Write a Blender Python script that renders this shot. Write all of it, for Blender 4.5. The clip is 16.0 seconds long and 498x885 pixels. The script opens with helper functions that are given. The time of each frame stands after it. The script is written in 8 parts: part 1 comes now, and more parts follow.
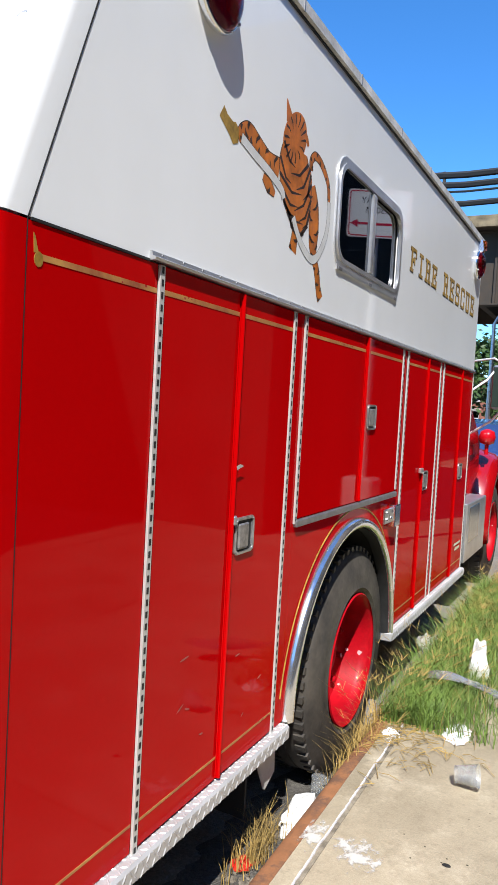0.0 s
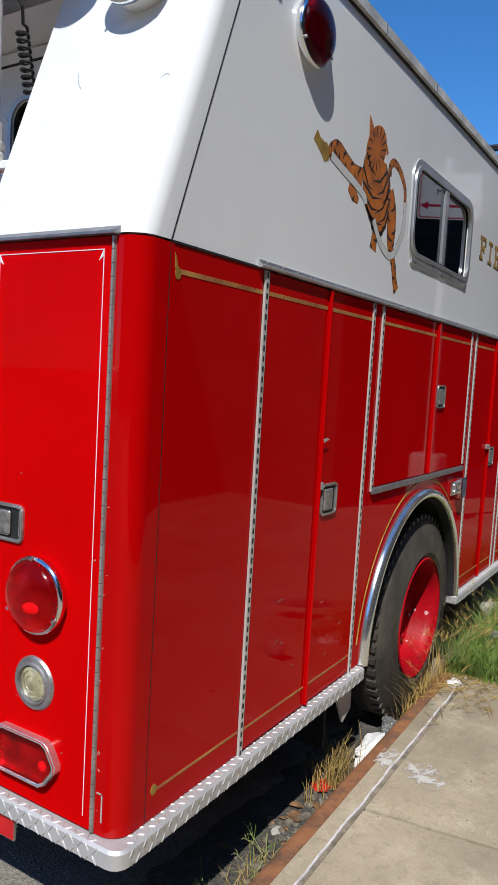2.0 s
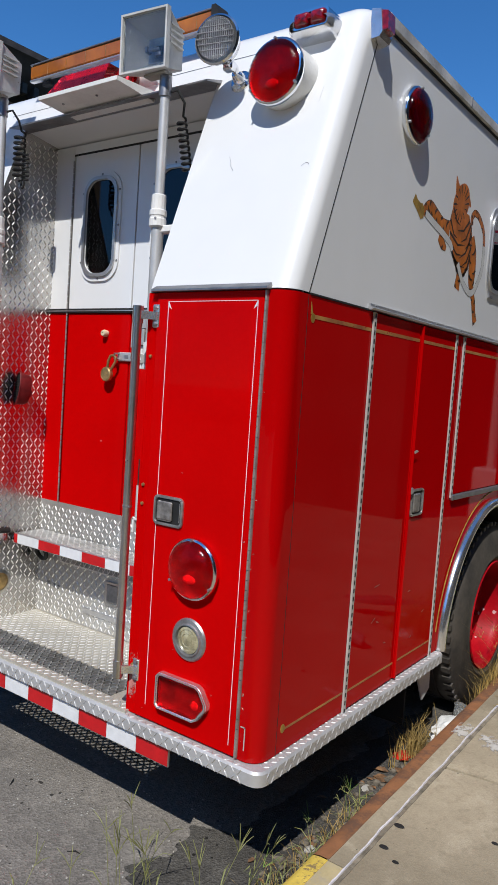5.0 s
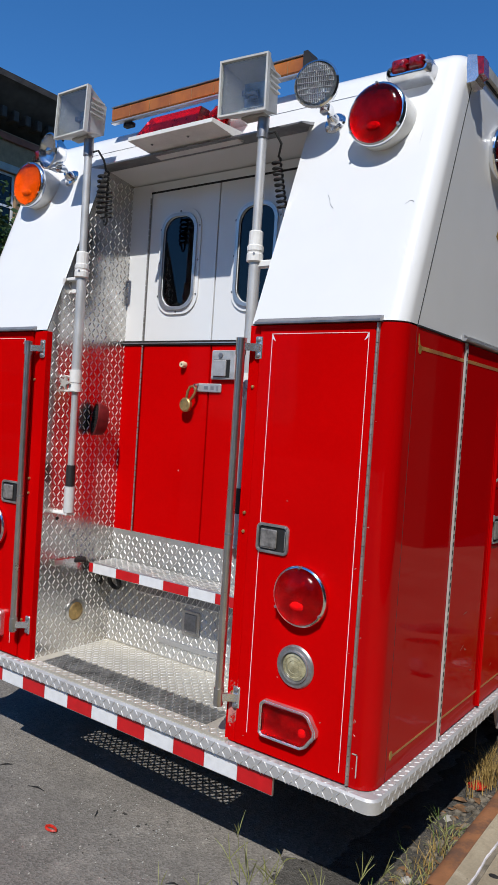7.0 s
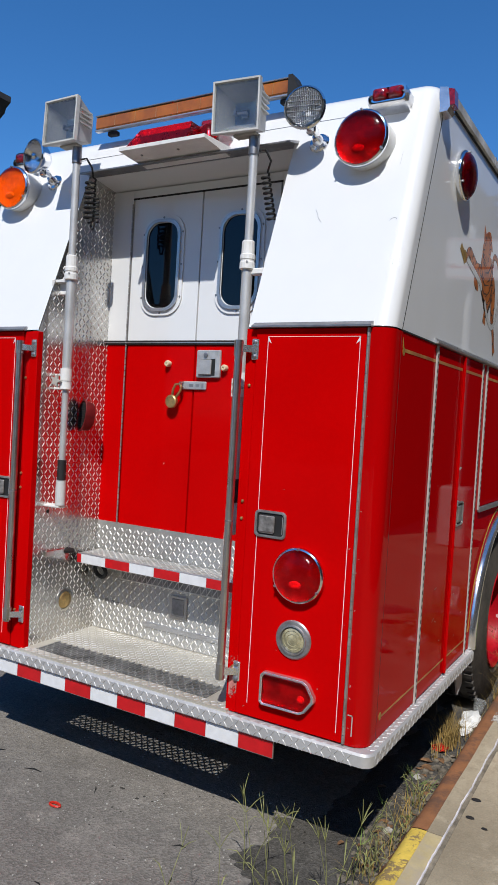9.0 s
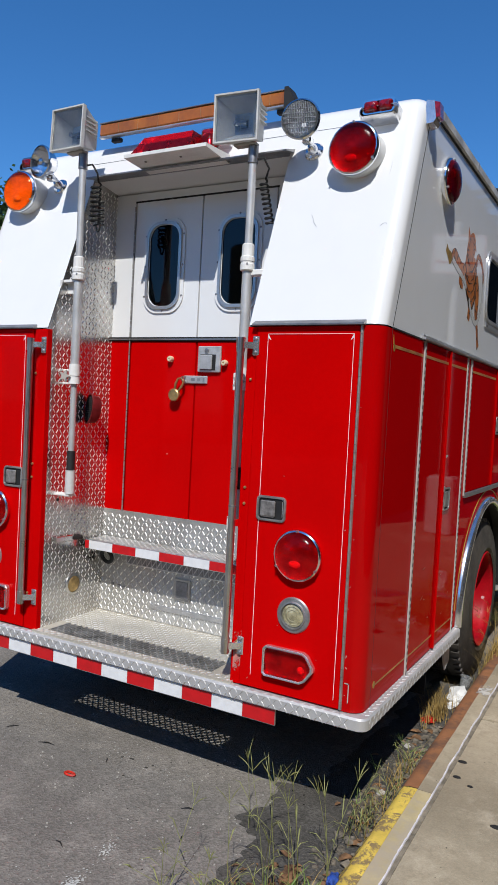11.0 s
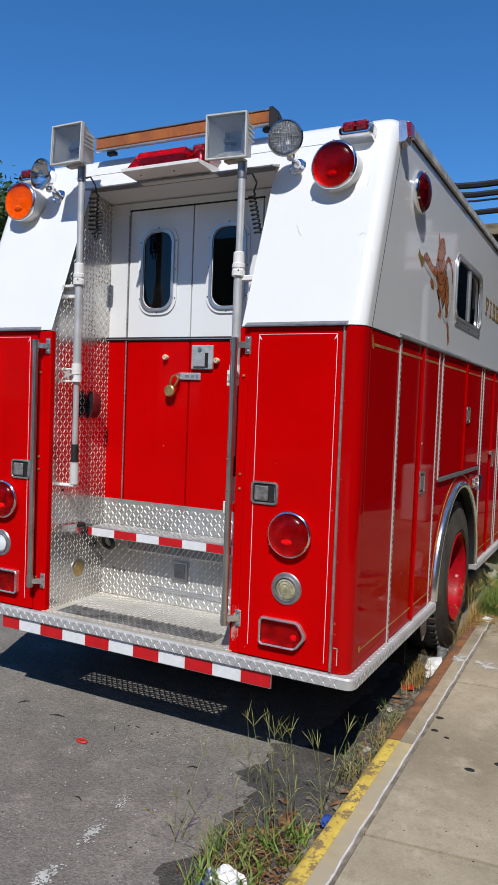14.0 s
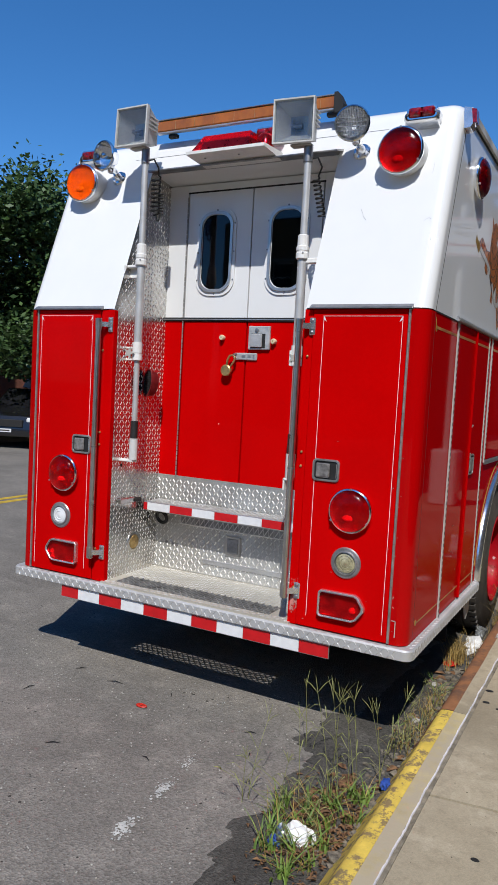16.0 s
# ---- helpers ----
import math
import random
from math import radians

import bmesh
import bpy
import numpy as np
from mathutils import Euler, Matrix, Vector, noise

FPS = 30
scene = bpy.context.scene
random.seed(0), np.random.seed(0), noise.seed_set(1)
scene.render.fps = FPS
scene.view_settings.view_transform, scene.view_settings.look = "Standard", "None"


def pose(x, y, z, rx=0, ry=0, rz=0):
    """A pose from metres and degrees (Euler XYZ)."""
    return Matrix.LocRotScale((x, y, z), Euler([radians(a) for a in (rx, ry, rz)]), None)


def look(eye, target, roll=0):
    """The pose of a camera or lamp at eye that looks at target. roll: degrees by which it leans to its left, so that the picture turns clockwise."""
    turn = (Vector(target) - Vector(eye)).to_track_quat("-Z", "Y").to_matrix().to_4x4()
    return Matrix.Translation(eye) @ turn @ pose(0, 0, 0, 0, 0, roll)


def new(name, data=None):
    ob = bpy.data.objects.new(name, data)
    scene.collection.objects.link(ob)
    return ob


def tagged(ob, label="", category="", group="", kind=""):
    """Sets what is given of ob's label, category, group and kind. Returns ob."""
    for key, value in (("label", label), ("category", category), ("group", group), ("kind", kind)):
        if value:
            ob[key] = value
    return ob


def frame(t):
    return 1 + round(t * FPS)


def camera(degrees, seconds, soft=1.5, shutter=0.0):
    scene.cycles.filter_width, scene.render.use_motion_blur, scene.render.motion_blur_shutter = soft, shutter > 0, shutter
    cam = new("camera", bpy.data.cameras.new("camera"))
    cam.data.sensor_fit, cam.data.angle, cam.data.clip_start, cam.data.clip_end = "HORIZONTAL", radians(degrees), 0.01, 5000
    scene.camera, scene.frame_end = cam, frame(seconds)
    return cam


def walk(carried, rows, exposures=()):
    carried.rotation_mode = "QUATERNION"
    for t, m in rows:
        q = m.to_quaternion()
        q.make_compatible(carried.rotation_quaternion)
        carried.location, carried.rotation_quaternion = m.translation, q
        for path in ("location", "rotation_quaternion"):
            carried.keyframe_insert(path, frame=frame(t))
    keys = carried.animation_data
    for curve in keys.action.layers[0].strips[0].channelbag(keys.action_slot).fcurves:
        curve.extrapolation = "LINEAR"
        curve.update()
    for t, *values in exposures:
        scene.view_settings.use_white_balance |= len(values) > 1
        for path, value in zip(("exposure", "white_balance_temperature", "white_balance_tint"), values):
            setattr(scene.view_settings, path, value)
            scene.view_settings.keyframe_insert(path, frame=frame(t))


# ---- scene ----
cam = camera(37.6, 16.0, soft=0.75)
# seconds, the eye, the point looked at, the roll
PATH = [
    (0, (1.0916, -1.0034, 1.7828), (0.1876, 0.7776, 1.6781), 3.23),
    (0.5, (1.0724, -1.1413, 1.7858), (0.1679, 0.6379, 1.6589), 4.28),
    (1, (1.1195, -1.1976, 1.7864), (0.1938, 0.5722, 1.6816), 3.40),
    (1.5, (1.1706, -1.2829, 1.8001), (0.2064, 0.4645, 1.6697), 2.97),
    (2, (1.1951, -1.3880, 1.7965), (0.1472, 0.3062, 1.6191), 3.29),
    (2.5, (1.1493, -1.5080, 1.7923), (0.1181, 0.1997, 1.6492), 3.11),
    (3, (1.1063, -1.6236, 1.7942), (0.0950, 0.0942, 1.6311), 3.44),
    (3.5, (1.1371, -1.7066, 1.7956), (0.0805, -0.0156, 1.6401), 3.56),
    (4, (1.2260, -1.7757, 1.7917), (0.1278, -0.1130, 1.6197), 3.58),
    (4.5, (1.3028, -1.8588, 1.8029), (0.1399, -0.2471, 1.5792), 3.14),
    (4.7, (1.2998, -1.8953, 1.8149), (0.1354, -0.2803, 1.6247), 3.61),
    (7, (1.0116, -2.2128, 1.7836), (-0.1586, -0.5923, 1.7168), 3.72),
    (7.5, (0.9499, -2.2643, 1.7878), (-0.2351, -0.6554, 1.7043), 4.04),
    (8, (0.9254, -2.3674, 1.7889), (-0.1692, -0.6968, 1.6837), 3.38),
    (8.5, (0.8978, -2.4905, 1.7739), (-0.1299, -0.7775, 1.6746), 3.00),
    (9, (0.9127, -2.5588, 1.7714), (-0.0904, -0.8300, 1.7021), 3.38),
    (11.5, (0.9711, -2.8716, 1.7617), (0.0238, -1.1132, 1.6596), 2.67),
    (12, (0.9558, -2.9714, 1.7595), (0.0445, -1.1952, 1.6376), 2.60),
    (12.5, (1.0033, -2.9918, 1.7565), (0.0517, -1.2364, 1.6425), 2.57),
    (13, (1.0622, -3.0227, 1.7656), (0.0892, -1.2784, 1.6618), 2.99),
    (13.5, (1.0965, -3.0540, 1.7642), (0.0965, -1.3265, 1.6378), 3.24),
    (14, (1.0475, -3.0924, 1.7576), (0.1335, -1.3163, 1.6579), 2.21),
    (14.5, (0.9682, -3.1635, 1.7495), (0.1184, -1.3563, 1.6401), 2.14),
    (15, (0.9191, -3.2325, 1.7396), (0.0501, -1.4343, 1.6336), 2.21),
    (15.5, (0.8943, -3.2856, 1.7349), (-0.0225, -1.5117, 1.6223), 2.63),
    (16, (0.8835, -3.3036, 1.7224), (-0.0571, -1.5445, 1.5779), 3.14),
]
EXPOSURES = [(0.0, 1.02, 6500, 9), (0.5, 0.95, 6500, 9), (1.0, 0.74, 6500, 9), (1.5, 0.47, 6500, 9), (2.5, 0.28, 6500, 9), (3.5, 0.14, 6500, 9), (7.0, 0.09, 6500, 9), (16.0, 0.09, 6500, 9)]
walk(cam, [(t, look(eye, target, roll)) for t, eye, target, roll in PATH], EXPOSURES)

# ---- light ----
# the sun stands behind the truck, to its kerb side
SUN_WAY = Vector((-0.345, 0.78, -1.0)).normalized()
world = bpy.data.worlds.new("sky")
world.use_nodes = True
scene.world = world
wn = world.node_tree.nodes
sky = wn.new("ShaderNodeTexSky")
sky.sky_type, sky.sun_disc, sky.altitude = "NISHITA", False, 1500
sky.sun_elevation = math.asin(-SUN_WAY.z)
sky.sun_rotation = math.atan2(-SUN_WAY.x, -SUN_WAY.y)
sky.air_density, sky.dust_density, sky.ozone_density = 1.0, 0.0, 8.0
deep = wn.new("ShaderNodeHueSaturation")
deep.inputs["Saturation"].default_value = 1.16
world.node_tree.links.new(sky.outputs[0], deep.inputs["Color"])
world.node_tree.links.new(deep.outputs[0], wn["Background"].inputs[0])
wn["Background"].inputs[1].default_value = 0.14
sun = new("sun", bpy.data.lights.new("sun", "SUN"))
sun.data.energy, sun.data.angle, sun.data.color = 4.2, radians(0.5), (1.0, 0.975, 0.94)
sun.rotation_mode = "QUATERNION"
sun.rotation_quaternion = SUN_WAY.to_track_quat("-Z", "Y")

# ---- materials ----
def surf(name, base, rough=0.5, metal=0.0, vary=0.12, scale=3.0, fine=60.0, bump=0.0, tint=None, rvary=0.15,
         coat=0.0, specks=None, speck_scale=40.0, speck_cut=0.05, trans=0.0, spread=0.0, bump_scale=None, ior=1.45, streak=False, spec=0.5):
    """A painted, metal, mineral or glass surface with variation at two scales, fine relief and sparse chips."""
    m = bpy.data.materials.new(name)
    m.use_nodes = True
    nt = m.node_tree
    N, L = nt.nodes, nt.links
    b = N["Principled BSDF"]
    b.inputs["Roughness"].default_value, b.inputs["Metallic"].default_value = rough, metal
    b.inputs["Coat Weight"].default_value, b.inputs["Coat Roughness"].default_value = coat, 0.03
    b.inputs["Transmission Weight"].default_value, b.inputs["IOR"].default_value = trans, ior
    b.inputs["Specular IOR Level"].default_value = spec
    tc = N.new("ShaderNodeTexCoord")
    vec = tc.outputs["Object"]
    if streak:
        mp = N.new("ShaderNodeMapping")
        mp.inputs["Scale"].default_value = (1.0, 1.0, 0.12)
        L.new(vec, mp.inputs[0])
        vec = mp.outputs[0]
    big, small = N.new("ShaderNodeTexNoise"), N.new("ShaderNodeTexNoise")
    big.inputs["Scale"].default_value, small.inputs["Scale"].default_value = scale, fine
    big.inputs["Detail"].default_value, small.inputs["Detail"].default_value = 5, 4
    L.new(vec, big.inputs["Vector"]), L.new(tc.outputs["Object"], small.inputs["Vector"])
    add = N.new("ShaderNodeMath")
    add.operation = "MULTIPLY_ADD"
    add.inputs[1].default_value = 0.35
    L.new(small.outputs[0], add.inputs[0]), L.new(big.outputs[0], add.inputs[2])
    ramp = N.new("ShaderNodeMapRange")
    ramp.inputs[1].default_value, ramp.inputs[2].default_value = 0.42, 0.95
    L.new(add.outputs[0], ramp.inputs[0])
    mix = N.new("ShaderNodeMix")
    mix.data_type = "RGBA"
    dark = tint or tuple(c * (1 - 2.2 * vary) for c in base)
    mix.inputs[6].default_value, mix.inputs[7].default_value = (*dark, 1), (*(min(1, c * (1 + vary)) for c in base), 1)
    L.new(ramp.outputs[0], mix.inputs[0])
    col = mix.outputs[2]
    if spread:
        oi, hs = N.new("ShaderNodeObjectInfo"), N.new("ShaderNodeHueSaturation")
        mr = N.new("ShaderNodeMapRange")
        mr.inputs[3].default_value, mr.inputs[4].default_value = 1 - spread, 1 + spread
        L.new(oi.outputs["Random"], mr.inputs[0]), L.new(mr.outputs[0], hs.inputs["Value"]), L.new(col, hs.inputs["Color"])
        col = hs.outputs[0]
    if specks:
        vo = N.new("ShaderNodeTexVoronoi")
        vo.inputs["Scale"].default_value = speck_scale
        lt, gate, ng = N.new("ShaderNodeMath"), N.new("ShaderNodeMath"), N.new("ShaderNodeTexNoise")
        ng.inputs["Scale"].default_value = 2.3
        lt.operation, gate.operation = "LESS_THAN", "MULTIPLY"
        thr = N.new("ShaderNodeMapRange")
        thr.inputs[1].default_value, thr.inputs[2].default_value, thr.inputs[4].default_value = 0.45, 0.75, speck_cut
        L.new(tc.outputs["Object"], vo.inputs["Vector"]), L.new(tc.outputs["Object"], ng.inputs["Vector"])
        sp = N.new("ShaderNodeSeparateColor")
        L.new(vo.outputs["Color"], sp.inputs[0])
        L.new(ng.outputs[0], thr.inputs[0])
        L.new(vo.outputs["Distance"], lt.inputs[0]), L.new(thr.outputs[0], lt.inputs[1])
        pick = N.new("ShaderNodeMath")
        pick.operation, pick.inputs[1].default_value = "GREATER_THAN", 0.7
        L.new(sp.outputs[0], pick.inputs[0])
        L.new(lt.outputs[0], gate.inputs[0]), L.new(pick.outputs[0], gate.inputs[1])
        m2 = N.new("ShaderNodeMix")
        m2.data_type = "RGBA"
        m2.inputs[7].default_value = (*specks, 1)
        L.new(gate.outputs[0], m2.inputs[0]), L.new(col, m2.inputs[6])
        col = m2.outputs[2]
    L.new(col, b.inputs["Base Color"])
    rr = N.new("ShaderNodeMapRange")
    rr.inputs[3].default_value, rr.inputs[4].default_value = rough * (1 - rvary), min(1, rough * (1 + rvary))
    L.new(add.outputs[0], rr.inputs[0]), L.new(rr.outputs[0], b.inputs["Roughness"])
    if bump:
        bp = N.new("ShaderNodeBump")
        bp.inputs["Strength"].default_value, bp.inputs["Distance"].default_value = 0.6, bump
        src = small
        if bump_scale:
            src = N.new("ShaderNodeTexNoise")
            src.inputs["Scale"].default_value, src.inputs["Detail"].default_value = bump_scale, 6
            L.new(tc.outputs["Object"], src.inputs["Vector"])
        L.new(src.outputs[0], bp.inputs["Height"]), L.new(bp.outputs[0], b.inputs["Normal"])
    return m


def mineral(name, base, deep, pale, aggregate, cracks=0.0, crack_scale=0.8, pits=0.08, bump=0.006, grit=0.3):
    """Weathered ground: broad stains, mottling, single grains, hairline cracks and dark pits."""
    m = bpy.data.materials.new(name)
    m.use_nodes = True
    nt = m.node_tree
    N, L = nt.nodes, nt.links
    b = N["Principled BSDF"]
    b.inputs["Roughness"].default_value, b.inputs["Specular IOR Level"].default_value = 0.9, 0.15
    co = N.new("ShaderNodeTexCoord").outputs["Object"]

    def tex(scale, detail=5, rough=0.6):
        n = N.new("ShaderNodeTexNoise")
        n.inputs["Scale"].default_value, n.inputs["Detail"].default_value, n.inputs["Roughness"].default_value = scale, detail, rough
        L.new(co, n.inputs["Vector"])
        return n.outputs[0]

    def span(v, a, c, d, e):
        n = N.new("ShaderNodeMapRange")
        for i, k in ((1, a), (2, c), (3, d), (4, e)):
            n.inputs[i].default_value = k
        L.new(v, n.inputs[0])
        return n.outputs[0]

    def blend(f, a, c, mode="MIX"):
        n = N.new("ShaderNodeMix")
        n.data_type, n.blend_type = "RGBA", mode
        for i, v in ((0, f), (6, a), (7, c)):
            if isinstance(v, tuple):
                n.inputs[i].default_value = (*v, 1)
            elif isinstance(v, float):
                n.inputs[i].default_value = v
            else:
                L.new(v, n.inputs[i])
        return n.outputs[2]

    col = blend(span(tex(1.1, 6, 0.65), 0.35, 0.66, 0.0, 1.0), deep, base)
    col = blend(span(tex(4.3, 8, 0.75), 0.52, 0.72, 0.0, 0.75), col, pale)
    col = blend(span(tex(23, 6, 0.7), 0.5, 0.68, 0.0, 0.55), col, deep)
    vo = N.new("ShaderNodeTexVoronoi")
    vo.inputs["Scale"].default_value = aggregate
    L.new(co, vo.inputs["Vector"])
    sp = N.new("ShaderNodeSeparateColor")
    L.new(vo.outputs["Color"], sp.inputs[0])
    grain = N.new("ShaderNodeCombineColor")
    g1 = span(sp.outputs[0], 0.0, 1.0, 1 - grit, 1 + grit * 0.85)
    for i in range(3):
        L.new(g1, grain.inputs[i])
    col = blend(1.0, col, grain.outputs[0], "MULTIPLY")
    pit = N.new("ShaderNodeTexVoronoi")
    pit.inputs["Scale"].default_value = 21
    L.new(co, pit.inputs["Vector"])
    gate = span(tex(2.1, 4), 0.45, 0.7, 0.0, pits)
    lt = N.new("ShaderNodeMath")
    lt.operation = "LESS_THAN"
    L.new(pit.outputs["Distance"], lt.inputs[0]), L.new(gate, lt.inputs[1])
    col = blend(lt.outputs[0], col, tuple(c * 0.3 for c in deep))
    if cracks:
        wob = N.new("ShaderNodeTexNoise")
        wob.inputs["Scale"].default_value, wob.inputs["Detail"].default_value = 3.5, 6
        L.new(co, wob.inputs["Vector"])
        off = N.new("ShaderNodeVectorMath")
        off.operation = "MULTIPLY_ADD"
        off.inputs[1].default_value = (0.35, 0.35, 0.35)
        L.new(wob.outputs["Color"], off.inputs[0]), L.new(co, off.inputs[2])
        ck = N.new("ShaderNodeTexVoronoi")
        ck.feature = "DISTANCE_TO_EDGE"
        ck.inputs["Scale"].default_value = crack_scale
        L.new(off.outputs[0], ck.inputs["Vector"])
        line = span(ck.outputs["Distance"], cracks * 0.5, cracks, 1.0, 0.0)
        on = span(tex(0.9, 2), 0.48, 0.60, 0.0, 0.8)
        both = N.new("ShaderNodeMath")
        both.operation = "MULTIPLY"
        L.new(line, both.inputs[0]), L.new(on, both.inputs[1])
        col = blend(both.outputs[0], col, tuple(c * 0.35 for c in deep))
    L.new(col, b.inputs["Base Color"])
    bp = N.new("ShaderNodeBump")
    bp.inputs["Strength"].default_value, bp.inputs["Distance"].default_value = 0.7, bump
    hm = N.new("ShaderNodeMath")
    hm.operation = "ADD"
    L.new(vo.outputs["Distance"], hm.inputs[0]), L.new(tex(60, 6, 0.7), hm.inputs[1])
    L.new(hm.outputs[0], bp.inputs["Height"]), L.new(bp.outputs[0], b.inputs["Normal"])
    return m


def worn_paint(name, paint, under, scale=9.0, cut=0.52, soft=0.05, rough=0.8):
    """Old paint that has flaked off in ragged patches and shows what lies under it."""
    m = surf(name, paint, rough, vary=0.12, scale=14, fine=120, bump=0.0025, bump_scale=70)
    N, L = m.node_tree.nodes, m.node_tree.links
    b = N["Principled BSDF"]
    was = b.inputs["Base Color"].links[0].from_socket
    co = N.new("ShaderNodeTexCoord").outputs["Object"]
    big, small, mul = N.new("ShaderNodeTexNoise"), N.new("ShaderNodeTexNoise"), N.new("ShaderNodeMath")
    for n, k, r in ((big, scale, 0.72), (small, scale * 6, 0.8)):
        n.inputs["Scale"].default_value, n.inputs["Detail"].default_value, n.inputs["Roughness"].default_value = k, 9, r
        L.new(co, n.inputs["Vector"])
    mul.operation, mul.inputs[1].default_value = "MULTIPLY_ADD", 0.4
    L.new(small.outputs[0], mul.inputs[0]), L.new(big.outputs[0], mul.inputs[2])
    edge = N.new("ShaderNodeMapRange")
    edge.inputs[1].default_value, edge.inputs[2].default_value = cut + 0.2, cut + 0.2 + soft
    L.new(mul.outputs[0], edge.inputs[0])
    mix = N.new("ShaderNodeMix")
    mix.data_type = "RGBA"
    mix.inputs[7].default_value = (*under, 1)
    L.new(edge.outputs[0], mix.inputs[0]), L.new(was, mix.inputs[6]), L.new(mix.outputs[2], b.inputs["Base Color"])
    return m


RED = surf("red_paint", (0.42, 0.0006, 0.0014), 0.3, spec=0.0, vary=0.05, scale=1.2, coat=0.29, specks=(0.75, 0.6, 0.5), speck_scale=9, speck_cut=0.03, bump=0.0006, bump_scale=2.5)
RED_DULL = surf("red_paint_weathered", (0.55, 0.0006, 0.0012), 0.4, spec=0.0, vary=0.06, scale=2, coat=0.06, specks=(0.75, 0.6, 0.5), speck_scale=9, speck_cut=0.05, bump=0.0005, bump_scale=3)
WHITE = surf("white_paint", (0.775, 0.78, 0.78), 0.28, vary=0.02, scale=1.1, fine=7, coat=0.55, bump=0.0004, bump_scale=1.6, streak=True, tint=(0.73, 0.735, 0.73))
WHITE_OLD = surf("white_paint_worn", (0.78, 0.77, 0.74), 0.5, vary=0.08, scale=7, specks=(0.3, 0.28, 0.26), speck_scale=45, speck_cut=0.2)
ALU = surf("aluminium", (0.66, 0.66, 0.66), 0.34, 0.85, vary=0.1, scale=6, fine=120, bump=0.0004)
PLATE = surf("tread_plate", (0.62, 0.605, 0.58), 0.21, 0.95, vary=0.12, scale=4, fine=80, tint=(0.47, 0.455, 0.43), rvary=0.3)
KICK = surf("scuffed_tread_plate", (0.53, 0.53, 0.515), 0.40, 0.65, vary=0.12, scale=5, fine=70, tint=(0.42, 0.405, 0.375), rvary=0.3, bump=0.0005)
KICK_BARS = surf("scuffed_tread_bars", (0.70, 0.695, 0.68), 0.36, 0.6, vary=0.12, scale=8, fine=90, tint=(0.56, 0.55, 0.52))
HINGE_PALE = surf("bright_hinge_metal", (0.50, 0.49, 0.47), 0.42, 0.3, vary=0.2, scale=20, fine=150, tint=(0.5, 0.47, 0.44))
# worn bars, paler than their plate: highlights on them are put into the colour
BARS = surf("worn_highlit_tread_bars", (0.84, 0.83, 0.81), 0.32, 0.6, vary=0.12, scale=8, fine=90, tint=(0.52, 0.51, 0.48))
HINGE = surf("hinge_metal", (0.44, 0.42, 0.40), 0.42, 0.7, vary=0.2, scale=12, fine=120)
PLATE_DUSTY = surf("dusty_tread_plate", (0.60, 0.57, 0.50), 0.5, 0.45, vary=0.15, scale=3, fine=50, tint=(0.46, 0.42, 0.34), bump=0.0005)
STEEL = surf("stainless_steel", (0.62, 0.61, 0.59), 0.27, 1.0, vary=0.1, scale=9, fine=150, rvary=0.3)
CHROME = surf("chrome", (0.80, 0.81, 0.83), 0.10, 1.0, vary=0.05, scale=5, rvary=0.5)
SATIN = surf("satin_steel", (0.52, 0.53, 0.54), 0.5, 0.45, vary=0.12, scale=25, fine=150)
GREY = surf("dull_grey_metal", (0.34, 0.34, 0.35), 0.4, 0.8, vary=0.15, scale=15)
BLACK = surf("black_rubber", (0.018, 0.018, 0.018), 0.6, vary=0.2, scale=20, bump=0.0005)
TYRE = surf("tyre_rubber", (0.018, 0.017, 0.016), 0.48, vary=0.3, scale=7, fine=50, tint=(0.078, 0.068, 0.057), bump=0.0015, rvary=0.35)
RIM_RED = surf("scuffed_rim_paint", (0.42, 0.003, 0.010), 0.42, spec=0.2, vary=0.2, scale=6, coat=0.08, specks=(0.55, 0.30, 0.30), speck_scale=16, speck_cut=0.5)
# dark underbody colour, also used where a sheet stands in for shade
DARK = surf("dark_underbody_and_shade", (0.018, 0.017, 0.016), 0.85, vary=0.3, scale=6)
GLASS = surf("tinted_glass", (0.03, 0.034, 0.04), 0.02, trans=1.0, vary=0.02, ior=1.45)
CLEAR = surf("clear_lens_glass", (0.95, 0.96, 0.97), 0.03, trans=1.0, vary=0.01)
LENS_RED = surf("red_lens", (0.58, 0.002, 0.006), 0.10, vary=0.10, scale=14, trans=1.0, ior=1.25, bump=0.0022, bump_scale=70)
LENS_AMBER = surf("amber_lens", (0.94, 0.155, 0.004), 0.035, vary=0.10, scale=14, trans=1.0, ior=1.25, bump=0.0022, bump_scale=70)
AMBER_BAR = surf("aged_amber_bar", (0.50, 0.16, 0.012), 0.2, vary=0.34, scale=7, fine=34, coat=0.6, trans=0.25, tint=(0.30, 0.085, 0.012))
REFLECTOR_OLD = surf("tarnished_lamp_reflector", (0.38, 0.38, 0.38), 0.40, 0.6, vary=0.2, scale=20)
LENS_TAIL = surf("red_tail_lens", (0.86, 0.006, 0.012), 0.11, vary=0.10, scale=14, trans=1.0, ior=1.25, bump=0.0022, bump_scale=70)
GOLD = surf("gold_leaf", (0.48, 0.29, 0.055), 0.45, 0.3, vary=0.3, scale=14, fine=90, specks=(0.25, 0.03, 0.02), speck_scale=120, speck_cut=0.5)
PLATE_EDGE = surf("bright_tread_plate", (0.46, 0.46, 0.46), 0.46, 0.35, vary=0.18, scale=7, fine=90, tint=(0.42, 0.41, 0.40), bump=0.0006, bump_scale=14)
REFLECTOR = surf("lamp_reflector", (0.80, 0.80, 0.80), 0.27, 1.0, vary=0.12, scale=20)
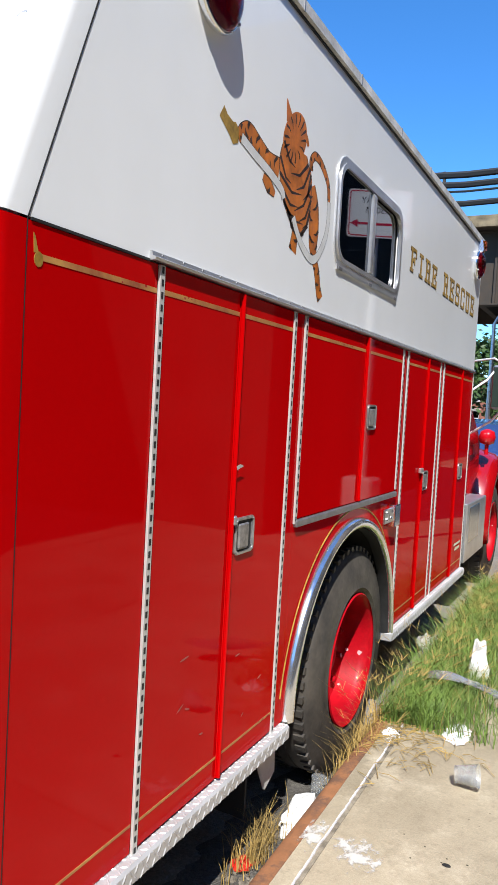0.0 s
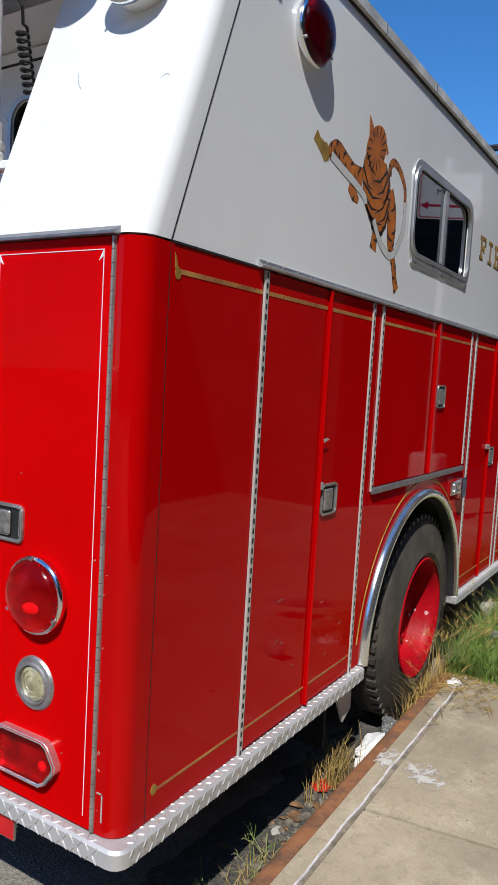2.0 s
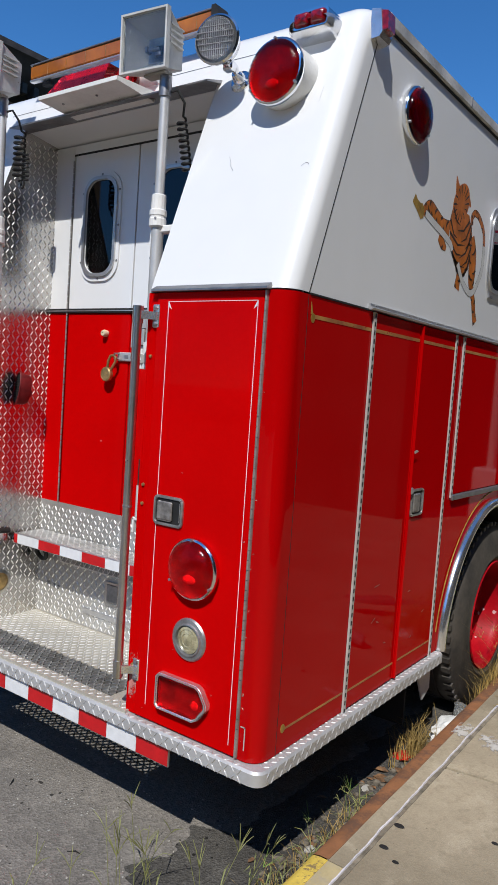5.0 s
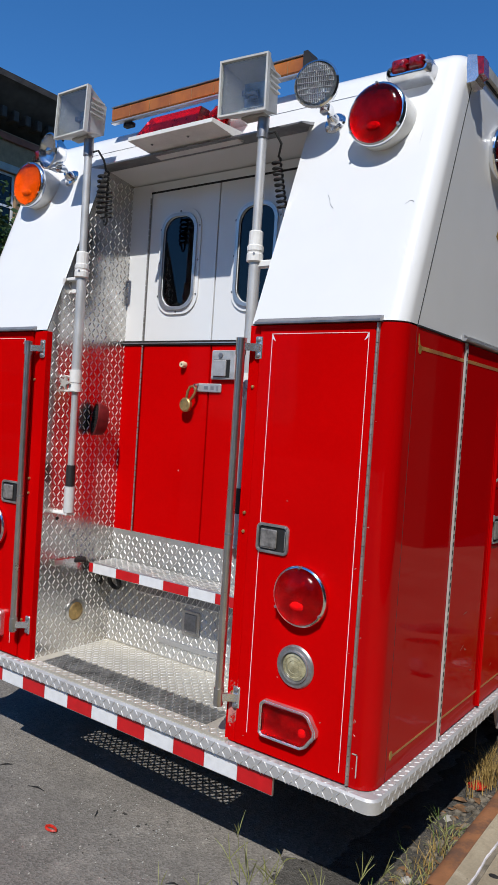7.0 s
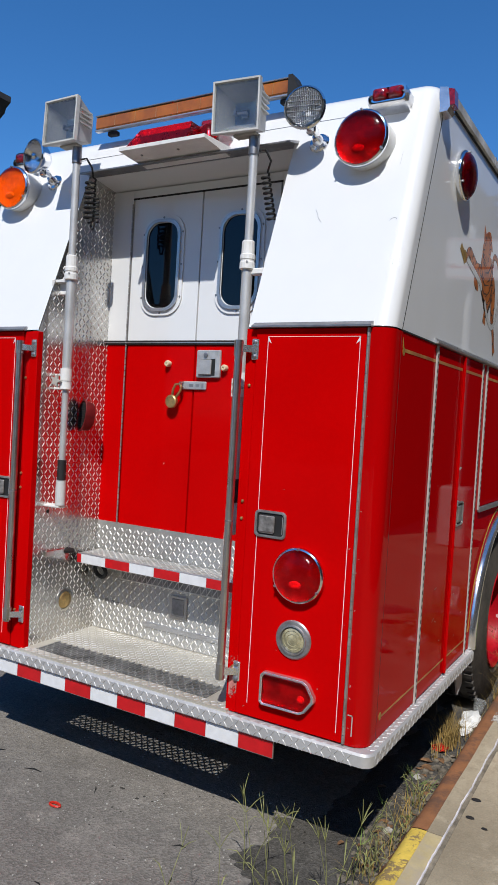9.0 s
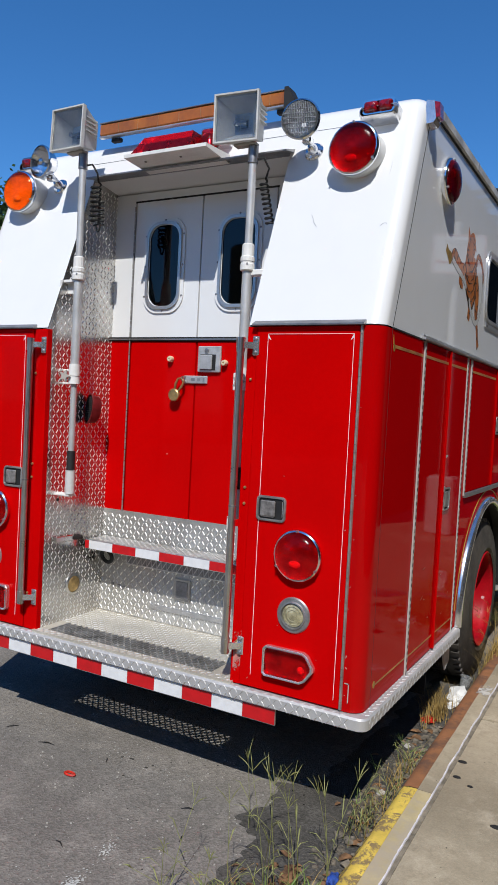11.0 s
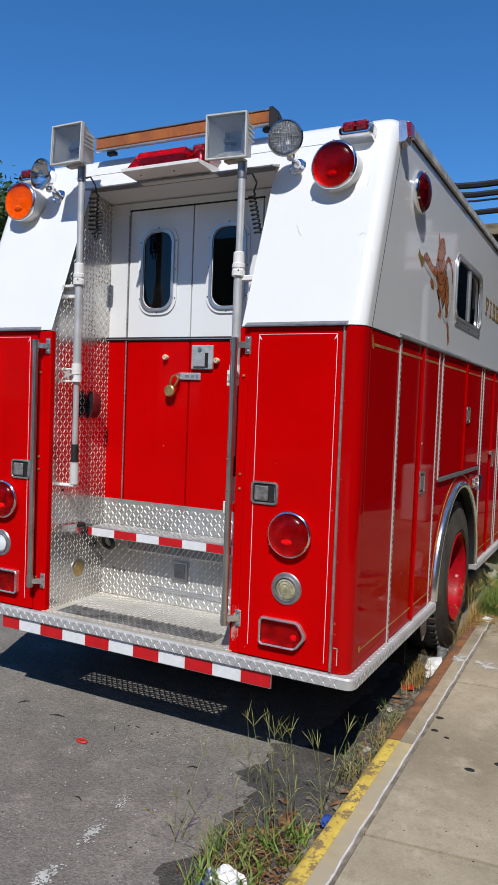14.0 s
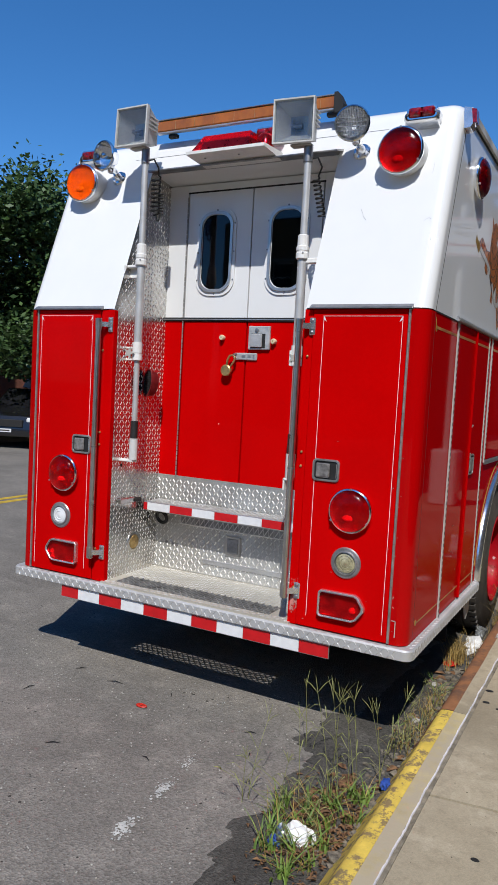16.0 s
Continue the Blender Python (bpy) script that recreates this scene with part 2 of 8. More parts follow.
BRASS = surf("brass", (0.55, 0.38, 0.16), 0.4, 0.8, vary=0.2, scale=40)
YELLOWED = surf("yellowed_lens", (0.50, 0.46, 0.29), 0.12, vary=0.4, scale=34, coat=1.0, bump=0.004, bump_scale=120, tint=(0.20, 0.18, 0.10), trans=0.25)
IVORY = surf("ivory_plastic", (0.72, 0.62, 0.42), 0.4, vary=0.1, scale=60)
REFL_RED = surf("red_reflective_tape", (0.55, 0.006, 0.01), 0.4, vary=0.08, scale=30, fine=300, coat=0.3)
REFL_WHITE = surf("white_reflective_tape", (0.74, 0.75, 0.76), 0.4, vary=0.05, scale=30, fine=300, coat=0.3)
ORANGE = surf("orange_paint", (0.52, 0.15, 0.014), 0.35, vary=0.25, scale=16, coat=0.4)
GOLD_WORN = surf("worn_gold_stripe", (0.42, 0.22, 0.06), 0.5, 0.2, vary=0.35, scale=9, fine=60, tint=(0.30, 0.09, 0.04), specks=(0.30, 0.02, 0.015), speck_scale=70, speck_cut=0.8)
STRIPE = surf("dark_stripe_paint", (0.03, 0.018, 0.012), 0.35, vary=0.2, scale=16, coat=0.4)
PALE = surf("pale_grey_paint", (0.62, 0.62, 0.60), 0.35, vary=0.08, scale=16, coat=0.4)
RUST = worn_paint("rusty_steel", (0.28, 0.120, 0.050), (0.135, 0.070, 0.042), 8.0, 0.46, 0.14, 0.85)
ASPHALT = mineral("asphalt", (0.228, 0.208, 0.184), (0.155, 0.142, 0.127), (0.305, 0.278, 0.245), 120, pits=0.22, bump=0.004, grit=0.26)
CONCRETE = mineral("sidewalk_concrete", (0.395, 0.337, 0.236), (0.235, 0.196, 0.134), (0.48, 0.418, 0.308), 210, pits=0.10, bump=0.0009, grit=0.09)
YELLOW = worn_paint("yellow_kerb_paint", (0.70, 0.50, 0.085), (0.24, 0.17, 0.075), 13.0, 0.505, 0.06)
CHIP = surf("chipped_primer", (0.55, 0.33, 0.28), 0.7, vary=0.3, scale=60)
FLOOD_GREY = surf("weathered_grey_white_paint", (0.56, 0.56, 0.54), 0.5, vary=0.12, scale=9, specks=(0.3, 0.29, 0.27), speck_scale=50, speck_cut=0.25)
FLOOD_MIRROR = surf("dull_flood_reflector", (0.46, 0.475, 0.46), 0.36, 0.75, vary=0.25, scale=8, fine=90)
BEAM = surf("bright_beam_reflector", (0.86, 0.87, 0.88), 0.4, 0.9, vary=0.2, scale=30, fine=160)
BEZEL = surf("bright_bezel", (0.72, 0.72, 0.73), 0.2, 0.85, vary=0.1, scale=14, rvary=0.3)
POLE = surf("drawn_aluminium_tube", (0.60, 0.60, 0.59), 0.42, 0.45, vary=0.08, scale=9, fine=140, rvary=0.2)
PLASTIC_RED = surf("red_lamp_plastic", (0.26, 0.003, 0.008), 0.1, vary=0.45, scale=55, coat=0.8, bump=0.003, bump_scale=130)
ROADPAINT = surf("worn_road_paint", (0.50, 0.50, 0.47), 0.85, vary=0.2, scale=12, specks=(0.11, 0.105, 0.1), speck_scale=60, speck_cut=0.7)
ROADYELLOW = surf("yellow_road_paint", (0.55, 0.36, 0.04), 0.8, vary=0.2, scale=8)
GRASS = surf("green_grass", (0.135, 0.205, 0.034), 0.5, vary=0.35, scale=9, tint=(0.07, 0.12, 0.022))
STRAW = surf("dry_grass", (0.40, 0.27, 0.08), 0.7, vary=0.3, scale=9)
STALK = surf("pale_green_stalk", (0.25, 0.26, 0.09), 0.6, vary=0.3, scale=20)
LEAF = surf("tree_leaves", (0.045, 0.085, 0.020), 0.5, vary=0.5, scale=1.2, fine=9, tint=(0.02, 0.045, 0.012))
LEAF_DRY = surf("dead_leaves", (0.20, 0.105, 0.05), 0.8, vary=0.4, scale=25)
BARK = surf("bark", (0.10, 0.075, 0.055), 0.9, vary=0.3, scale=10, bump=0.01)
BRICK = surf("tan_brick", (0.33, 0.215, 0.12), 0.85, vary=0.15, scale=5, spread=0.15, bump=0.003)
BRICK_RED = surf("red_brick", (0.26, 0.10, 0.065), 0.85, vary=0.15, scale=5, spread=0.15, bump=0.003)
CORNICE = surf("dark_cornice", (0.055, 0.045, 0.038), 0.7, vary=0.25, scale=4)
STONE = surf("light_stone", (0.42, 0.40, 0.36), 0.8, vary=0.12, scale=4)
STUCCO = surf("shaded_stucco", (0.09, 0.072, 0.058), 0.9, vary=0.25, scale=1.5, bump=0.004)
IRON = surf("dark_painted_iron", (0.030, 0.026, 0.021), 0.8, vary=0.35, scale=3, tint=(0.055, 0.038, 0.024))
CARBLACK = surf("black_car_paint", (0.012, 0.012, 0.014), 0.2, vary=0.1, coat=0.8)
CARWHITE = surf("white_car_paint", (0.72, 0.73, 0.74), 0.3, vary=0.03, coat=0.6)
CARBLUE = surf("blue_car_paint", (0.03, 0.09, 0.28), 0.25, vary=0.08, coat=0.7)
PAPER = surf("crumpled_paper", (0.75, 0.75, 0.73), 0.8, vary=0.08, scale=20, bump=0.003, bump_scale=40)
PLASTIC = surf("milky_clear_plastic", (0.86, 0.88, 0.88), 0.14, trans=0.85, vary=0.08, scale=12, bump=0.003, bump_scale=30)
BLUE = surf("blue_plastic", (0.03, 0.08, 0.35), 0.4, vary=0.2, scale=40)
REDLITTER = surf("red_wrapper", (0.6, 0.03, 0.015), 0.4, vary=0.2, scale=40)
SIGNRED = surf("red_sign_paint", (0.5, 0.01, 0.05), 0.4, vary=0.06)

# ---- mesh tools ----
class Geo:
    """Collects faces of one mesh."""

    def __init__(self):
        self.v, self.f = [], []

    def add(self, verts, faces, m=None):
        k = len(self.v)
        self.v += [tuple(m @ Vector(p)) if m else tuple(p) for p in verts]
        self.f += [tuple(i + k for i in f) for f in faces]
        return self

    def hull(self, pts, m=None):
        bm = bmesh.new()
        for p in pts:
            bm.verts.new(p)
        bmesh.ops.convex_hull(bm, input=bm.verts)
        bmesh.ops.dissolve_limit(bm, angle_limit=0.01, verts=bm.verts, edges=bm.edges)
        bm.verts.index_update()
        self.add([v.co for v in bm.verts], [[v.index for v in f.verts] for f in bm.faces], m)
        bm.free()
        return self

    def box(self, x0, x1, y0, y1, z0, z1, c=0.0, m=None):
        if c <= 0:
            p = [(x, y, z) for x in (x0, x1) for y in (y0, y1) for z in (z0, z1)]
            return self.add(p, [(0, 1, 3, 2), (4, 6, 7, 5), (0, 4, 5, 1), (2, 3, 7, 6), (0, 2, 6, 4), (1, 5, 7, 3)], m)
        p = []
        for x, sx in ((x0, 1), (x1, -1)):
            for y, sy in ((y0, 1), (y1, -1)):
                for z, sz in ((z0, 1), (z1, -1)):
                    p += [(x, y + sy * c, z + sz * c), (x + sx * c, y, z + sz * c), (x + sx * c, y + sy * c, z)]
        return self.hull(p, m)

    def lathe(self, prof, m=None, n=24, close=True):
        """Turns (radius, height) points round z."""
        vs, fs = [], []
        for r, h in prof:
            vs += [(r * math.cos(2 * math.pi * i / n), r * math.sin(2 * math.pi * i / n), h) for i in range(n)]
        for k in range(len(prof) - 1):
            for i in range(n):
                j = (i + 1) % n
                fs.append((k * n + i, k * n + j, (k + 1) * n + j, (k + 1) * n + i))
        if close:
            fs += [tuple(range(n))[::-1], tuple((len(prof) - 1) * n + i for i in range(n))]
        return self.add(vs, fs, m)

    def cyl(self, a, b, r, r2=None, n=16):
        a, b = Vector(a), Vector(b)
        m = Matrix.Translation(a) @ (b - a).to_track_quat("Z", "Y").to_matrix().to_4x4()
        return self.lathe([(r, 0), (r if r2 is None else r2, (b - a).length)], m, n)

    def tube(self, pts, r, n=8):
        pts = [Vector(p) for p in pts]
        vs, fs = [], []
        up = Vector((0.13, 0.21, 0.97)).normalized()
        for i, p in enumerate(pts):
            d = (pts[min(i + 1, len(pts) - 1)] - pts[max(i - 1, 0)]).normalized()
            a = d.cross(up).normalized()
            up = a.cross(d).normalized()
            ri = r[i] if isinstance(r, (list, tuple)) else r
            vs += [p + ri * (math.cos(2 * math.pi * k / n) * a + math.sin(2 * math.pi * k / n) * up) for k in range(n)]
        for i in range(len(pts) - 1):
            for k in range(n):
                j = (k + 1) % n
                fs.append((i * n + k, i * n + j, (i + 1) * n + j, (i + 1) * n + k))
        fs += [tuple(range(n))[::-1], tuple((len(pts) - 1) * n + k for k in range(n))]
        return self.add(vs, fs)

    def prism(self, poly, axis, a, b):
        """Extrudes a polygon of two coordinates along an axis, from a to b."""
        def put(p, w):
            return {"x": (w, p[0], p[1]), "y": (p[0], w, p[1]), "z": (p[0], p[1], w)}[axis]
        n = len(poly)
        vs = [put(p, a) for p in poly] + [put(p, b) for p in poly]
        fs = [tuple(range(n)), tuple(range(2 * n - 1, n - 1, -1))] + [(i, (i + 1) % n, n + (i + 1) % n, n + i) for i in range(n)]
        return self.add(vs, fs)

    def band(self, inner, outer, axis, a, b):
        """A frame between two outlines of as many points, extruded along an axis."""
        def put(p, w):
            return {"x": (w, p[0], p[1]), "y": (p[0], w, p[1]), "z": (p[0], p[1], w)}[axis]
        n = len(inner)
        vs = [put(p, w) for w in (a, b) for ring in (inner, outer) for p in ring]
        fs = []
        for i in range(n):
            j = (i + 1) % n
            fs += [(i, j, n + j, n + i), (2 * n + i, 3 * n + i, 3 * n + j, 2 * n + j), (i, 2 * n + i, 2 * n + j, j), (n + i, n + j, 3 * n + j, 3 * n + i)]
        return self.add(vs, fs)

    def holed(self, outer, inner, axis, a, b):
        """A plate with one hole, extruded along an axis."""
        def put(p, w):
            return {"x": (w, p[0], p[1]), "y": (p[0], w, p[1]), "z": (p[0], p[1], w)}[axis]
        bm = bmesh.new()
        edges = []
        for loop in (outer, inner):
            vs = [bm.verts.new((p[0], p[1], 0)) for p in loop]
            edges += [bm.edges.new((vs[i], vs[(i + 1) % len(vs)])) for i in range(len(vs))]
        bmesh.ops.triangle_fill(bm, use_beauty=True, use_dissolve=False, edges=edges)
        bm.verts.index_update()
        tri = [[v.index for v in f.verts] for f in bm.faces]
        flat = [(v.co.x, v.co.y) for v in bm.verts]
        bm.free()
        n = len(flat)
        walls = []
        for k0, loop in ((0, outer), (len(outer), inner)):
            m = len(loop)
            walls += [(k0 + i, k0 + (i + 1) % m, n + k0 + (i + 1) % m, n + k0 + i) for i in range(m)]
        return self.add([put(p, a) for p in flat] + [put(p, b) for p in flat], tri + [[i + n for i in t[::-1]] for t in tri] + walls)

    def loft(self, rows, closed=False):
        n = len(rows[0])
        fs = []
        for k in range(len(rows) - 1):
            for i in range(n if closed else n - 1):
                j = (i + 1) % n
                fs.append((k * n + i, k * n + j, (k + 1) * n + j, (k + 1) * n + i))
        return self.add([p for r in rows for p in r], fs)


def mesh_of(name, g, material, angle=35, smooth=True):
    me = bpy.data.meshes.new(name)
    me.from_pydata(g.v, [], g.f)
    me.update()
    bm = bmesh.new()
    bm.from_mesh(me)
    bmesh.ops.recalc_face_normals(bm, faces=bm.faces)
    bm.to_mesh(me)
    bm.free()
    me.materials.append(material)
    if smooth:
        me.polygons.foreach_set("use_smooth", [True] * len(me.polygons))
        me.set_sharp_from_angle(angle=radians(angle))
    return me


def part(name, g, material, parent=None, label="", angle=35, smooth=True):
    ob = new(name, mesh_of(name, g, material, angle, smooth))
    ob.parent = parent
    if label:
        ob["label"] = label
    if name in TINY:
        ob["kind"] = "stuff"
    return ob


TINY = ("lamp_screws", "latch_screws", "post_screws", "lug_nuts", "rail_rivets", "bracket_bolts", "weep_caps", "tray_screws", "bar_ribs", "rivets", "bolts", "cooling_fins")


def thing(name, label, category, group="", kind=""):
    return tagged(new(name), label, category, group, kind)


def rrect(x0, x1, z0, z1, r, n=6):
    """Outline of a rounded rectangle."""
    out = []
    for cx, cz, a0 in ((x1 - r, z1 - r, 0), (x0 + r, z1 - r, 90), (x0 + r, z0 + r, 180), (x1 - r, z0 + r, 270)):
        out += [(cx + r * math.cos(radians(a0 + 90 * i / n)), cz + r * math.sin(radians(a0 + 90 * i / n))) for i in range(n + 1)]
    return out


def arc(cx, cz, r, a0, a1, n=24):
    return [(cx + r * math.cos(radians(a0 + (a1 - a0) * i / n)), cz + r * math.sin(radians(a0 + (a1 - a0) * i / n))) for i in range(n + 1)]


def facing(p, way, up=(0, 0, 1)):
    """A pose at p whose z axis looks along way and whose y axis is up."""
    z = Vector(way).normalized()
    x = Vector(up).cross(z).normalized()
    y = z.cross(x)
    m = Matrix((x, y, z)).transposed().to_4x4()
    return Matrix.Translation(p) @ m


def treads(o, u, v, w, nu, nv, pitch=0.031, keep=None):
    """Raised lens-shaped bars of tread plate over a rectangle from o along u and v, proud along w."""
    g = Geo()
    o, u, v, w = Vector(o), Vector(u).normalized(), Vector(v).normalized(), Vector(w).normalized()
    for i in range(nu):
        for j in range(nv):
            p = o + u * (i + 0.5) * pitch + v * (j + 0.5) * pitch
            if keep and not keep(p):
                continue
            s = 1 if (i + j) % 2 else -1
            a = (u * 0.72 + v * s).normalized()
            b = w.cross(a)
            la, lb, h = pitch * 0.54, pitch * 0.115, 0.0027
            q = [p - a * la, p - a * la * 0.5 - b * lb, p + a * la * 0.5 - b * lb, p + a * la, p + a * la * 0.5 + b * lb, p - a * la * 0.5 + b * lb,
                 p - a * la * 0.5 + w * h, p + a * la * 0.5 + w * h]
            g.add(q, [(0, 1, 6), (1, 2, 7, 6), (2, 3, 7), (3, 4, 7), (4, 5, 6, 7), (5, 0, 6)])
    return g


def grip_grating(x0, x1, y0, y1, z, cells, rows, rise=0.012):
    """Grip-strut grating: mirrored zigzag strips that meet at nodes, with raised teeth."""
    g = Geo()
    dx, dy = (x1 - x0) / cells, (y1 - y0) / rows
    th = 0.0030
    for r in range(rows):
        for s in (-1, 1):
            yc = y0 + (r + 0.5) * dy
            for c in range(cells):
                xa, xm, xb = x0 + c * dx, x0 + (c + 0.5) * dx, x0 + (c + 1) * dx
                for p, q in (((xa, yc), (xm, yc + s * dy * 0.47)), ((xm, yc + s * dy * 0.47), (xb, yc))):
                    d = Vector((q[0] - p[0], q[1] - p[1], 0))
                    nrm = Vector((-d.y, d.x, 0)).normalized() * th
                    a, b = Vector((*p, z)), Vector((*q, z))
                    zz = Vector((0, 0, 0.010))
                    hh = Vector((0, 0, rise * 0.5))
                    g.add([a - nrm - zz, a + nrm - zz, b + nrm - zz, b - nrm - zz, a - nrm, a + nrm, b + nrm + hh, b - nrm + hh],
                          [(0, 3, 2, 1), (4, 5, 6, 7), (0, 1, 5, 4), (1, 2, 6, 5), (2, 3, 7, 6), (3, 0, 4, 7)])
    for r in range(rows + 1):
        yy = y0 + r * dy
        g.box(x0, x1, yy - 0.002, yy + 0.002, z - 0.012, z - 0.004)
    return g


def mx(x):
    """The same place on the far side of the truck."""
    return -2.445 - x


# ---- ground ----
def ground_sheet():
    g = Geo()
    xs = [-400, -60, -20, -8, -4, -2, -1, 0, 0.06, 6, 40, 400]
    ys = [-400, -60, -20, -8, -4, -2, 0, 2, 4, 8, 20, 60, 400]
    n = len(ys)
    g.add([(x, y, 0.0) for x in xs for y in ys], [(i * n + j, (i + 1) * n + j, (i + 1) * n + j + 1, i * n + j + 1) for i in range(len(xs) - 1) for j in range(n - 1)])
    return tagged(part("road", g, ASPHALT), "worn grey asphalt road with faint patches and cracks", "road", kind="structure")


road = ground_sheet()


def walk_z(y):
    """Height of the sidewalk's top, which rises slowly along the kerb."""
    return 0.2 + 0.11 * min(1, max(0, (y + 2) / 4.2))


KERB, LINE, WALL_X = 0.165, 0.283, 7.2
sidewalk = thing("pavement", "sun-bleached concrete sidewalk slabs with a rust-edged steel kerb", "sidewalk", kind="structure")


def sidewalk_slab(y0, y1, x0, x1):
    if x1 - x0 < 2:
        return worn_slab(y0, y1, x0, x1)
    g = Geo()
    p = []
    for x in (x0 + 0.006, x1 - 0.006):
        for y in (y0 + 0.008, y1 - 0.008):
            p += [(x, y, walk_z(y) - 0.012), (x + (0.008 if x < x1 - 0.1 else -0.008), y + (0.008 if y < y1 - 0.1 else -0.008), walk_z(y)), (x, y, 0.01)]
    g.hull(p)
    return g


def worn_slab(y0, y1, x0, x1):
    """A slab with ragged, rounded edges; its joints run a little askew."""
    n, m = 34, 26

    def side(v, k):
        return 0.004 * noise.noise((v * 7, k * 5.3, 0)) + 0.003 * noise.noise((v * 31, k * 3.1, 4))

    rows = []
    for i in range(n + 3):
        u = min(max((i - 1) / n, 0), 1)
        row = []
        for j in range(m + 3):
            v = min(max((j - 1) / m, 0), 1)
            x = x0 + 0.004 + (x1 - x0 - 0.008) * u
            skew = 0.12 * (x - 0.28)
            y = y0 + skew + 0.008 + (y1 - y0 - 0.016) * v
            edge = i in (0, n + 2) or j in (0, m + 2)
            brim = i in (1, n + 1) or j in (1, m + 1)
            if v in (0, 1):
                y += side(x, round(y0 if v == 0 else y1, 2) + v) * (1 if v == 0 else -1)
            z = walk_z(y) - (0.06 if edge else 0.004 if brim else 0) + (0 if edge else 0.0015 * noise.noise((x * 2, y * 2, 0)))
            row.append((x, y, z))
        rows.append(row)
    return Geo().loft(rows)


# bed under the slabs, seen in their joints
bed = Geo()
for ya, yb in ((-30, -2), (-2, 2.2), (2.2, 60)):
    bed.hull([(x, y, z) for x in (KERB + 0.03, WALL_X) for y in (ya, yb) for z in (0, walk_z(y) - 0.03)])
part("joint_bed", bed, DARK, sidewalk, "dark gritty joint filling")
joints = [-0.60 + 1.60 * k for k in range(-9, 20)]
for k in range(len(joints) - 1):
    part("slab", sidewalk_slab(joints[k], joints[k + 1], LINE + 0.006, 1.95), CONCRETE, sidewalk)
    part("slab", sidewalk_slab(joints[k], joints[k + 1], 1.95, 3.6), CONCRETE, sidewalk)
    part("slab", sidewalk_slab(joints[k], joints[k + 1], 3.6, WALL_X), CONCRETE, sidewalk)


def kerb_run(name, y0, y1, material, label):
    """One length of the kerb: a sloped steel or painted face with a rounded nose, and its concrete top."""
    n = max(2, int((y1 - y0) / 0.15))
    rows, tops = [], []
    for i in range(n + 1):
        y = y0 + (y1 - y0) * i / n
        z, w = walk_z(y), 0.004 * noise.noise((0, y * 3, 1))
        rows.append([(KERB - 0.15 + w, y, 0.0), (KERB - 0.10 + w, y, 0.06), (KERB - 0.028 + w, y, z - 0.03), (KERB - 0.012, y, z - 0.006), (KERB + 0.01, y, z), (KERB + 0.045 + w, y, z + 0.001), (KERB + 0.045 + w, y, 0.0)])
    g = Geo().loft(rows)
    return part(name, g, material, sidewalk, label, angle=60)


kerb_run("kerb_face", 0.16, 40, RUST, "rusty brown steel kerb facing")
kerb_run("kerb_face", -30, 0.155, YELLOW, "chipped faded yellow painted kerb")
top = Geo()
for ya, yb in ((0.16, 2.2), (2.2, 40)):
    top.hull([(x, y, z) for x in (KERB + 0.04, LINE - 0.012) for y in (ya, yb) for z in (0, walk_z(y) - 0.001)])
part("kerb_top", top, CONCRETE, sidewalk, "pale concrete strip behind the kerb edge")
top = Geo()
for ya, yb in ((-30, -2), (-2, 0.155)):
    top.hull([(x, y, z) for x in (KERB + 0.04, LINE - 0.012) for y in (ya, yb) for z in (0, walk_z(y) - 0.001)])
YELLOW_THIN = worn_paint("worn_yellow_wash", (0.45, 0.365, 0.19), (0.385, 0.325, 0.225), 3.0, 0.42, 0.16)
part("kerb_top", top, YELLOW_THIN, sidewalk, "concrete strip with worn yellow paint")
SEALANT = surf("aged_white_sealant", (0.66, 0.63, 0.64), 0.8, vary=0.18, scale=14, fine=120, specks=(0.2, 0.18, 0.16), speck_scale=60, speck_cut=0.45)
bead = []
for i in range(1000):
    y = -4 + i * 0.016
    bead.append([(LINE - 0.009 + 0.005 * noise.noise((i * 0.11, 0, 0)) + 0.0025 * noise.noise((i * 0.7, 0, 5)) + s, y, walk_z(y) + h) for s, h in ((-0.0045, -0.004), (-0.0030 + 0.0020 * noise.noise((i * 0.5, 9, 0)), 0.003), (0.0018 + 0.0025 * noise.noise((i * 0.4, 3, 0)), 0.003), (0.0036, -0.004))])
fill = Geo()
for ya, yb in ((-30, -2), (-2, 2.2), (2.2, 40)):
    fill.hull([(x, y, z) for x in (LINE - 0.0118, LINE + 0.0095) for y in (ya, yb) for z in (0, walk_z(y) - 0.0022)])
part("joint_fill", fill, surf("dirty_joint_grit", (0.24, 0.205, 0.15), 0.95, vary=0.3, scale=20, fine=150, bump=0.002), sidewalk, "dirt-filled kerb joint")
part("joint_line", Geo().loft(bead), SEALANT, sidewalk, "cracked white sealant line")

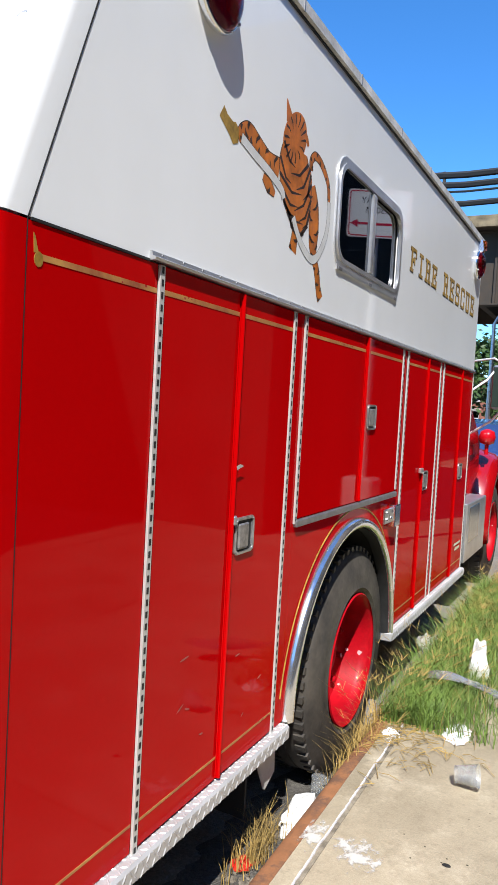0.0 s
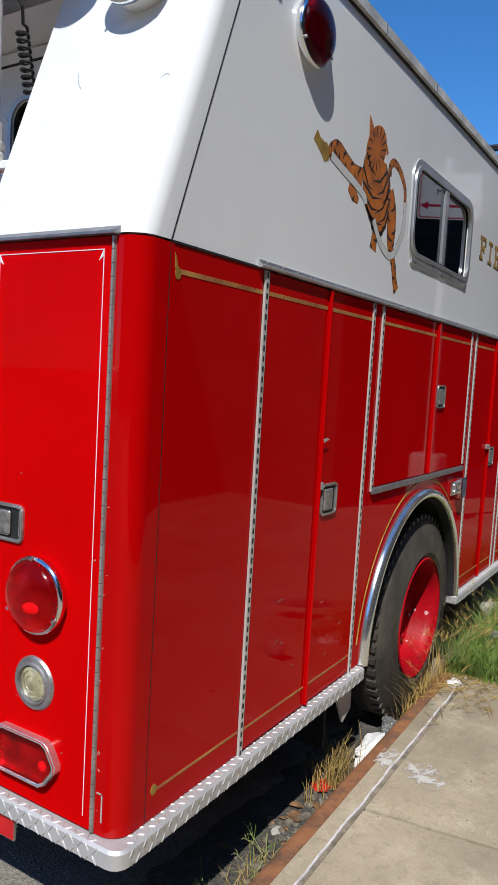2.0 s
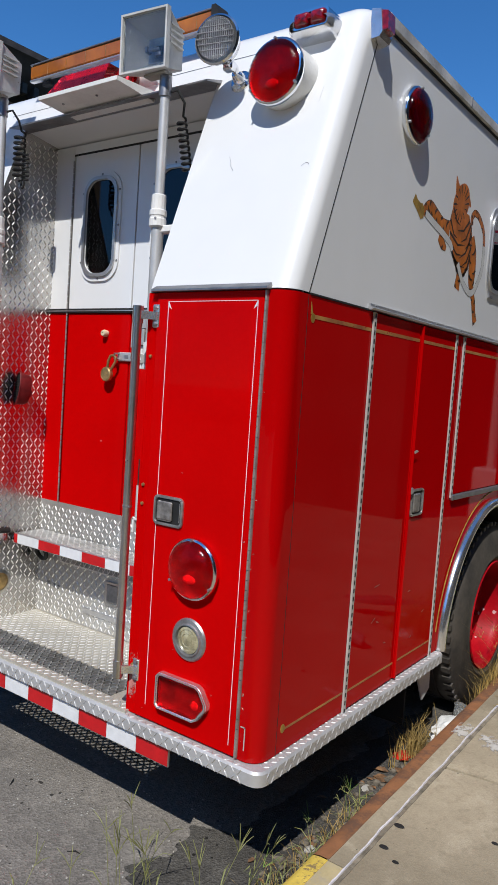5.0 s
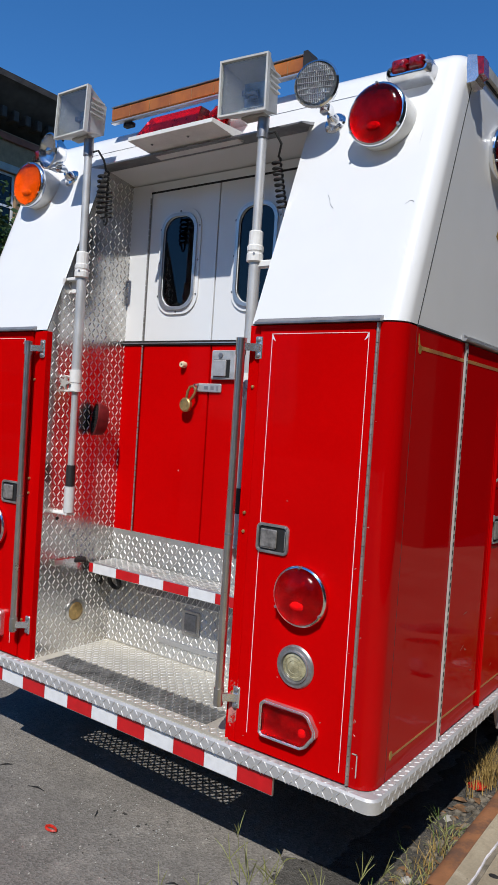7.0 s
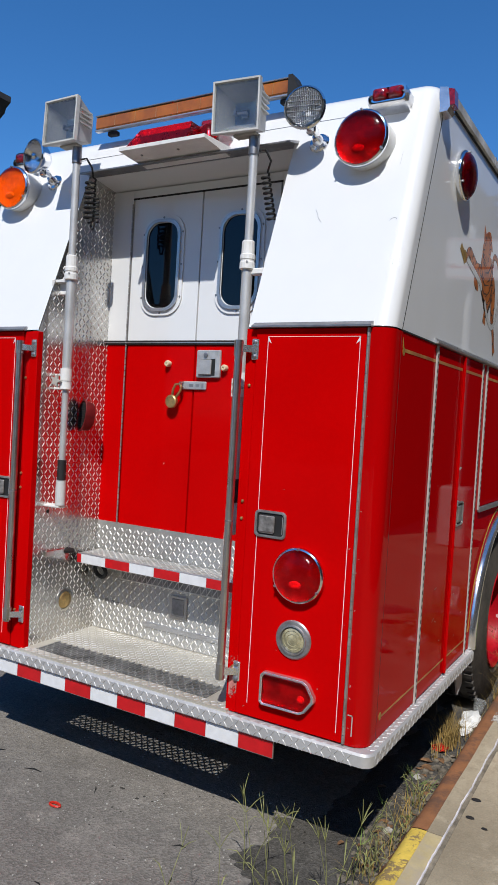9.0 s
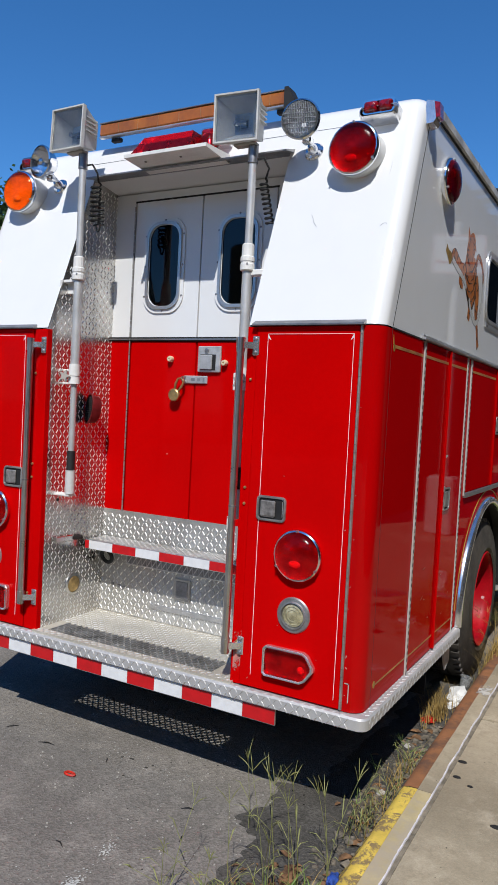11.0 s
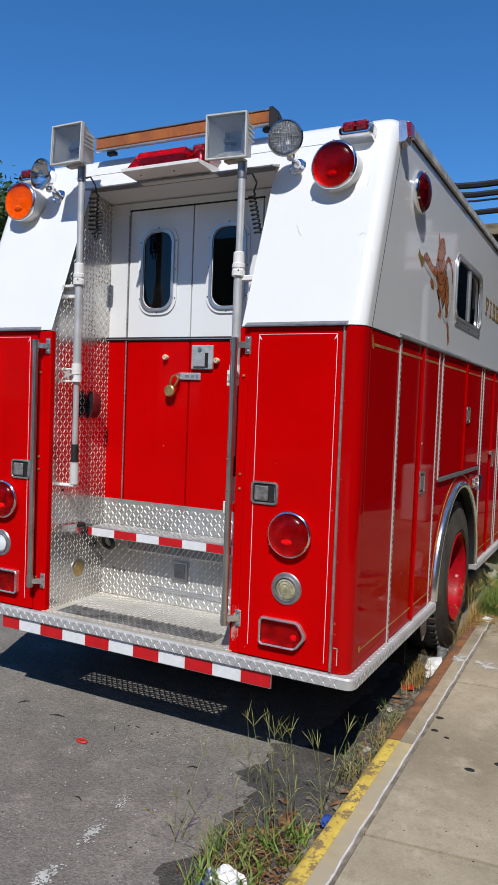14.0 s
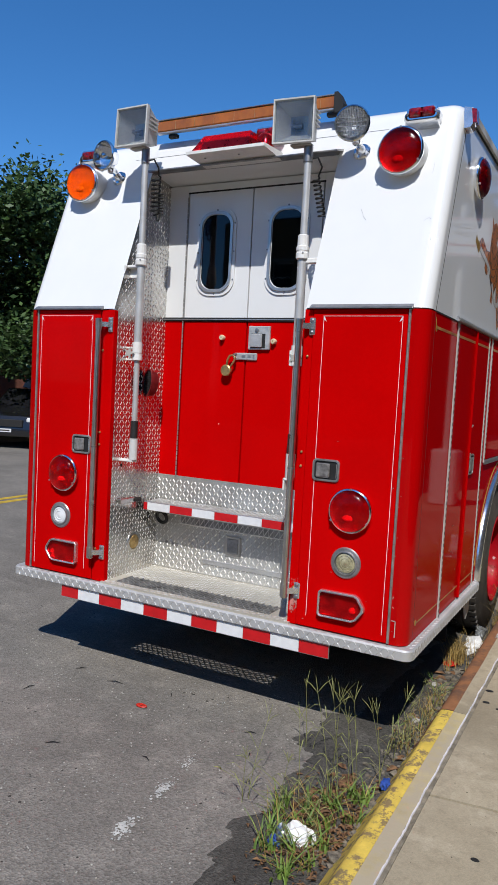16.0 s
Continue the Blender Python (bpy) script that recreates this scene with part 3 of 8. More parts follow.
# worn films of paint
def film_of_paint(name, colour, scale, reach, cut):
    """Thin worn paint: ragged flakes that thin out away from the middle of the sheet, with bare ground between."""
    m = surf(name, colour, 0.85, vary=0.12, scale=20)
    N, L = m.node_tree.nodes, m.node_tree.links
    co = N.new("ShaderNodeTexCoord").outputs["Object"]
    n, far, sub, edge = N.new("ShaderNodeTexNoise"), N.new("ShaderNodeVectorMath"), N.new("ShaderNodeMath"), N.new("ShaderNodeMapRange")
    n.inputs["Scale"].default_value, n.inputs["Detail"].default_value, n.inputs["Roughness"].default_value = scale, 10, 0.68
    far.operation, sub.operation, sub.inputs[1].default_value = "LENGTH", "MULTIPLY_ADD", -0.30 / reach
    L.new(co, n.inputs["Vector"]), L.new(co, far.inputs[0])
    L.new(far.outputs["Value"], sub.inputs[0]), L.new(n.outputs[0], sub.inputs[2])
    edge.inputs[1].default_value, edge.inputs[2].default_value, edge.inputs[4].default_value = cut, cut + 0.09, 0.8
    L.new(sub.outputs[0], edge.inputs[0]), L.new(edge.outputs[0], N["Principled BSDF"].inputs["Alpha"])
    return m


SPILL = film_of_paint("worn_white_spill", (0.58, 0.56, 0.51), 17, 0.15, 0.36)
for x, y, wx, wy in ((0.395, 1.33, 0.095, 0.30), (0.232, 1.36, 0.034, 0.30)):
    n = 16
    g = Geo().loft([[(px, py, walk_z(y + py) + 0.0035 - walk_z(y)) for px in (-wx, 0, wx)] for py in (wy * (2 * k / n - 1) for k in range(n + 1))])
    ob = part("paint_spill", g, SPILL, sidewalk, "worn white paint spill", smooth=False)
    ob.location = (x, y, walk_z(y))
    ob["kind"] = "stuff"
gum = Geo()
for x, y, r in ((0.315, 0.49, 0.016), (0.325, 0.343, 0.014), (0.39, 0.295, 0.010), (0.54, 0.054, 0.018), (0.65, 0.164, 0.022), (0.68, 1.43, 0.012), (0.62, 0.62, 0.010), (0.9, 0.9, 0.016), (0.52, -0.9, 0.012)):
    gum.lathe([(r, 0), (r * 0.8, 0.0035), (0.001, 0.004)], Matrix.Translation((x, y, walk_z(y))) @ Matrix.Diagonal((1.3, 0.8, 1, 1)), 9)
part("gum_spots", gum, DARK, sidewalk, "black flattened gum spots")["kind"] = "stuff"

# worn road paint, patch and centre line
marks = Geo()
MARKS = random.Random(3)
for k in range(300):
    t = MARKS.random()
    w = MARKS.choice((0.06, 0.40, 0.46, 0.88, 0.96))
    t = min(1, max(0, w + MARKS.gauss(0, 0.05)))
    x, y = -0.82 + 0.07 * t + MARKS.gauss(0, 0.016), -0.50 - 0.64 * t + MARKS.gauss(0, 0.02)
    r = MARKS.uniform(0.002, 0.0095) * (0.6 + 0.5 * t)
    a0 = MARKS.random() * 6
    marks.add([(x + r * MARKS.uniform(0.3, 1.3) * math.cos(a0 + i), y + r * MARKS.uniform(0.3, 1.3) * math.sin(a0 + i), 0.004) for i in range(6)] + [(x, y, 0.0045)], [(i, (i + 1) % 6, 6) for i in range(6)])
for k in range(130):
    x, y = MARKS.choice(((-1.331, 0.15), (-1.0, 0.10), (-1.95, -0.2), (-1.1, -0.9)))
    x, y, r = x + MARKS.gauss(0, 0.09), y + MARKS.gauss(0, 0.05), MARKS.uniform(0.0015, 0.005)
    marks.add([(x + r * MARKS.uniform(0.3, 1.3) * math.cos(i), y + r * MARKS.uniform(0.3, 1.3) * math.sin(i), 0.004) for i in range(6)] + [(x, y, 0.0045)], [(i, (i + 1) % 6, 6) for i in range(6)])
tagged(part("worn_marking", marks, ROADPAINT, smooth=False), "scattered remains of a worn white road marking", "road marking", kind="stuff")
for x in (-6.72, -6.94):
    g = Geo().box(x - 0.06, x + 0.06, -30, 80, -0.01, 0.004)
    tagged(part("centre_line", g, ROADYELLOW), "solid yellow centre line on the asphalt", "road marking", "double centre line", "structure")
PATCH = mineral("oily_asphalt", (0.105, 0.098, 0.088), (0.06, 0.056, 0.05), (0.16, 0.15, 0.135), 130, pits=0.2, bump=0.006)
g = Geo()
edge = [(-0.2, 3.0), (-0.34, 0.35), (-0.48, 0.34), (-0.44, 0.1), (-0.52, -0.05), (-0.36, -0.14), (-0.40, -0.4), (-0.28, -0.62), (-0.42, -0.8), (-0.3, -1.5)]
ring = [(0.02, -1.5), (0.03, 3.0)]
for (xa, ya), (xb, yb) in zip(edge, edge[1:]):
    n = max(2, int(math.hypot(xb - xa, yb - ya) / 0.02))
    for i in range(n):
        x, y = xa + (xb - xa) * i / n, ya + (yb - ya) * i / n
        w = 0.05 * noise.noise((x * 9, y * 9, 0)) + 0.02 * noise.noise((x * 40, y * 40, 0))
        ring.append((x + w, y + w))
g.prism(ring, "z", -0.004, 0.004)
tagged(part("gutter_patch", g, PATCH), "dark damp gutter strip of oily asphalt", "stain", kind="structure")

# the far sidewalk, and a plain shaded building along the near one
g = Geo().box(-17.5, -13.6, -40, 90, 0, 0.15, 0.01)
tagged(part("far_pavement", g, CONCRETE), "far concrete sidewalk across the street", "sidewalk", kind="structure")


def masonry(name, w, h, material, label, openings, floor_h=3.2):
    """A facade in its own frame: x along it, z up, facing -y."""
    ob = thing(name, label, "building")
    g = Geo()
    xs = sorted({0, w, *(o[0] for o in openings), *(o[1] for o in openings)})
    zs = sorted({0, h, *(o[2] for o in openings), *(o[3] for o in openings)})
    for i in range(len(xs) - 1):
        for j in range(len(zs) - 1):
            cx, cz = (xs[i] + xs[i + 1]) / 2, (zs[j] + zs[j + 1]) / 2
            if not any(o[0] < cx < o[1] and o[2] < cz < o[3] for o in openings):
                g.box(xs[i], xs[i + 1], 0, 0.35, zs[j], zs[j + 1])
    part("wall", g, material, ob)
    g = Geo().box(-0.01, w + 0.01, 0.4, 9, 0, h + 0.2)
    part("core", g, DARK, ob, "dark interior and party walls")
    for o in openings:
        wnd = part("window", Geo().band(rrect(o[0] + 0.07, o[1] - 0.07, o[2] + 0.07, o[3] - 0.07, 0.01, 1), rrect(o[0] + 0.002, o[1] - 0.002, o[2] + 0.002, o[3] - 0.002, 0.01, 1), "y", 0.12, 0.2), CARWHITE, ob, "pale window frame")
        part("pane", Geo().box(o[0] + 0.07, o[1] - 0.07, 0.15, 0.17, o[2] + 0.07, o[3] - 0.07), GLASS, wnd)
        part("meeting_rail", Geo().box(o[0] + 0.07, o[1] - 0.07, 0.125, 0.148, (o[2] + o[3]) / 2 - 0.03, (o[2] + o[3]) / 2 + 0.03), CARWHITE, wnd)
        part("sill", Geo().box(o[0] - 0.1, o[1] + 0.1, -0.08, 0.11, o[2] - 0.14, o[2] - 0.002, 0.01), STONE, wnd)
        part("lintel", Geo().box(o[0] - 0.1, o[1] + 0.1, -0.03, 0.11, o[3] + 0.002, o[3] + 0.22, 0.01), STONE, wnd)
    return ob


# building beyond the near sidewalk, on the side behind the camera
near = masonry("row_building", 46, 9.4, STUCCO, "shaded stucco building with pale framed windows", [(3 + 4.6 * k, 4.6 + 4.6 * k, z, z + 1.5) for k in range(9) for z in (1.9, 5.3)])
near.matrix_basis = pose(WALL_X + 0.02, 34, 0, 0, 0, -90)
part("coping", Geo().box(-0.1, 46.1, -0.1, 0.45, 9.402, 9.6, 0.02), STONE, near)

# added block, out of view, that darkens the reflection in the truck's side
wing = masonry("wing_building", 4.7, 6.0, STUCCO, "added unseen dark block for the truck side to reflect", [])
wing.matrix_basis = pose(2.45, 6.4, 0)
# ---- the fire truck ----
truck = thing("fire_truck", "old red and white fire rescue truck parked along the kerb", "fire truck")
Z0, ZM, ZT, YF = 0.562, 2.135, 3.15, 5.06
OPEN_L, OPEN_R = -1.79, -0.605
SLOPE = 0.355


def lean(z):
    """How far the white rear leans forward at height z."""
    return SLOPE * (z - ZM) / (3.12 - ZM)


# rounded red corner posts
def corner_post(side):
    o = [(-0.088, 0.0)] + [(x, y) for x, y in arc(-0.062, 0.062, 0.062, -90, 0, 10)] + [(0.0, 0.110)]
    i = [(-0.025, 0.110), (-0.03, 0.06), (-0.055, 0.03), (-0.088, 0.025)]
    poly = o + i
    if side < 0:
        poly = [(mx(x), y) for x, y in poly][::-1]
    return Geo().prism(poly, "z", Z0, ZM - 0.006)


part("corner_post", corner_post(1), RED, truck, angle=40)
part("corner_post", corner_post(-1), RED, truck, angle=40)


# white leaning rear quarter with its rounded corner
def rear_quarter(side):
    rows = []
    levels = [(ZM, 0.0, 0.0)] + [(ZM + (3.10 - ZM) * k / 8, lean(ZM + (3.10 - ZM) * k / 8), 0.0) for k in range(1, 9)]
    l0 = lean(3.10)
    levels += [(3.10 + 0.08 * math.sin(radians(a)), l0 + 0.02 * math.sin(radians(a)) + 0.07 * (1 - math.cos(radians(a))), 0.036 * (1 - math.cos(radians(a)))) for a in (18, 36, 54, 72, 90)]
    levels += [(3.181, l0 + 0.30, 0.040)]
    for z, o, inset in levels:
        r = 0.062
        pts = [(OPEN_R if side > 0 else mx(OPEN_L), o), (-0.45, o), (-0.28, o), (-0.12, o)] + [(x - inset, y + o) for x, y in arc(-r, r, r, -90, 0, 10)] + [(-inset, o + 0.112)]
        rows.append([(x if side > 0 else mx(x), y, z) for x, y in pts])
    g = Geo().loft(rows)
    g.loft([[(x if abs(x - OPEN_R) < 1e-4 or abs(x - OPEN_L) < 1e-4 else x - 0.02 if side > 0 else x + 0.02, y + 0.02, z - 0.004) for x, y, z in r] for r in rows[::-1]])
    return part("rear_quarter", g, WHITE, truck, angle=50)


rear_quarter(1), rear_quarter(-1)
# header over the opening, with its return and ceiling
l1, l2 = lean(2.980), lean(3.10)
sec = [(l1, 2.980), (l2, 3.10)] + [(l2 + 0.02 * math.sin(radians(a)) + 0.07 * (1 - math.cos(radians(a))), 3.10 + 0.08 * math.sin(radians(a))) for a in (18, 36, 54, 72, 90)] + [(l2 + 0.3, 3.18), (l2 + 0.3, 3.14), (l2 + 0.06, 3.11), (l1 + 0.03, 2.99)]
part("header", Geo().prism(sec, "x", OPEN_L - 0.002, OPEN_R + 0.002), WHITE, truck, angle=50)
part("header_lip", Geo().prism([(0.215, 2.950), (0.215, 2.957), (l1 - 0.002, 2.984), (l1 + 0.03, 2.979), (l1 + 0.03, 2.967), (l1 - 0.006, 2.970)], "x", OPEN_L - 0.004, OPEN_R + 0.02), GREY, truck)
part("recess_ceiling", Geo().prism([(l1 + 0.032, 2.966), (0.535, 2.938), (0.535, 2.965), (l1 + 0.032, 2.986)], "x", OPEN_L, OPEN_R), WHITE, truck)
part("panel_seam", Geo().box(OPEN_L - 0.15, -0.36, lean(3.066) - 0.0012, lean(3.066) + 0.01, 3.0655, 3.0675), GREY, truck)

# side panels
W0, W1, WZ0, WZ1 = 1.815, 2.745, 2.385, 2.80
g = Geo().holed([(0.114, ZM), (YF, ZM), (YF, 3.128), (0.126 + lean(3.10), 3.128), (0.114 + lean(3.10), 3.10)], rrect(W0, W1, WZ0, WZ1, 0.09), "x", -0.03, 0.0)
part("white_side_panel", g, WHITE, truck, smooth=False)
part("white_side_panel", Geo().prism([(0.114, ZM), (YF, ZM), (YF, 3.128), (0.126 + lean(3.10), 3.128), (0.114 + lean(3.10), 3.10)], "x", -2.445, -2.415), WHITE, truck)
part("red_side_panel", Geo().box(-2.445, -2.415, 0.14, YF, Z0, ZM - 0.004), RED, truck)
part("front_bulkhead", Geo().box(-2.415, -0.03, YF - 0.05, YF - 0.002, 0.6, 3.13), WHITE, truck)
part("roof", Geo().box(-2.415, -0.03, l2 + 0.25, YF, 3.148, 3.182, 0.01), WHITE, truck)
part("body_floor", Geo().box(-2.41, -0.04, 0.56, 1.58, 0.585, 0.61), DARK, truck)
part("body_floor", Geo().box(-2.41, -0.04, 3.02, YF - 0.06, 0.585, 0.61), DARK, truck)
part("body_floor", Geo().box(-1.64, -0.81, 1.58, 3.02, 0.86, 0.89), DARK, truck)
RAILM = surf("weathered_roof_rail", (0.66, 0.66, 0.65), 0.5, 0.25, vary=0.15, scale=7, fine=60, tint=(0.34, 0.34, 0.33), rvary=0.3)
for s in (1, -1):
    def sx(x):
        return x if s > 0 else mx(x)
    a, b = sorted((sx(-0.05), sx(0.016)))
    part("roof_rail", Geo().box(a, b, 0.50, YF, 3.138, 3.188, 0.006), RAILM, truck, "weathered aluminium roof edge rail")
    a, b = sorted((sx(-0.02), sx(0.006)))
    part("rail_seal", Geo().box(a, b, 0.47, YF, 3.128, 3.137), BLACK, truck, "black rubber seal under the roof rail")
for k in range(7):
    part("rail_joint", Geo().box(-0.01, 0.0185, 1.35 + k * 0.62, 1.358 + k * 0.62, 3.140, 3.186), GREY, truck)
# dark joints: between white and red, and beside the corner
part("belt_seal", Geo().box(-0.02, 0.003, 0.12, 0.56, ZM - 0.006, ZM + 0.0), BLACK, truck)
part("belt_seal", Geo().box(-0.60, -0.09, -0.002, 0.02, ZM - 0.006, ZM - 0.001), BLACK, truck)
part("belt_seal", Geo().box(mx(-0.09), mx(-0.60), -0.002, 0.02, ZM - 0.006, ZM - 0.001), BLACK, truck)
g = Geo().prism([(0.1105, ZM), (0.1140, ZM), (0.1140 + lean(3.10), 3.10), (0.1105 + lean(3.10), 3.10)], "x", -0.02, 0.0015)
g.box(-0.02, 0.0003, 0.1116, 0.1128, Z0, ZM)
part("corner_seam", g, BLACK, truck)


def joined(ob):
    """Marks a part whose many pieces are too small to pick apart."""
    ob["kind"] = "stuff"
    return ob


def piano_hinge(y, z0, z1, parent, w=0.023):
    """Piano hinge on the side: a leaf with slots and a row of knuckles."""
    g = Geo().box(0.0, 0.008, y - w / 2, y + w / 2, z0, z1, 0.001)
    n = int((z1 - z0) / 0.032)
    step = (z1 - z0) / n
    ob = part("piano_hinge", g, HINGE_PALE, parent, "bare metal piano hinge")
    slots = Geo()
    for i in range(n):
        slots.box(0.006, 0.0088, y - 0.0046, y + 0.0046, z0 + (i + 0.33) * step, z0 + (i + 0.87) * step)
    joined(part("slot_row", slots, BLACK, parent))
    return ob


LATCH_STEEL = surf("worn_latch_steel", (0.50, 0.49, 0.48), 0.28, 0.8, vary=0.2, scale=22, rvary=0.3)
PADDLE = surf("worn_latch_paddle", (0.34, 0.32, 0.305), 0.36, 0.55, vary=0.25, scale=30)


def paddle_latch(m, parent, size=0.135, tall=0.122):
    """A square flush paddle latch; z of m points outwards."""
    h, v = size / 2, tall / 2
    fr = part("latch_frame", Geo().band(rrect(-h + 0.010, h - 0.010, -v + 0.010, v - 0.010, 0.014), rrect(-h, h, -v, v, 0.02), "z", 0, 0.007).band(rrect(-h + 0.008, h - 0.008, -v + 0.008, v - 0.008, 0.016), rrect(-h + 0.003, h - 0.003, -v + 0.003, v - 0.003, 0.018), "z", 0.0065, 0.0095), LATCH_STEEL, parent, "steel paddle latch frame")
    fr.data.transform(m)
    # flat black plate; the hollow's shade is put into its colour
    cup = part("latch_cup", Geo().prism(rrect(-h + 0.0105, h - 0.0105, -v + 0.0105, v - 0.0105, 0.012), "z", 0.0005, 0.003), BLACK, fr)
    cup.data.transform(m)
    pad = part("paddle", Geo().box(-h + 0.020, h * 0.30, -v + 0.020, v - 0.020, 0.003, 0.013, 0.004).box(-h + 0.024, h * 0.30 - 0.006, -v + 0.018, -v + 0.0215, 0.003, 0.010), PADDLE, fr, "dark metal paddle")
    pad.data.transform(m)
    edge = part("cup_edge", Geo().box(h - 0.0165, h - 0.0135, -v + 0.020, v - 0.020, 0.002, 0.0065), BEZEL, fr)
    edge.data.transform(m)
    sc = Geo()
    for sx_ in (-1, 1):
        for sy in (-1, 1):
            sc.lathe([(0.004, 0.006), (0.003, 0.0105)], Matrix.Translation((sx_ * (h - 0.010), sy * (v - 0.010), 0)), 8)
    s = part("latch_screws", sc, GREY, fr)
    s.data.transform(m)
    return fr


def side_face(y, z, x=0.0):
    return facing((x, y, z), (1, 0, 0))


def rear_face(x, z, y=0.0):
    return facing((x, y, z), (0, -1, 0))


def side_leaf(y0, y1, z0, z1, proud, lip=0.0, gold_top=True, gold_low=True):
    """One leaf of a side compartment door, with its gold stripes."""
    d = part("compartment_door", Geo().box(-0.02, proud, y0 + 0.003, y1 - 0.003, z0, z1, 0.003), RED, truck, "glossy red compartment door leaf")
    if lip:
        part("door_lip", Geo().box(proud - 0.001, proud + 0.014, y0 + 0.002, y0 + lip, z0 + 0.002, z1 - 0.002, 0.004), RED, d)
    if gold_top:
        part("gold_stripe", Geo().box(proud, proud + 0.0012, y0 + lip + 0.003, y1 - 0.006, 2.054, 2.067), GOLD_WORN, d, "worn gold leaf stripe")
    if gold_low:
        part("gold_stripe", Geo().box(proud, proud + 0.0012, y0 + lip + 0.003, y1 - 0.006, 0.637, 0.645), GOLD_WORN, d, "worn gold leaf stripe")
    return d


ZD = Z0 + 0.004
ZDT = 2.128
# plain fixed panel behind the corner
fx = part("fixed_panel", Geo().box(-0.02, 0.0, 0.1145, 0.575, Z0, ZM - 0.007), RED, truck)
part("gold_stripe", Geo().box(0, 0.0012, 0.146, 0.573, 2.054, 2.067), GOLD_WORN, fx, "worn gold leaf stripe")
part("gold_stripe", Geo().box(0, 0.0012, 0.146, 0.573, 0.637, 0.645), GOLD_WORN, fx, "worn gold leaf stripe")
for z, s in ((2.055, 1), (0.645, -1)):
    g = Geo().prism([(0.146 + 0.013 * math.cos(a * 0.5236), z + 0.016 * math.sin(a * 0.5236)) for a in range(12)], "x", 0, 0.0014)
    if s > 0:
        g.prism([(0.132, z + 0.012), (0.145, z + 0.012), (0.134, z + 0.045), (0.129, z + 0.052)], "x", 0, 0.0013)
    part("gold_scroll", g, GOLD, fx, "worn gold scroll ornament")

d = side_leaf(0.598, 1.030, ZD, ZDT, 0.004)
piano_hinge(0.588, ZD - 0.02, ZDT, d)
d = side_leaf(1.030, 1.448, ZD, ZDT, 0.004, lip=0.013)
piano_hinge(1.458, ZD - 0.01, ZDT, d)
paddle_latch(side_face(1.132, 1.352, 0.004), d)
part("door_catch", Geo().box(0.004, 0.022, 1.036, 1.056, 1.395, 1.425, 0.004), ALU, d)
part("paint_chip", Geo().prism([(1.035, 1.585), (1.06, 1.59), (1.085, 1.583), (1.058, 1.577), (1.04, 1.572)], "x", 0.0185, 0.019), STONE, d)
# fixed strip and compartment over the wheel
part("fixed_panel", Geo().box(-0.02, 0.0, 1.470, 1.552, Z0 + 0.0, ZM - 0.007), RED, truck)
d = side_leaf(1.575, 2.292, 1.352, ZDT, 0.004, gold_low=False)
piano_hinge(1.563, 1.335, ZDT, d)
d = side_leaf(2.292, 2.935, 1.352, ZDT, 0.004, lip=0.030, gold_low=False)
piano_hinge(2.948, 1.36, ZDT, d)
paddle_latch(side_face(2.425, 1.752, 0.004), d, 0.135)
part("drip_sill", Geo().box(-0.01, 0.016, 1.560, 2.945, 1.322, 1.349, 0.003), GREY, truck, "dull metal sill below the upper doors")
# panel with the wheel arch
WY, WZ, AR = 2.285, 0.555, 0.690
ap = [(1.553, Z0)] + [(WY - AR, Z0)] + arc(WY, WZ, AR, 178, 2, 40) + [(WY + AR, Z0), (3.03, Z0), (3.03, 1.33), (1.553, 1.33)]
g = Geo().prism(ap, "x", -0.02, 0.0)
arch_panel = part("arch_panel", g, RED, truck)
part("fixed_panel", Geo().box(-0.02, 0.0, 2.962, 3.03, 1.332, ZM - 0.007), RED, truck)
part("fixed_panel", Geo().box(-0.02, -0.001, 1.553, 2.962, 1.331, 1.352), RED, truck)
ring = arc(WY, WZ, 0.765, 172, 20, 40)
part("gold_arch", Geo().tube([(0.0005, y, z) for y, z in ring], 0.004, 6), GOLD, arch_panel, "gold pinstripe round the wheel arch")
FLARE = surf("dulled_chrome", (0.82, 0.82, 0.83), 0.14, 0.95, vary=0.1, scale=9, rvary=0.4)
# chrome flare: a rolled lip that bulges from the panel
rows = []
for a in [180 - 180 * k / 44 for k in range(45)]:
    c, s = math.cos(radians(a)), math.sin(radians(a))
    rows.append([(x, WY + r * c, WZ + r * s) for r, x in ((0.722, 0.000), (0.721, 0.012), (0.714, 0.026), (0.703, 0.034), (0.690, 0.036), (0.677, 0.031), (0.670, 0.022), (0.671, 0.010))])
part("wheel_flare", Geo().loft(rows), FLARE, truck, "polished chrome wheel arch flare", angle=70)
rows = [[(x, WY + q * math.cos(radians(a)), WZ + q * math.sin(radians(a))) for q, x in ((0.668, 0.014), (0.660, -0.01), (0.664, -0.04))] for a in range(180, -1, -5)]
part("flare_liner", Geo().loft(rows), BLACK, truck, "black rubber lining of the wheel arch", angle=70)
# inner wheel well
rows = [[(x, WY + 0.70 * math.cos(radians(a)), WZ + 0.70 * math.sin(radians(a))) for x in (-0.02, -0.8)] for a in range(185, -6, -8)]
wl = part("wheel_well", Geo().loft(rows), DARK, truck)
md = wl.modifiers.new("thickness", "SOLIDIFY")
md.thickness, md.offset = 0.02, 0
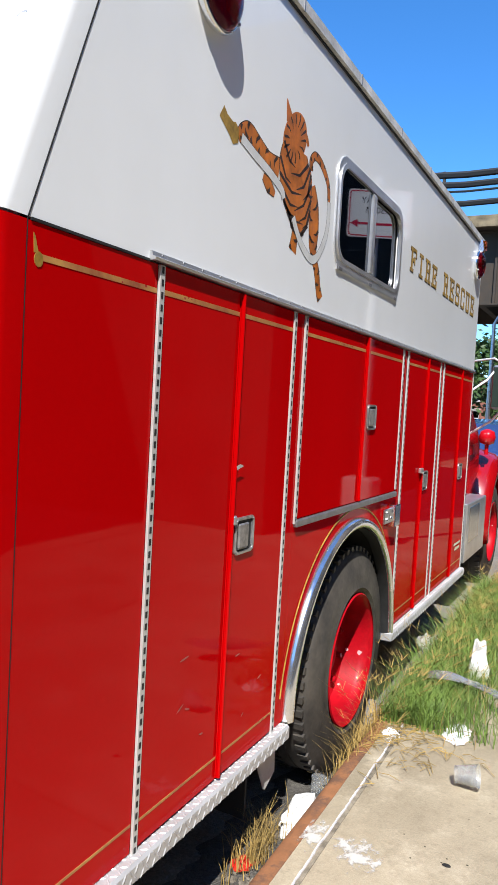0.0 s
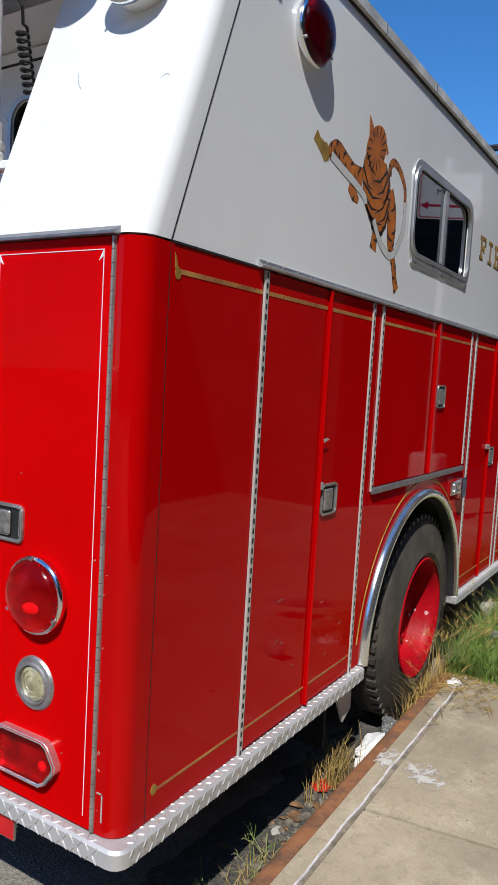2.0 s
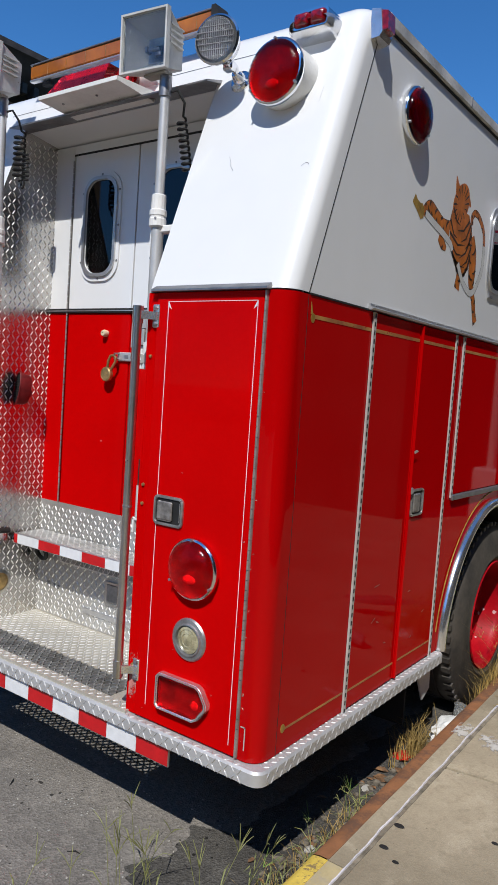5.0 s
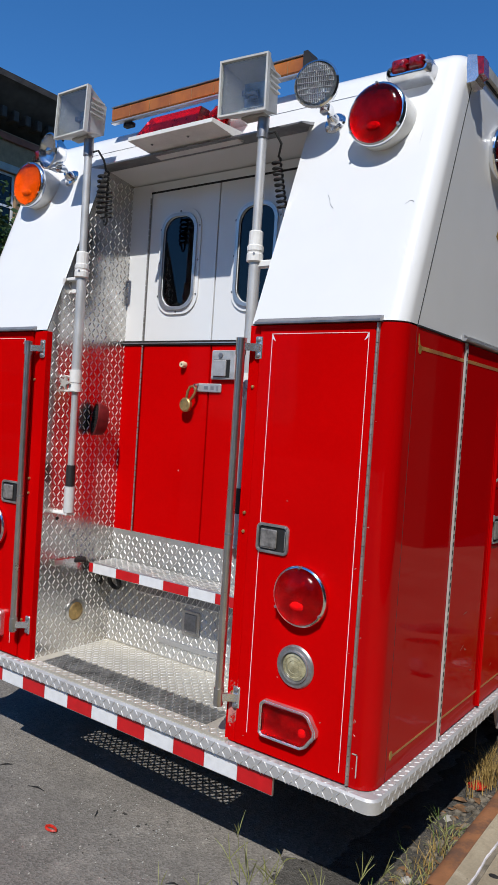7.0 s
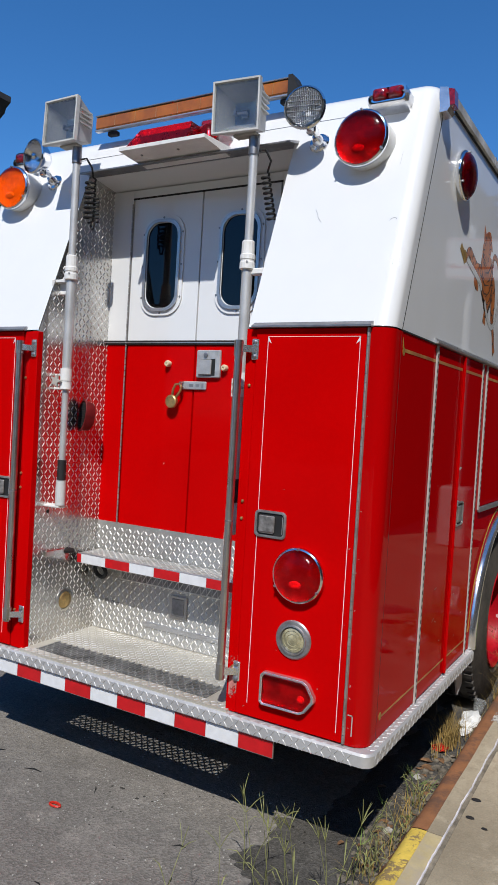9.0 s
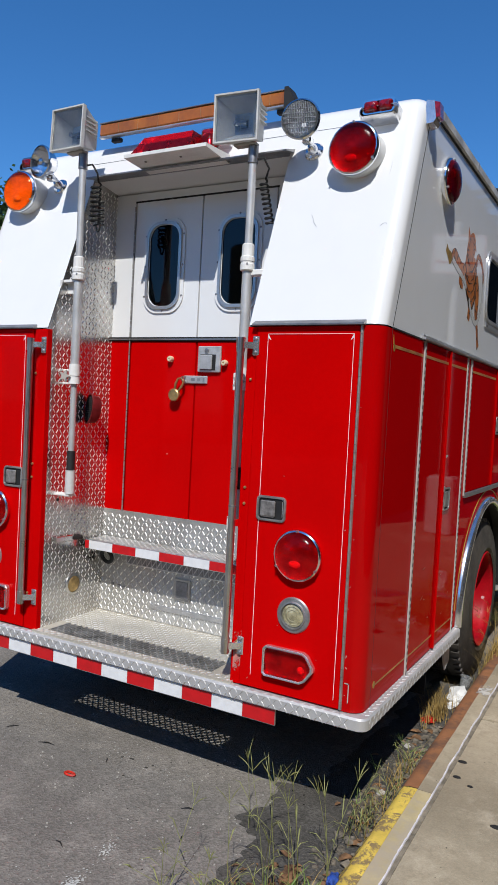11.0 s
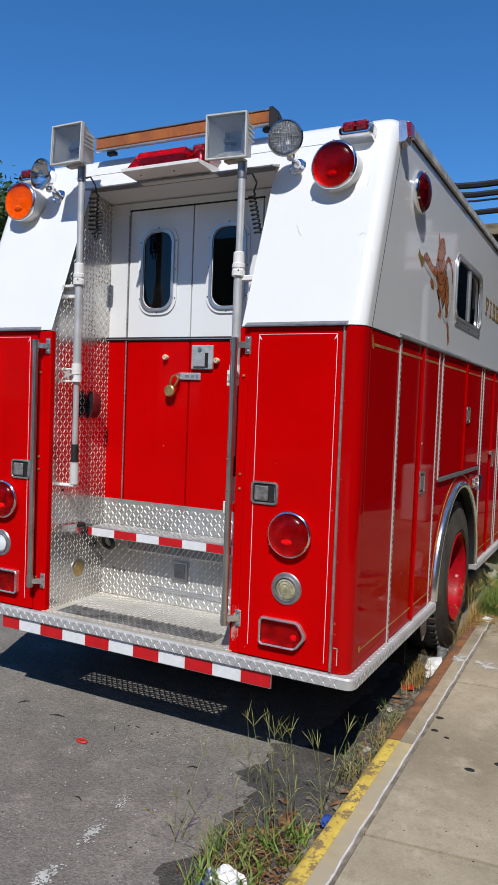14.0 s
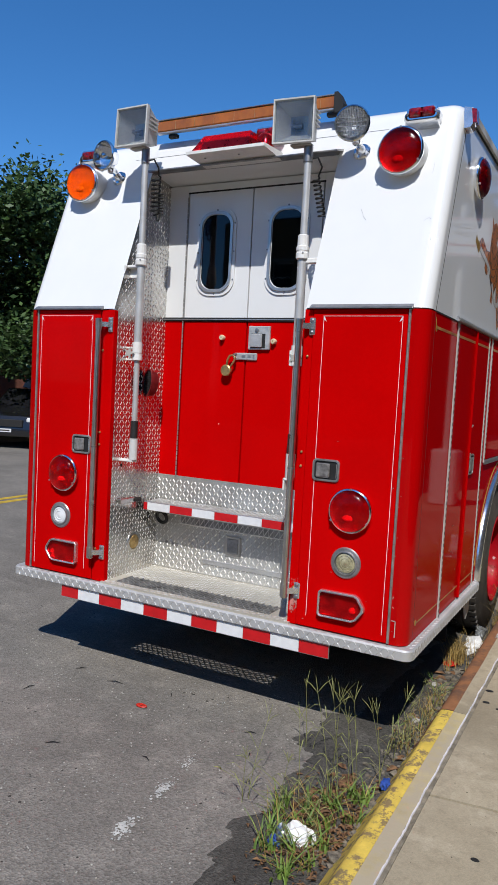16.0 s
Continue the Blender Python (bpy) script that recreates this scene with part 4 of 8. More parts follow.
# doors ahead of the wheel
d = side_leaf(3.062, 3.500, ZD, ZDT, 0.004)
piano_hinge(3.050, ZD - 0.01, ZDT, d)
d = side_leaf(3.500, 3.855, ZD, ZDT, 0.004, lip=0.012)
piano_hinge(3.868, ZD - 0.01, ZDT, d)
paddle_latch(side_face(3.60, 1.365, 0.004), d)
part("door_catch", Geo().box(0.004, 0.024, 3.44, 3.50, 1.42, 1.45, 0.004), ALU, d)
part("fixed_panel", Geo().box(-0.02, 0.0, 3.885, 3.955, Z0, ZM - 0.007), RED, truck)
d = side_leaf(3.985, 4.56, ZD, ZDT, 0.004)
piano_hinge(3.972, ZD - 0.01, ZDT, d)
d = side_leaf(4.56, 5.02, ZD, ZDT, 0.004, lip=0.012)
piano_hinge(5.034, ZD - 0.01, ZDT, d)
paddle_latch(side_face(4.72, 1.36, 0.004), d)
part("maker_badge", Geo().box(0.004, 0.008, 4.70, 4.95, 0.78, 0.80).box(0.004, 0.008, 4.74, 4.92, 0.74, 0.765), CHROME, d, "small chrome badge")
part("fixed_panel", Geo().box(-0.02, 0.0, 5.046, YF, Z0, ZM - 0.007), RED, truck)
# drip rail along the belt
part("drip_rail", Geo().prism([(0.0, 2.132), (0.018, 2.132), (0.021, 2.139), (0.010, 2.144), (0.008, 2.155), (0.0, 2.157)], "y", 0.535, YF), ALU, truck, "dull aluminium drip rail")
g = Geo()
for k in range(44):
    g.lathe([(0.004, 0), (0.003, 0.003)], side_face(0.58 + k * 0.1015, 2.150, 0.0075), 6)
part("rail_rivets", g, GREY, truck)
# hold-open bracket on the arch panel
br = part("bracket", Geo().box(0.0, 0.045, 2.845, 2.94, 1.165, 1.285, 0.005), CHROME, truck, "shiny bolted bracket beside the wheel arch")
part("bracket_plate", Geo().box(0.0, 0.012, 2.755, 2.843, 1.185, 1.265, 0.004), STEEL, br)
part("bracket_bolts", Geo().lathe([(0.008, 0), (0.008, 0.006)], side_face(2.80, 1.21, 0.012), 6).lathe([(0.008, 0), (0.008, 0.006)], side_face(2.80, 1.245, 0.012), 6), GREY, br)

# side window
def side_window():
    m = part("side_window", Geo().band(rrect(W0 + 0.02, W1 - 0.02, WZ0 + 0.02, WZ1 - 0.02, 0.075, 8), rrect(W0 - 0.02, W1 + 0.02, WZ0 - 0.02, WZ1 + 0.02, 0.10, 8), "x", -0.005, 0.006), ALU, truck, "sliding window in a rounded aluminium frame")
    part("frame_bead", Geo().band(rrect(W0 + 0.022, W1 - 0.022, WZ0 + 0.022, WZ1 - 0.022, 0.08, 8), rrect(W0 + 0.004, W1 - 0.004, WZ0 + 0.004, WZ1 - 0.004, 0.09, 8), "x", 0.0055, 0.011), ALU, m)
    part("pane", Geo().prism(rrect(W0 + 0.03, 2.285, WZ0 + 0.02, WZ1 - 0.02, 0.05), "x", -0.004, 0.000), GLASS, m, "dark tinted window pane")
    part("pane", Geo().prism(rrect(2.255, W1 - 0.02, WZ0 + 0.02, WZ1 - 0.02, 0.05), "x", -0.018, -0.014), GLASS, m, "dark tinted window pane")
    part("mullion", Geo().box(-0.018, 0.014, 2.245, 2.272, WZ0 + 0.03, WZ1 - 0.03, 0.003).box(-0.018, 0.010, 2.278, 2.30, WZ0 + 0.03, WZ1 - 0.03, 0.003), ALU, m)
    part("window_sill", Geo().prism([(0.002, WZ0 - 0.028), (0.0078, WZ0 - 0.031), (0.0082, WZ0 - 0.022), (0.0065, WZ0 + 0.002)], "y", W0 + 0.02, W1 - 0.02), ALU, m)
    sc = Geo()
    for y in (W0 + 0.06, (W0 + W1) / 2, W1 - 0.06):
        sc.box(0.007, 0.0105, y - 0.02, y + 0.02, WZ0 - 0.030, WZ0 - 0.016, 0.002)
    part("weep_caps", sc, GREY, m)


side_window()
# dark sheet behind the window; the cabin's shade is put into its colour
part("cabin_lining", Geo().box(-0.75, -0.73, W0 - 0.4, W1 + 0.4, 2.2, 3.0), DARK, truck, "dark sheet in place of the unlit interior behind the glass")

# painted emblem: plain curved shapes, a hose and its nozzle
emblem = part("painted_emblem", Geo().prism([(1.372 + 0.099 * math.cos(a * 0.2094), 2.718 + 0.092 * math.sin(a * 0.2094) + 0.036 * math.cos(a * 0.2094)) for a in range(30)], "x", 0.0034, 0.0037), ORANGE, truck, "orange painted emblem with dark bars")


def ribbon(pts, w, x, name, material):
    """A flat painted ribbon that follows (y, z) points with a width for each."""
    l, r = [], []
    for i, p in enumerate(pts):
        a, b = Vector(pts[max(i - 1, 0)]), Vector(pts[min(i + 1, len(pts) - 1)])
        n = (b - a).normalized()
        wi = w[i] if isinstance(w, (list, tuple)) else w
        l.append((p[0] - n.y * wi, p[1] + n.x * wi)), r.append((p[0] + n.y * wi, p[1] - n.x * wi))
    g = Geo().loft([[(x, *a), (x + 0.001, *a), (x + 0.001, *b), (x, *b)] for a, b in zip(l, r)])
    return part(name, g, material, emblem)


def spread_widths(w, n=6):
    """Widths between the given ones, n to a step."""
    return [w[i] + (w[i + 1] - w[i]) * k / n for i in range(len(w) - 1) for k in range(n)] + [w[-1]]


def smooth_path(p, n=6):
    out = []
    for i in range(len(p) - 1):
        p0, p1, p2, p3 = (Vector(p[min(max(k, 0), len(p) - 1)]) for k in (i - 1, i, i + 1, i + 2))
        for k in range(n):
            t = k / n
            out.append(tuple(0.5 * (2 * p1 + (p2 - p0) * t + (2 * p0 - 5 * p1 + 4 * p2 - p3) * t * t + (3 * p1 - p0 - 3 * p2 + p3) * t ** 3)))
    return out + [tuple(p[-1])]


LAYER = [0.0004]


def limb(points, widths, bars=0, slant=0.4):
    """A striped limb of the emblem: a dark outline, its orange fill, and bars that reach in from both edges by turns."""
    p, w = smooth_path(points), spread_widths(widths)
    LAYER[0] += 0.0004
    x = LAYER[0]
    ribbon(p, [v + 0.0034 for v in w], x, "emblem_outline", STRIPE).data.transform(Matrix.Translation((-0.0008, 0, 0)))
    ribbon(p, w, x - 0.0006, "emblem_shape", ORANGE)
    for k in range(bars):
        i = min(len(p) - 2, 1 + int((k + 0.5) * (len(p) - 2) / bars))
        t = (Vector(p[i + 1]) - Vector(p[i])).normalized()
        n = Vector((-t.y, t.x)) * (1 if k % 2 else -1)
        a = Vector(p[i]) + n * w[i]
        b = a - n * w[i] * (1.0 + 0.35 * math.sin(k * 2.1)) + t * slant * w[i]
        mid = (a + b) / 2 + t * 0.2 * w[i]
        ribbon([tuple(a), tuple(mid), tuple(b)], [0.007, 0.0055, 0.001], 0.0041, "emblem_bar", STRIPE)


limb([(1.54, 2.60), (1.572, 2.53), (1.585, 2.455), (1.588, 2.395), (1.606, 2.35), (1.640, 2.305), (1.662, 2.25), (1.688, 2.207)], [0.034, 0.048, 0.046, 0.036, 0.020, 0.023, 0.021, 0.026], 13)
limb([(1.42, 2.43), (1.413, 2.385), (1.402, 2.335)], [0.020, 0.024, 0.030], 3)
limb([(1.53, 2.655), (1.527, 2.69), (1.560, 2.718), (1.612, 2.714), (1.665, 2.688), (1.708, 2.648), (1.722, 2.587)], [0.015, 0.014, 0.014, 0.014, 0.014, 0.013, 0.012], 9, 0.1)
limb([(1.255, 2.565), (1.17, 2.575), (1.09, 2.604), (1.03, 2.624), (0.984, 2.606), (0.962, 2.578)], [0.05, 0.034, 0.029, 0.026, 0.022, 0.014], 11)
limb([(1.140, 2.520), (1.185, 2.503), (1.232, 2.487)], [0.010, 0.024, 0.008], 1)
limb([(1.385, 2.69), (1.388, 2.63), (1.405, 2.575), (1.425, 2.51), (1.435, 2.455), (1.428, 2.415)], [0.095, 0.135, 0.140, 0.122, 0.088, 0.030], 17, 0.6)
ribbon(smooth_path([(1.289, 2.824), (1.303, 2.795), (1.32, 2.765)]), [0.001 + 0.0025 * k for k in range(13)], 0.0024, "emblem_shape", ORANGE)
ribbon(smooth_path([(1.440, 2.762), (1.470, 2.752), (1.490, 2.730)]), [0.02 - 0.001 * k for k in range(13)], 0.0024, "emblem_shape", ORANGE)
for k in range(14):
    a = 0.3 + 0.45 * k
    q = Vector((1.372 + 0.092 * math.cos(a), 2.718 + 0.086 * math.sin(a) + 0.034 * math.cos(a)))
    e = Vector((1.372, 2.71)) * 0.5 + q * 0.5
    ribbon([tuple(q), tuple((q + e) / 2 + Vector((0.006, 0.004))), tuple(e)], [0.0045, 0.004, 0.001], 0.0041, "emblem_bar", STRIPE)
for pts in ([(1.722, 2.592), (1.724, 2.512), (1.700, 2.441), (1.635, 2.363), (1.569, 2.341), (1.480, 2.372), (1.42, 2.419), (1.392, 2.452)], [(1.302, 2.492), (1.281, 2.518), (1.186, 2.545), (1.078, 2.566), (0.982, 2.588)]):
    ribbon(smooth_path(pts), 0.0172, 0.0042, "emblem_outline", STRIPE)
    ribbon(smooth_path(pts), 0.0155, 0.0046, "emblem_hose", PALE)
ribbon([(0.962, 2.585), (0.935, 2.585), (0.915, 2.592), (0.880, 2.606), (0.855, 2.622)], [0.020, 0.034, 0.024, 0.019, 0.022], 0.0042, "emblem_nozzle", GOLD)
for ob in (emblem, *emblem.children):
    ob.data.transform(Matrix.Diagonal((0.22, 1, 1, 1)))
# gold lettering with dark shade
# slab letters: bars (left, right, bottom, top) in a unit square
def stem(a, low=0.0, high=1.0):
    return (a, a + 0.19, low, high)


TOP, BASE = (0.0, 0.93, 0.87, 1.0), (0.0, 0.93, 0.0, 0.13)
MID, MID_TIP = (0.30, 0.66, 0.44, 0.57), (0.60, 0.72, 0.36, 0.65)
TOP_TIP, BASE_TIP = (0.80, 0.93, 0.66, 0.90), (0.80, 0.93, 0.10, 0.34)
ROUND_TOP, ROUND_BASE = (0.18, 0.82, 0.88, 1.0), (0.18, 0.82, 0.0, 0.12)
SLABS = {
    "F": [stem(0.14), TOP, TOP_TIP, MID, MID_TIP, (0.0, 0.50, 0.0, 0.12)],
    "I": [stem(0.40), (0.18, 0.82, 0.88, 1.0), (0.18, 0.82, 0.0, 0.12)],
    "E": [stem(0.14), TOP, TOP_TIP, MID, MID_TIP, BASE, BASE_TIP],
    "R": [stem(0.14), (0.0, 0.74, 0.88, 1.0), stem(0.66, 0.54, 0.93), (0.30, 0.74, 0.46, 0.58), stem(0.62, 0.06, 0.50), (0.0, 0.46, 0.0, 0.12), (0.58, 1.0, 0.0, 0.12)],
    "S": [ROUND_TOP, stem(0.06, 0.54, 0.92), (0.18, 0.82, 0.44, 0.57), stem(0.74, 0.08, 0.48), ROUND_BASE, (0.76, 0.92, 0.66, 0.92), (0.06, 0.22, 0.08, 0.34)],
    "C": [ROUND_TOP, stem(0.06, 0.08, 0.92), ROUND_BASE, (0.74, 0.92, 0.66, 0.92), (0.74, 0.92, 0.08, 0.34)],
    "U": [stem(0.12, 0.08), stem(0.68, 0.08), ROUND_BASE, (0.0, 0.44, 0.88, 1.0), (0.56, 1.0, 0.88, 1.0)],
}


def slab_letter(ch, y0, y1, z0, z1, x, grow=0.0):
    """One letter of flat gold bars; grow widens it into its own dark outline."""
    g = Geo()
    for k, (a, b, c, d) in enumerate(SLABS[ch]):
        g.box(x - 0.0004, x + 0.0001 * k, y0 + a * (y1 - y0) - grow, y0 + b * (y1 - y0) + grow, z0 + c * (z1 - z0) - grow, z0 + d * (z1 - z0) + grow, 0.0)
    return g


for word, y0, y1, z0, z1 in (("FIRE", 2.96, 3.63, 2.560, 2.690), ("RESCUE", 3.78, 4.90, 2.555, 2.700)):
    step = (y1 - y0) / len(word)
    for k, ch in enumerate(word):
        ya, yb = y0 + k * step, y0 + k * step + step * 0.80
        letter = part("letter", slab_letter(ch, ya, yb, z0, z1, 0.0022), GOLD, truck, "gold leaf letter " + ch, smooth=False)
        part("letter_outline", slab_letter(ch, ya + 0.002, yb + 0.002, z0 - 0.002, z1 - 0.002, 0.0008, 0.0042), STRIPE, letter, "thin dark outline", smooth=False)


SMEAR = surf("rubbed_red_paint", (0.42, 0.10, 0.08), 0.6, vary=0.3, scale=40)
# scratches and chips in the paint
def scratch(pts, w, material, label, place):
    """A thin scratch along two-number points, laid on a surface by place()."""
    rows = []
    for i, p in enumerate(pts):
        a, b = Vector(pts[max(i - 1, 0)]), Vector(pts[min(i + 1, len(pts) - 1)])
        n = (b - a).normalized()
        e = w * (0.3 if i in (0, len(pts) - 1) else 1)
        rows.append([place(p[0] - n.y * e, p[1] + n.x * e), place(p[0] + n.y * e, p[1] - n.x * e)])
    return part("scratch", Geo().loft(rows), material, truck, label)


def on_lean(x, z):
    return (x, lean(z) - 0.0012, z)


for pts, w in (([(-0.425, 2.640), (-0.412, 2.619), (-0.405, 2.600), (-0.387, 2.580)], 0.0007), ([(-0.097, 2.80), (-0.094, 2.86)], 0.0003)):
    scratch(smooth_path(pts), w, GREY, "fine grey scratch in the white paint", on_lean)
scratch(smooth_path([(-0.095, 2.560), (-0.082, 2.570), (-0.070, 2.570), (-0.064, 2.562)]), 0.0006, GREY, "hairline crack at the corner", on_lean)


def on_side(y, z):
    return (0.0052, y, z)


for y, z, l, a in ((0.80, 1.03, 0.05, 5), (0.79, 0.885, 0.04, 25), (0.83, 0.87, 0.03, -20), (1.32, 0.815, 0.03, 15), (1.14, 0.945, 0.03, 0), (0.92, 0.76, 0.025, -10), (1.20, 0.72, 0.02, 30)):
    c, d = l * math.cos(radians(a)), l * math.sin(radians(a))
    scratch([(y - c * 0.5, z - d * 0.5), (y - c * 0.2, z - d * 0.2), (y + c * 0.2, z + d * 0.2), (y + c * 0.5, z + d * 0.5)], 0.0030, SMEAR, "dull pale scuff in the red paint", on_side)


def on_rear(x, z):
    return (x, -0.0070 if x < -0.094 else -0.0009, z)


CHIPS = random.Random(5)
for k in range(34):
    x = CHIPS.choice((CHIPS.uniform(-0.555, -0.10), CHIPS.uniform(-0.084, -0.07), CHIPS.uniform(-0.60, -0.57)))
    z, l, a = CHIPS.uniform(0.6, 1.9) ** 1.0, CHIPS.uniform(0.002, 0.006), CHIPS.uniform(0, 3)
    if x < -0.562:
        continue
    c, d = l * math.cos(a), l * math.sin(a)
    scratch([(x - c, z - d), (x + 0.001, z + 0.001), (x + c, z + d)], CHIPS.uniform(0.0008, 0.002), CHIP, "pale chip in the red paint", on_rear)


# pale white for painted glints behind lenses and the amber lamp's backing
GLINT_WHITE = surf("pale_glint_white", (0.54, 0.52, 0.50), 0.4, vary=0.1, scale=60)
RING_GREY = surf("dull_lamp_ring", (0.44, 0.44, 0.45), 0.34, 0.75, vary=0.2, scale=18, fine=120, rvary=0.3)


# lamps
def round_lamp(m, r, lens, housing, depth, name, label, ring=True, dome=0.30):
    """Round warning lamp: housing, chrome ring, domed lens and a pale disc as its glint; z of m points outwards."""
    bowl = min(0.030, max(0.016, depth - 0.004))
    base = part(name, Geo().lathe([(r * 1.03, -depth), (r * 1.05, -depth + 0.01), (r * 1.05, -0.012), (r * 1.03, 0.0), (r * 0.985, 0.002), (r * 0.95, -bowl), (0.001, -bowl - 0.002)], None, 36), housing, truck, label, angle=40)
    base.data.transform(m)
    if ring:
        o = part("lamp_ring", Geo().lathe([(r * 1.06, -0.012), (r * 1.10, -0.004), (r * 1.09, 0.006), (r * 1.05, 0.012), (r * 1.005, 0.013), (r * 0.98, 0.008)], None, 36, False), CHROME, base, "chrome lamp ring", angle=60)
        o.data.transform(m)
    o = part("reflector", Geo().lathe([(r * 0.975, 0.003), (r * 0.85, -0.002), (r * 0.46, -0.003), (0.001, -0.0032)], None, 36, False), GLINT_WHITE if lens is LENS_AMBER else REFLECTOR_OLD, base, angle=70)
    o.data.transform(m)
    # pale disc low in the lamp, put in as the sun's hot spot
    o = part("bulb", Geo().lathe([(r * 0.20, -0.0035), (r * 0.19, -0.001), (r * 0.13, 0.002), (0.001, 0.003)], Matrix.Translation((-r * 0.10, -r * 0.36, 0)) @ Matrix.Diagonal((1.25, 0.8, 1, 1)), 18), GLINT_WHITE, base, "pale disc set behind the lens as a sun glint", angle=60)
    o.data.transform(m)
    prof = [(r * 1.0, 0.006)] + [(r * math.cos(radians(a)), 0.010 + r * dome * math.sin(radians(a))) for a in (8, 20, 35, 50, 65, 80)] + [(0.001, 0.010 + r * dome * 1.01)]
    o = part("lens", Geo().lathe(prof, None, 36), lens, base, angle=60)
    o.data.transform(m)
    o.visible_shadow = depth < 0.02
    o = part("lamp_screws", Geo().lathe([(0.006, 0.008), (0.005, 0.021)], Matrix.Translation((0, r * 1.03, 0)), 8).lathe([(0.006, 0.008), (0.005, 0.021)], Matrix.Translation((-r * 0.89, -r * 0.51, 0)), 8).lathe([(0.006, 0.008), (0.005, 0.021)], Matrix.Translation((r * 0.89, -r * 0.51, 0)), 8), GREY, base)
    o.data.transform(m)
    return base


round_lamp(rear_face(-0.243, 2.903, 0.178), 0.104, LENS_RED, WHITE_OLD, 0.145, "warning_lamp", "round red warning lamp in a white housing")
round_lamp(facing((-2.222, 0.178, 2.915), (0.05, -1, 0)), 0.104, LENS_AMBER, WHITE_OLD, 0.145, "warning_lamp", "round amber warning lamp in a white housing")
round_lamp(side_face(0.782, 2.914, 0.016), 0.100, LENS_RED, CHROME, 0.016, "side_lamp", "round red side warning lamp", dome=0.42)
round_lamp(side_face(4.85, 2.95, 0.016), 0.100, LENS_RED, CHROME, 0.016, "side_lamp", "round red side warning lamp", dome=0.42)
for s in (1, -1):
    def sx(x):
        return x if s > 0 else mx(x)
    round_lamp(rear_face(-0.304 if s > 0 else -2.104, 1.172, -0.025), 0.100, LENS_TAIL, CHROME, 0.021, "tail_lamp", "round red tail lamp in a chrome ring", dome=0.42)
    b = part("reversing_lamp", Geo().lathe([(0.077, 0.0), (0.077, 0.004), (0.072, 0.010), (0.060, 0.011), (0.058, 0.016), (0.053, 0.017), (0.050, 0.006)], rear_face(sx(-0.316), 0.915, -0.004), 32), RING_GREY, truck, "round reversing lamp in a flat steel ring")
    part("lens", Geo().lathe([(0.051, 0.006), (0.048, 0.014), (0.038, 0.018), (0.036, 0.015), (0.024, 0.019), (0.022, 0.016), (0.010, 0.020), (0.001, 0.020)], rear_face(sx(-0.316), 0.915, 0.0), 32), YELLOWED if s > 0 else REFL_WHITE, b, "yellowed ribbed lens" if s > 0 else "clear ribbed lens", angle=20)
    part("lamp_screws", Geo().lathe([(0.005, 0.008), (0.004, 0.013)], rear_face(sx(-0.316) - 0.052, 0.952), 8).lathe([(0.005, 0.008), (0.004, 0.013)], rear_face(sx(-0.316) + 0.052, 0.952), 8).lathe([(0.005, 0.008), (0.004, 0.013)], rear_face(sx(-0.316), 0.852), 8), GREY, b)
    o = [(-0.441, 0.650), (-0.429, 0.638), (-0.262, 0.638), (-0.240, 0.650), (-0.206, 0.695), (-0.206, 0.715), (-0.236, 0.760), (-0.256, 0.770), (-0.429, 0.770), (-0.441, 0.758)]
    i = [(-0.424, 0.660), (-0.418, 0.654), (-0.268, 0.654), (-0.254, 0.660), (-0.228, 0.697), (-0.228, 0.713), (-0.250, 0.748), (-0.262, 0.754), (-0.418, 0.754), (-0.424, 0.748)]
    i = [(a[0] * 0.65 + c[0] * 0.35, a[1] * 0.65 + c[1] * 0.35) for a, c in zip(i, o)]
    o, i = [(sx(x) + (0 if s > 0 else 0.02), z) for x, z in o], [(sx(x) + (0 if s > 0 else 0.02), z) for x, z in i]
    b = part("marker_lamp", Geo().band(i, o, "y", -0.027, -0.004).band([((a[0] + c[0]) / 2, (a[1] + c[1]) / 2) for a, c in zip(i, o)], [(c[0] * 0.85 + a[0] * 0.15, c[1] * 0.85 + a[1] * 0.15) for a, c in zip(i, o)], "y", -0.034, -0.0265), BEZEL, truck, "pointed red marker lamp in a chrome bezel")
    part("lens", Geo().prism(i, "y", -0.0315, -0.020), LENS_TAIL, b).visible_shadow = False
    part("reflector", Geo().prism(i, "y", -0.009, -0.005), REFLECTOR_OLD, b)
    # pale disc that puts a bright spot behind the marker lens
    part("bulb", Geo().lathe([(0.016, 0.0), (0.015, 0.003), (0.010, 0.005), (0.001, 0.006)], rear_face(sx(-0.268), 0.690, -0.009), 16), GLINT_WHITE, b)

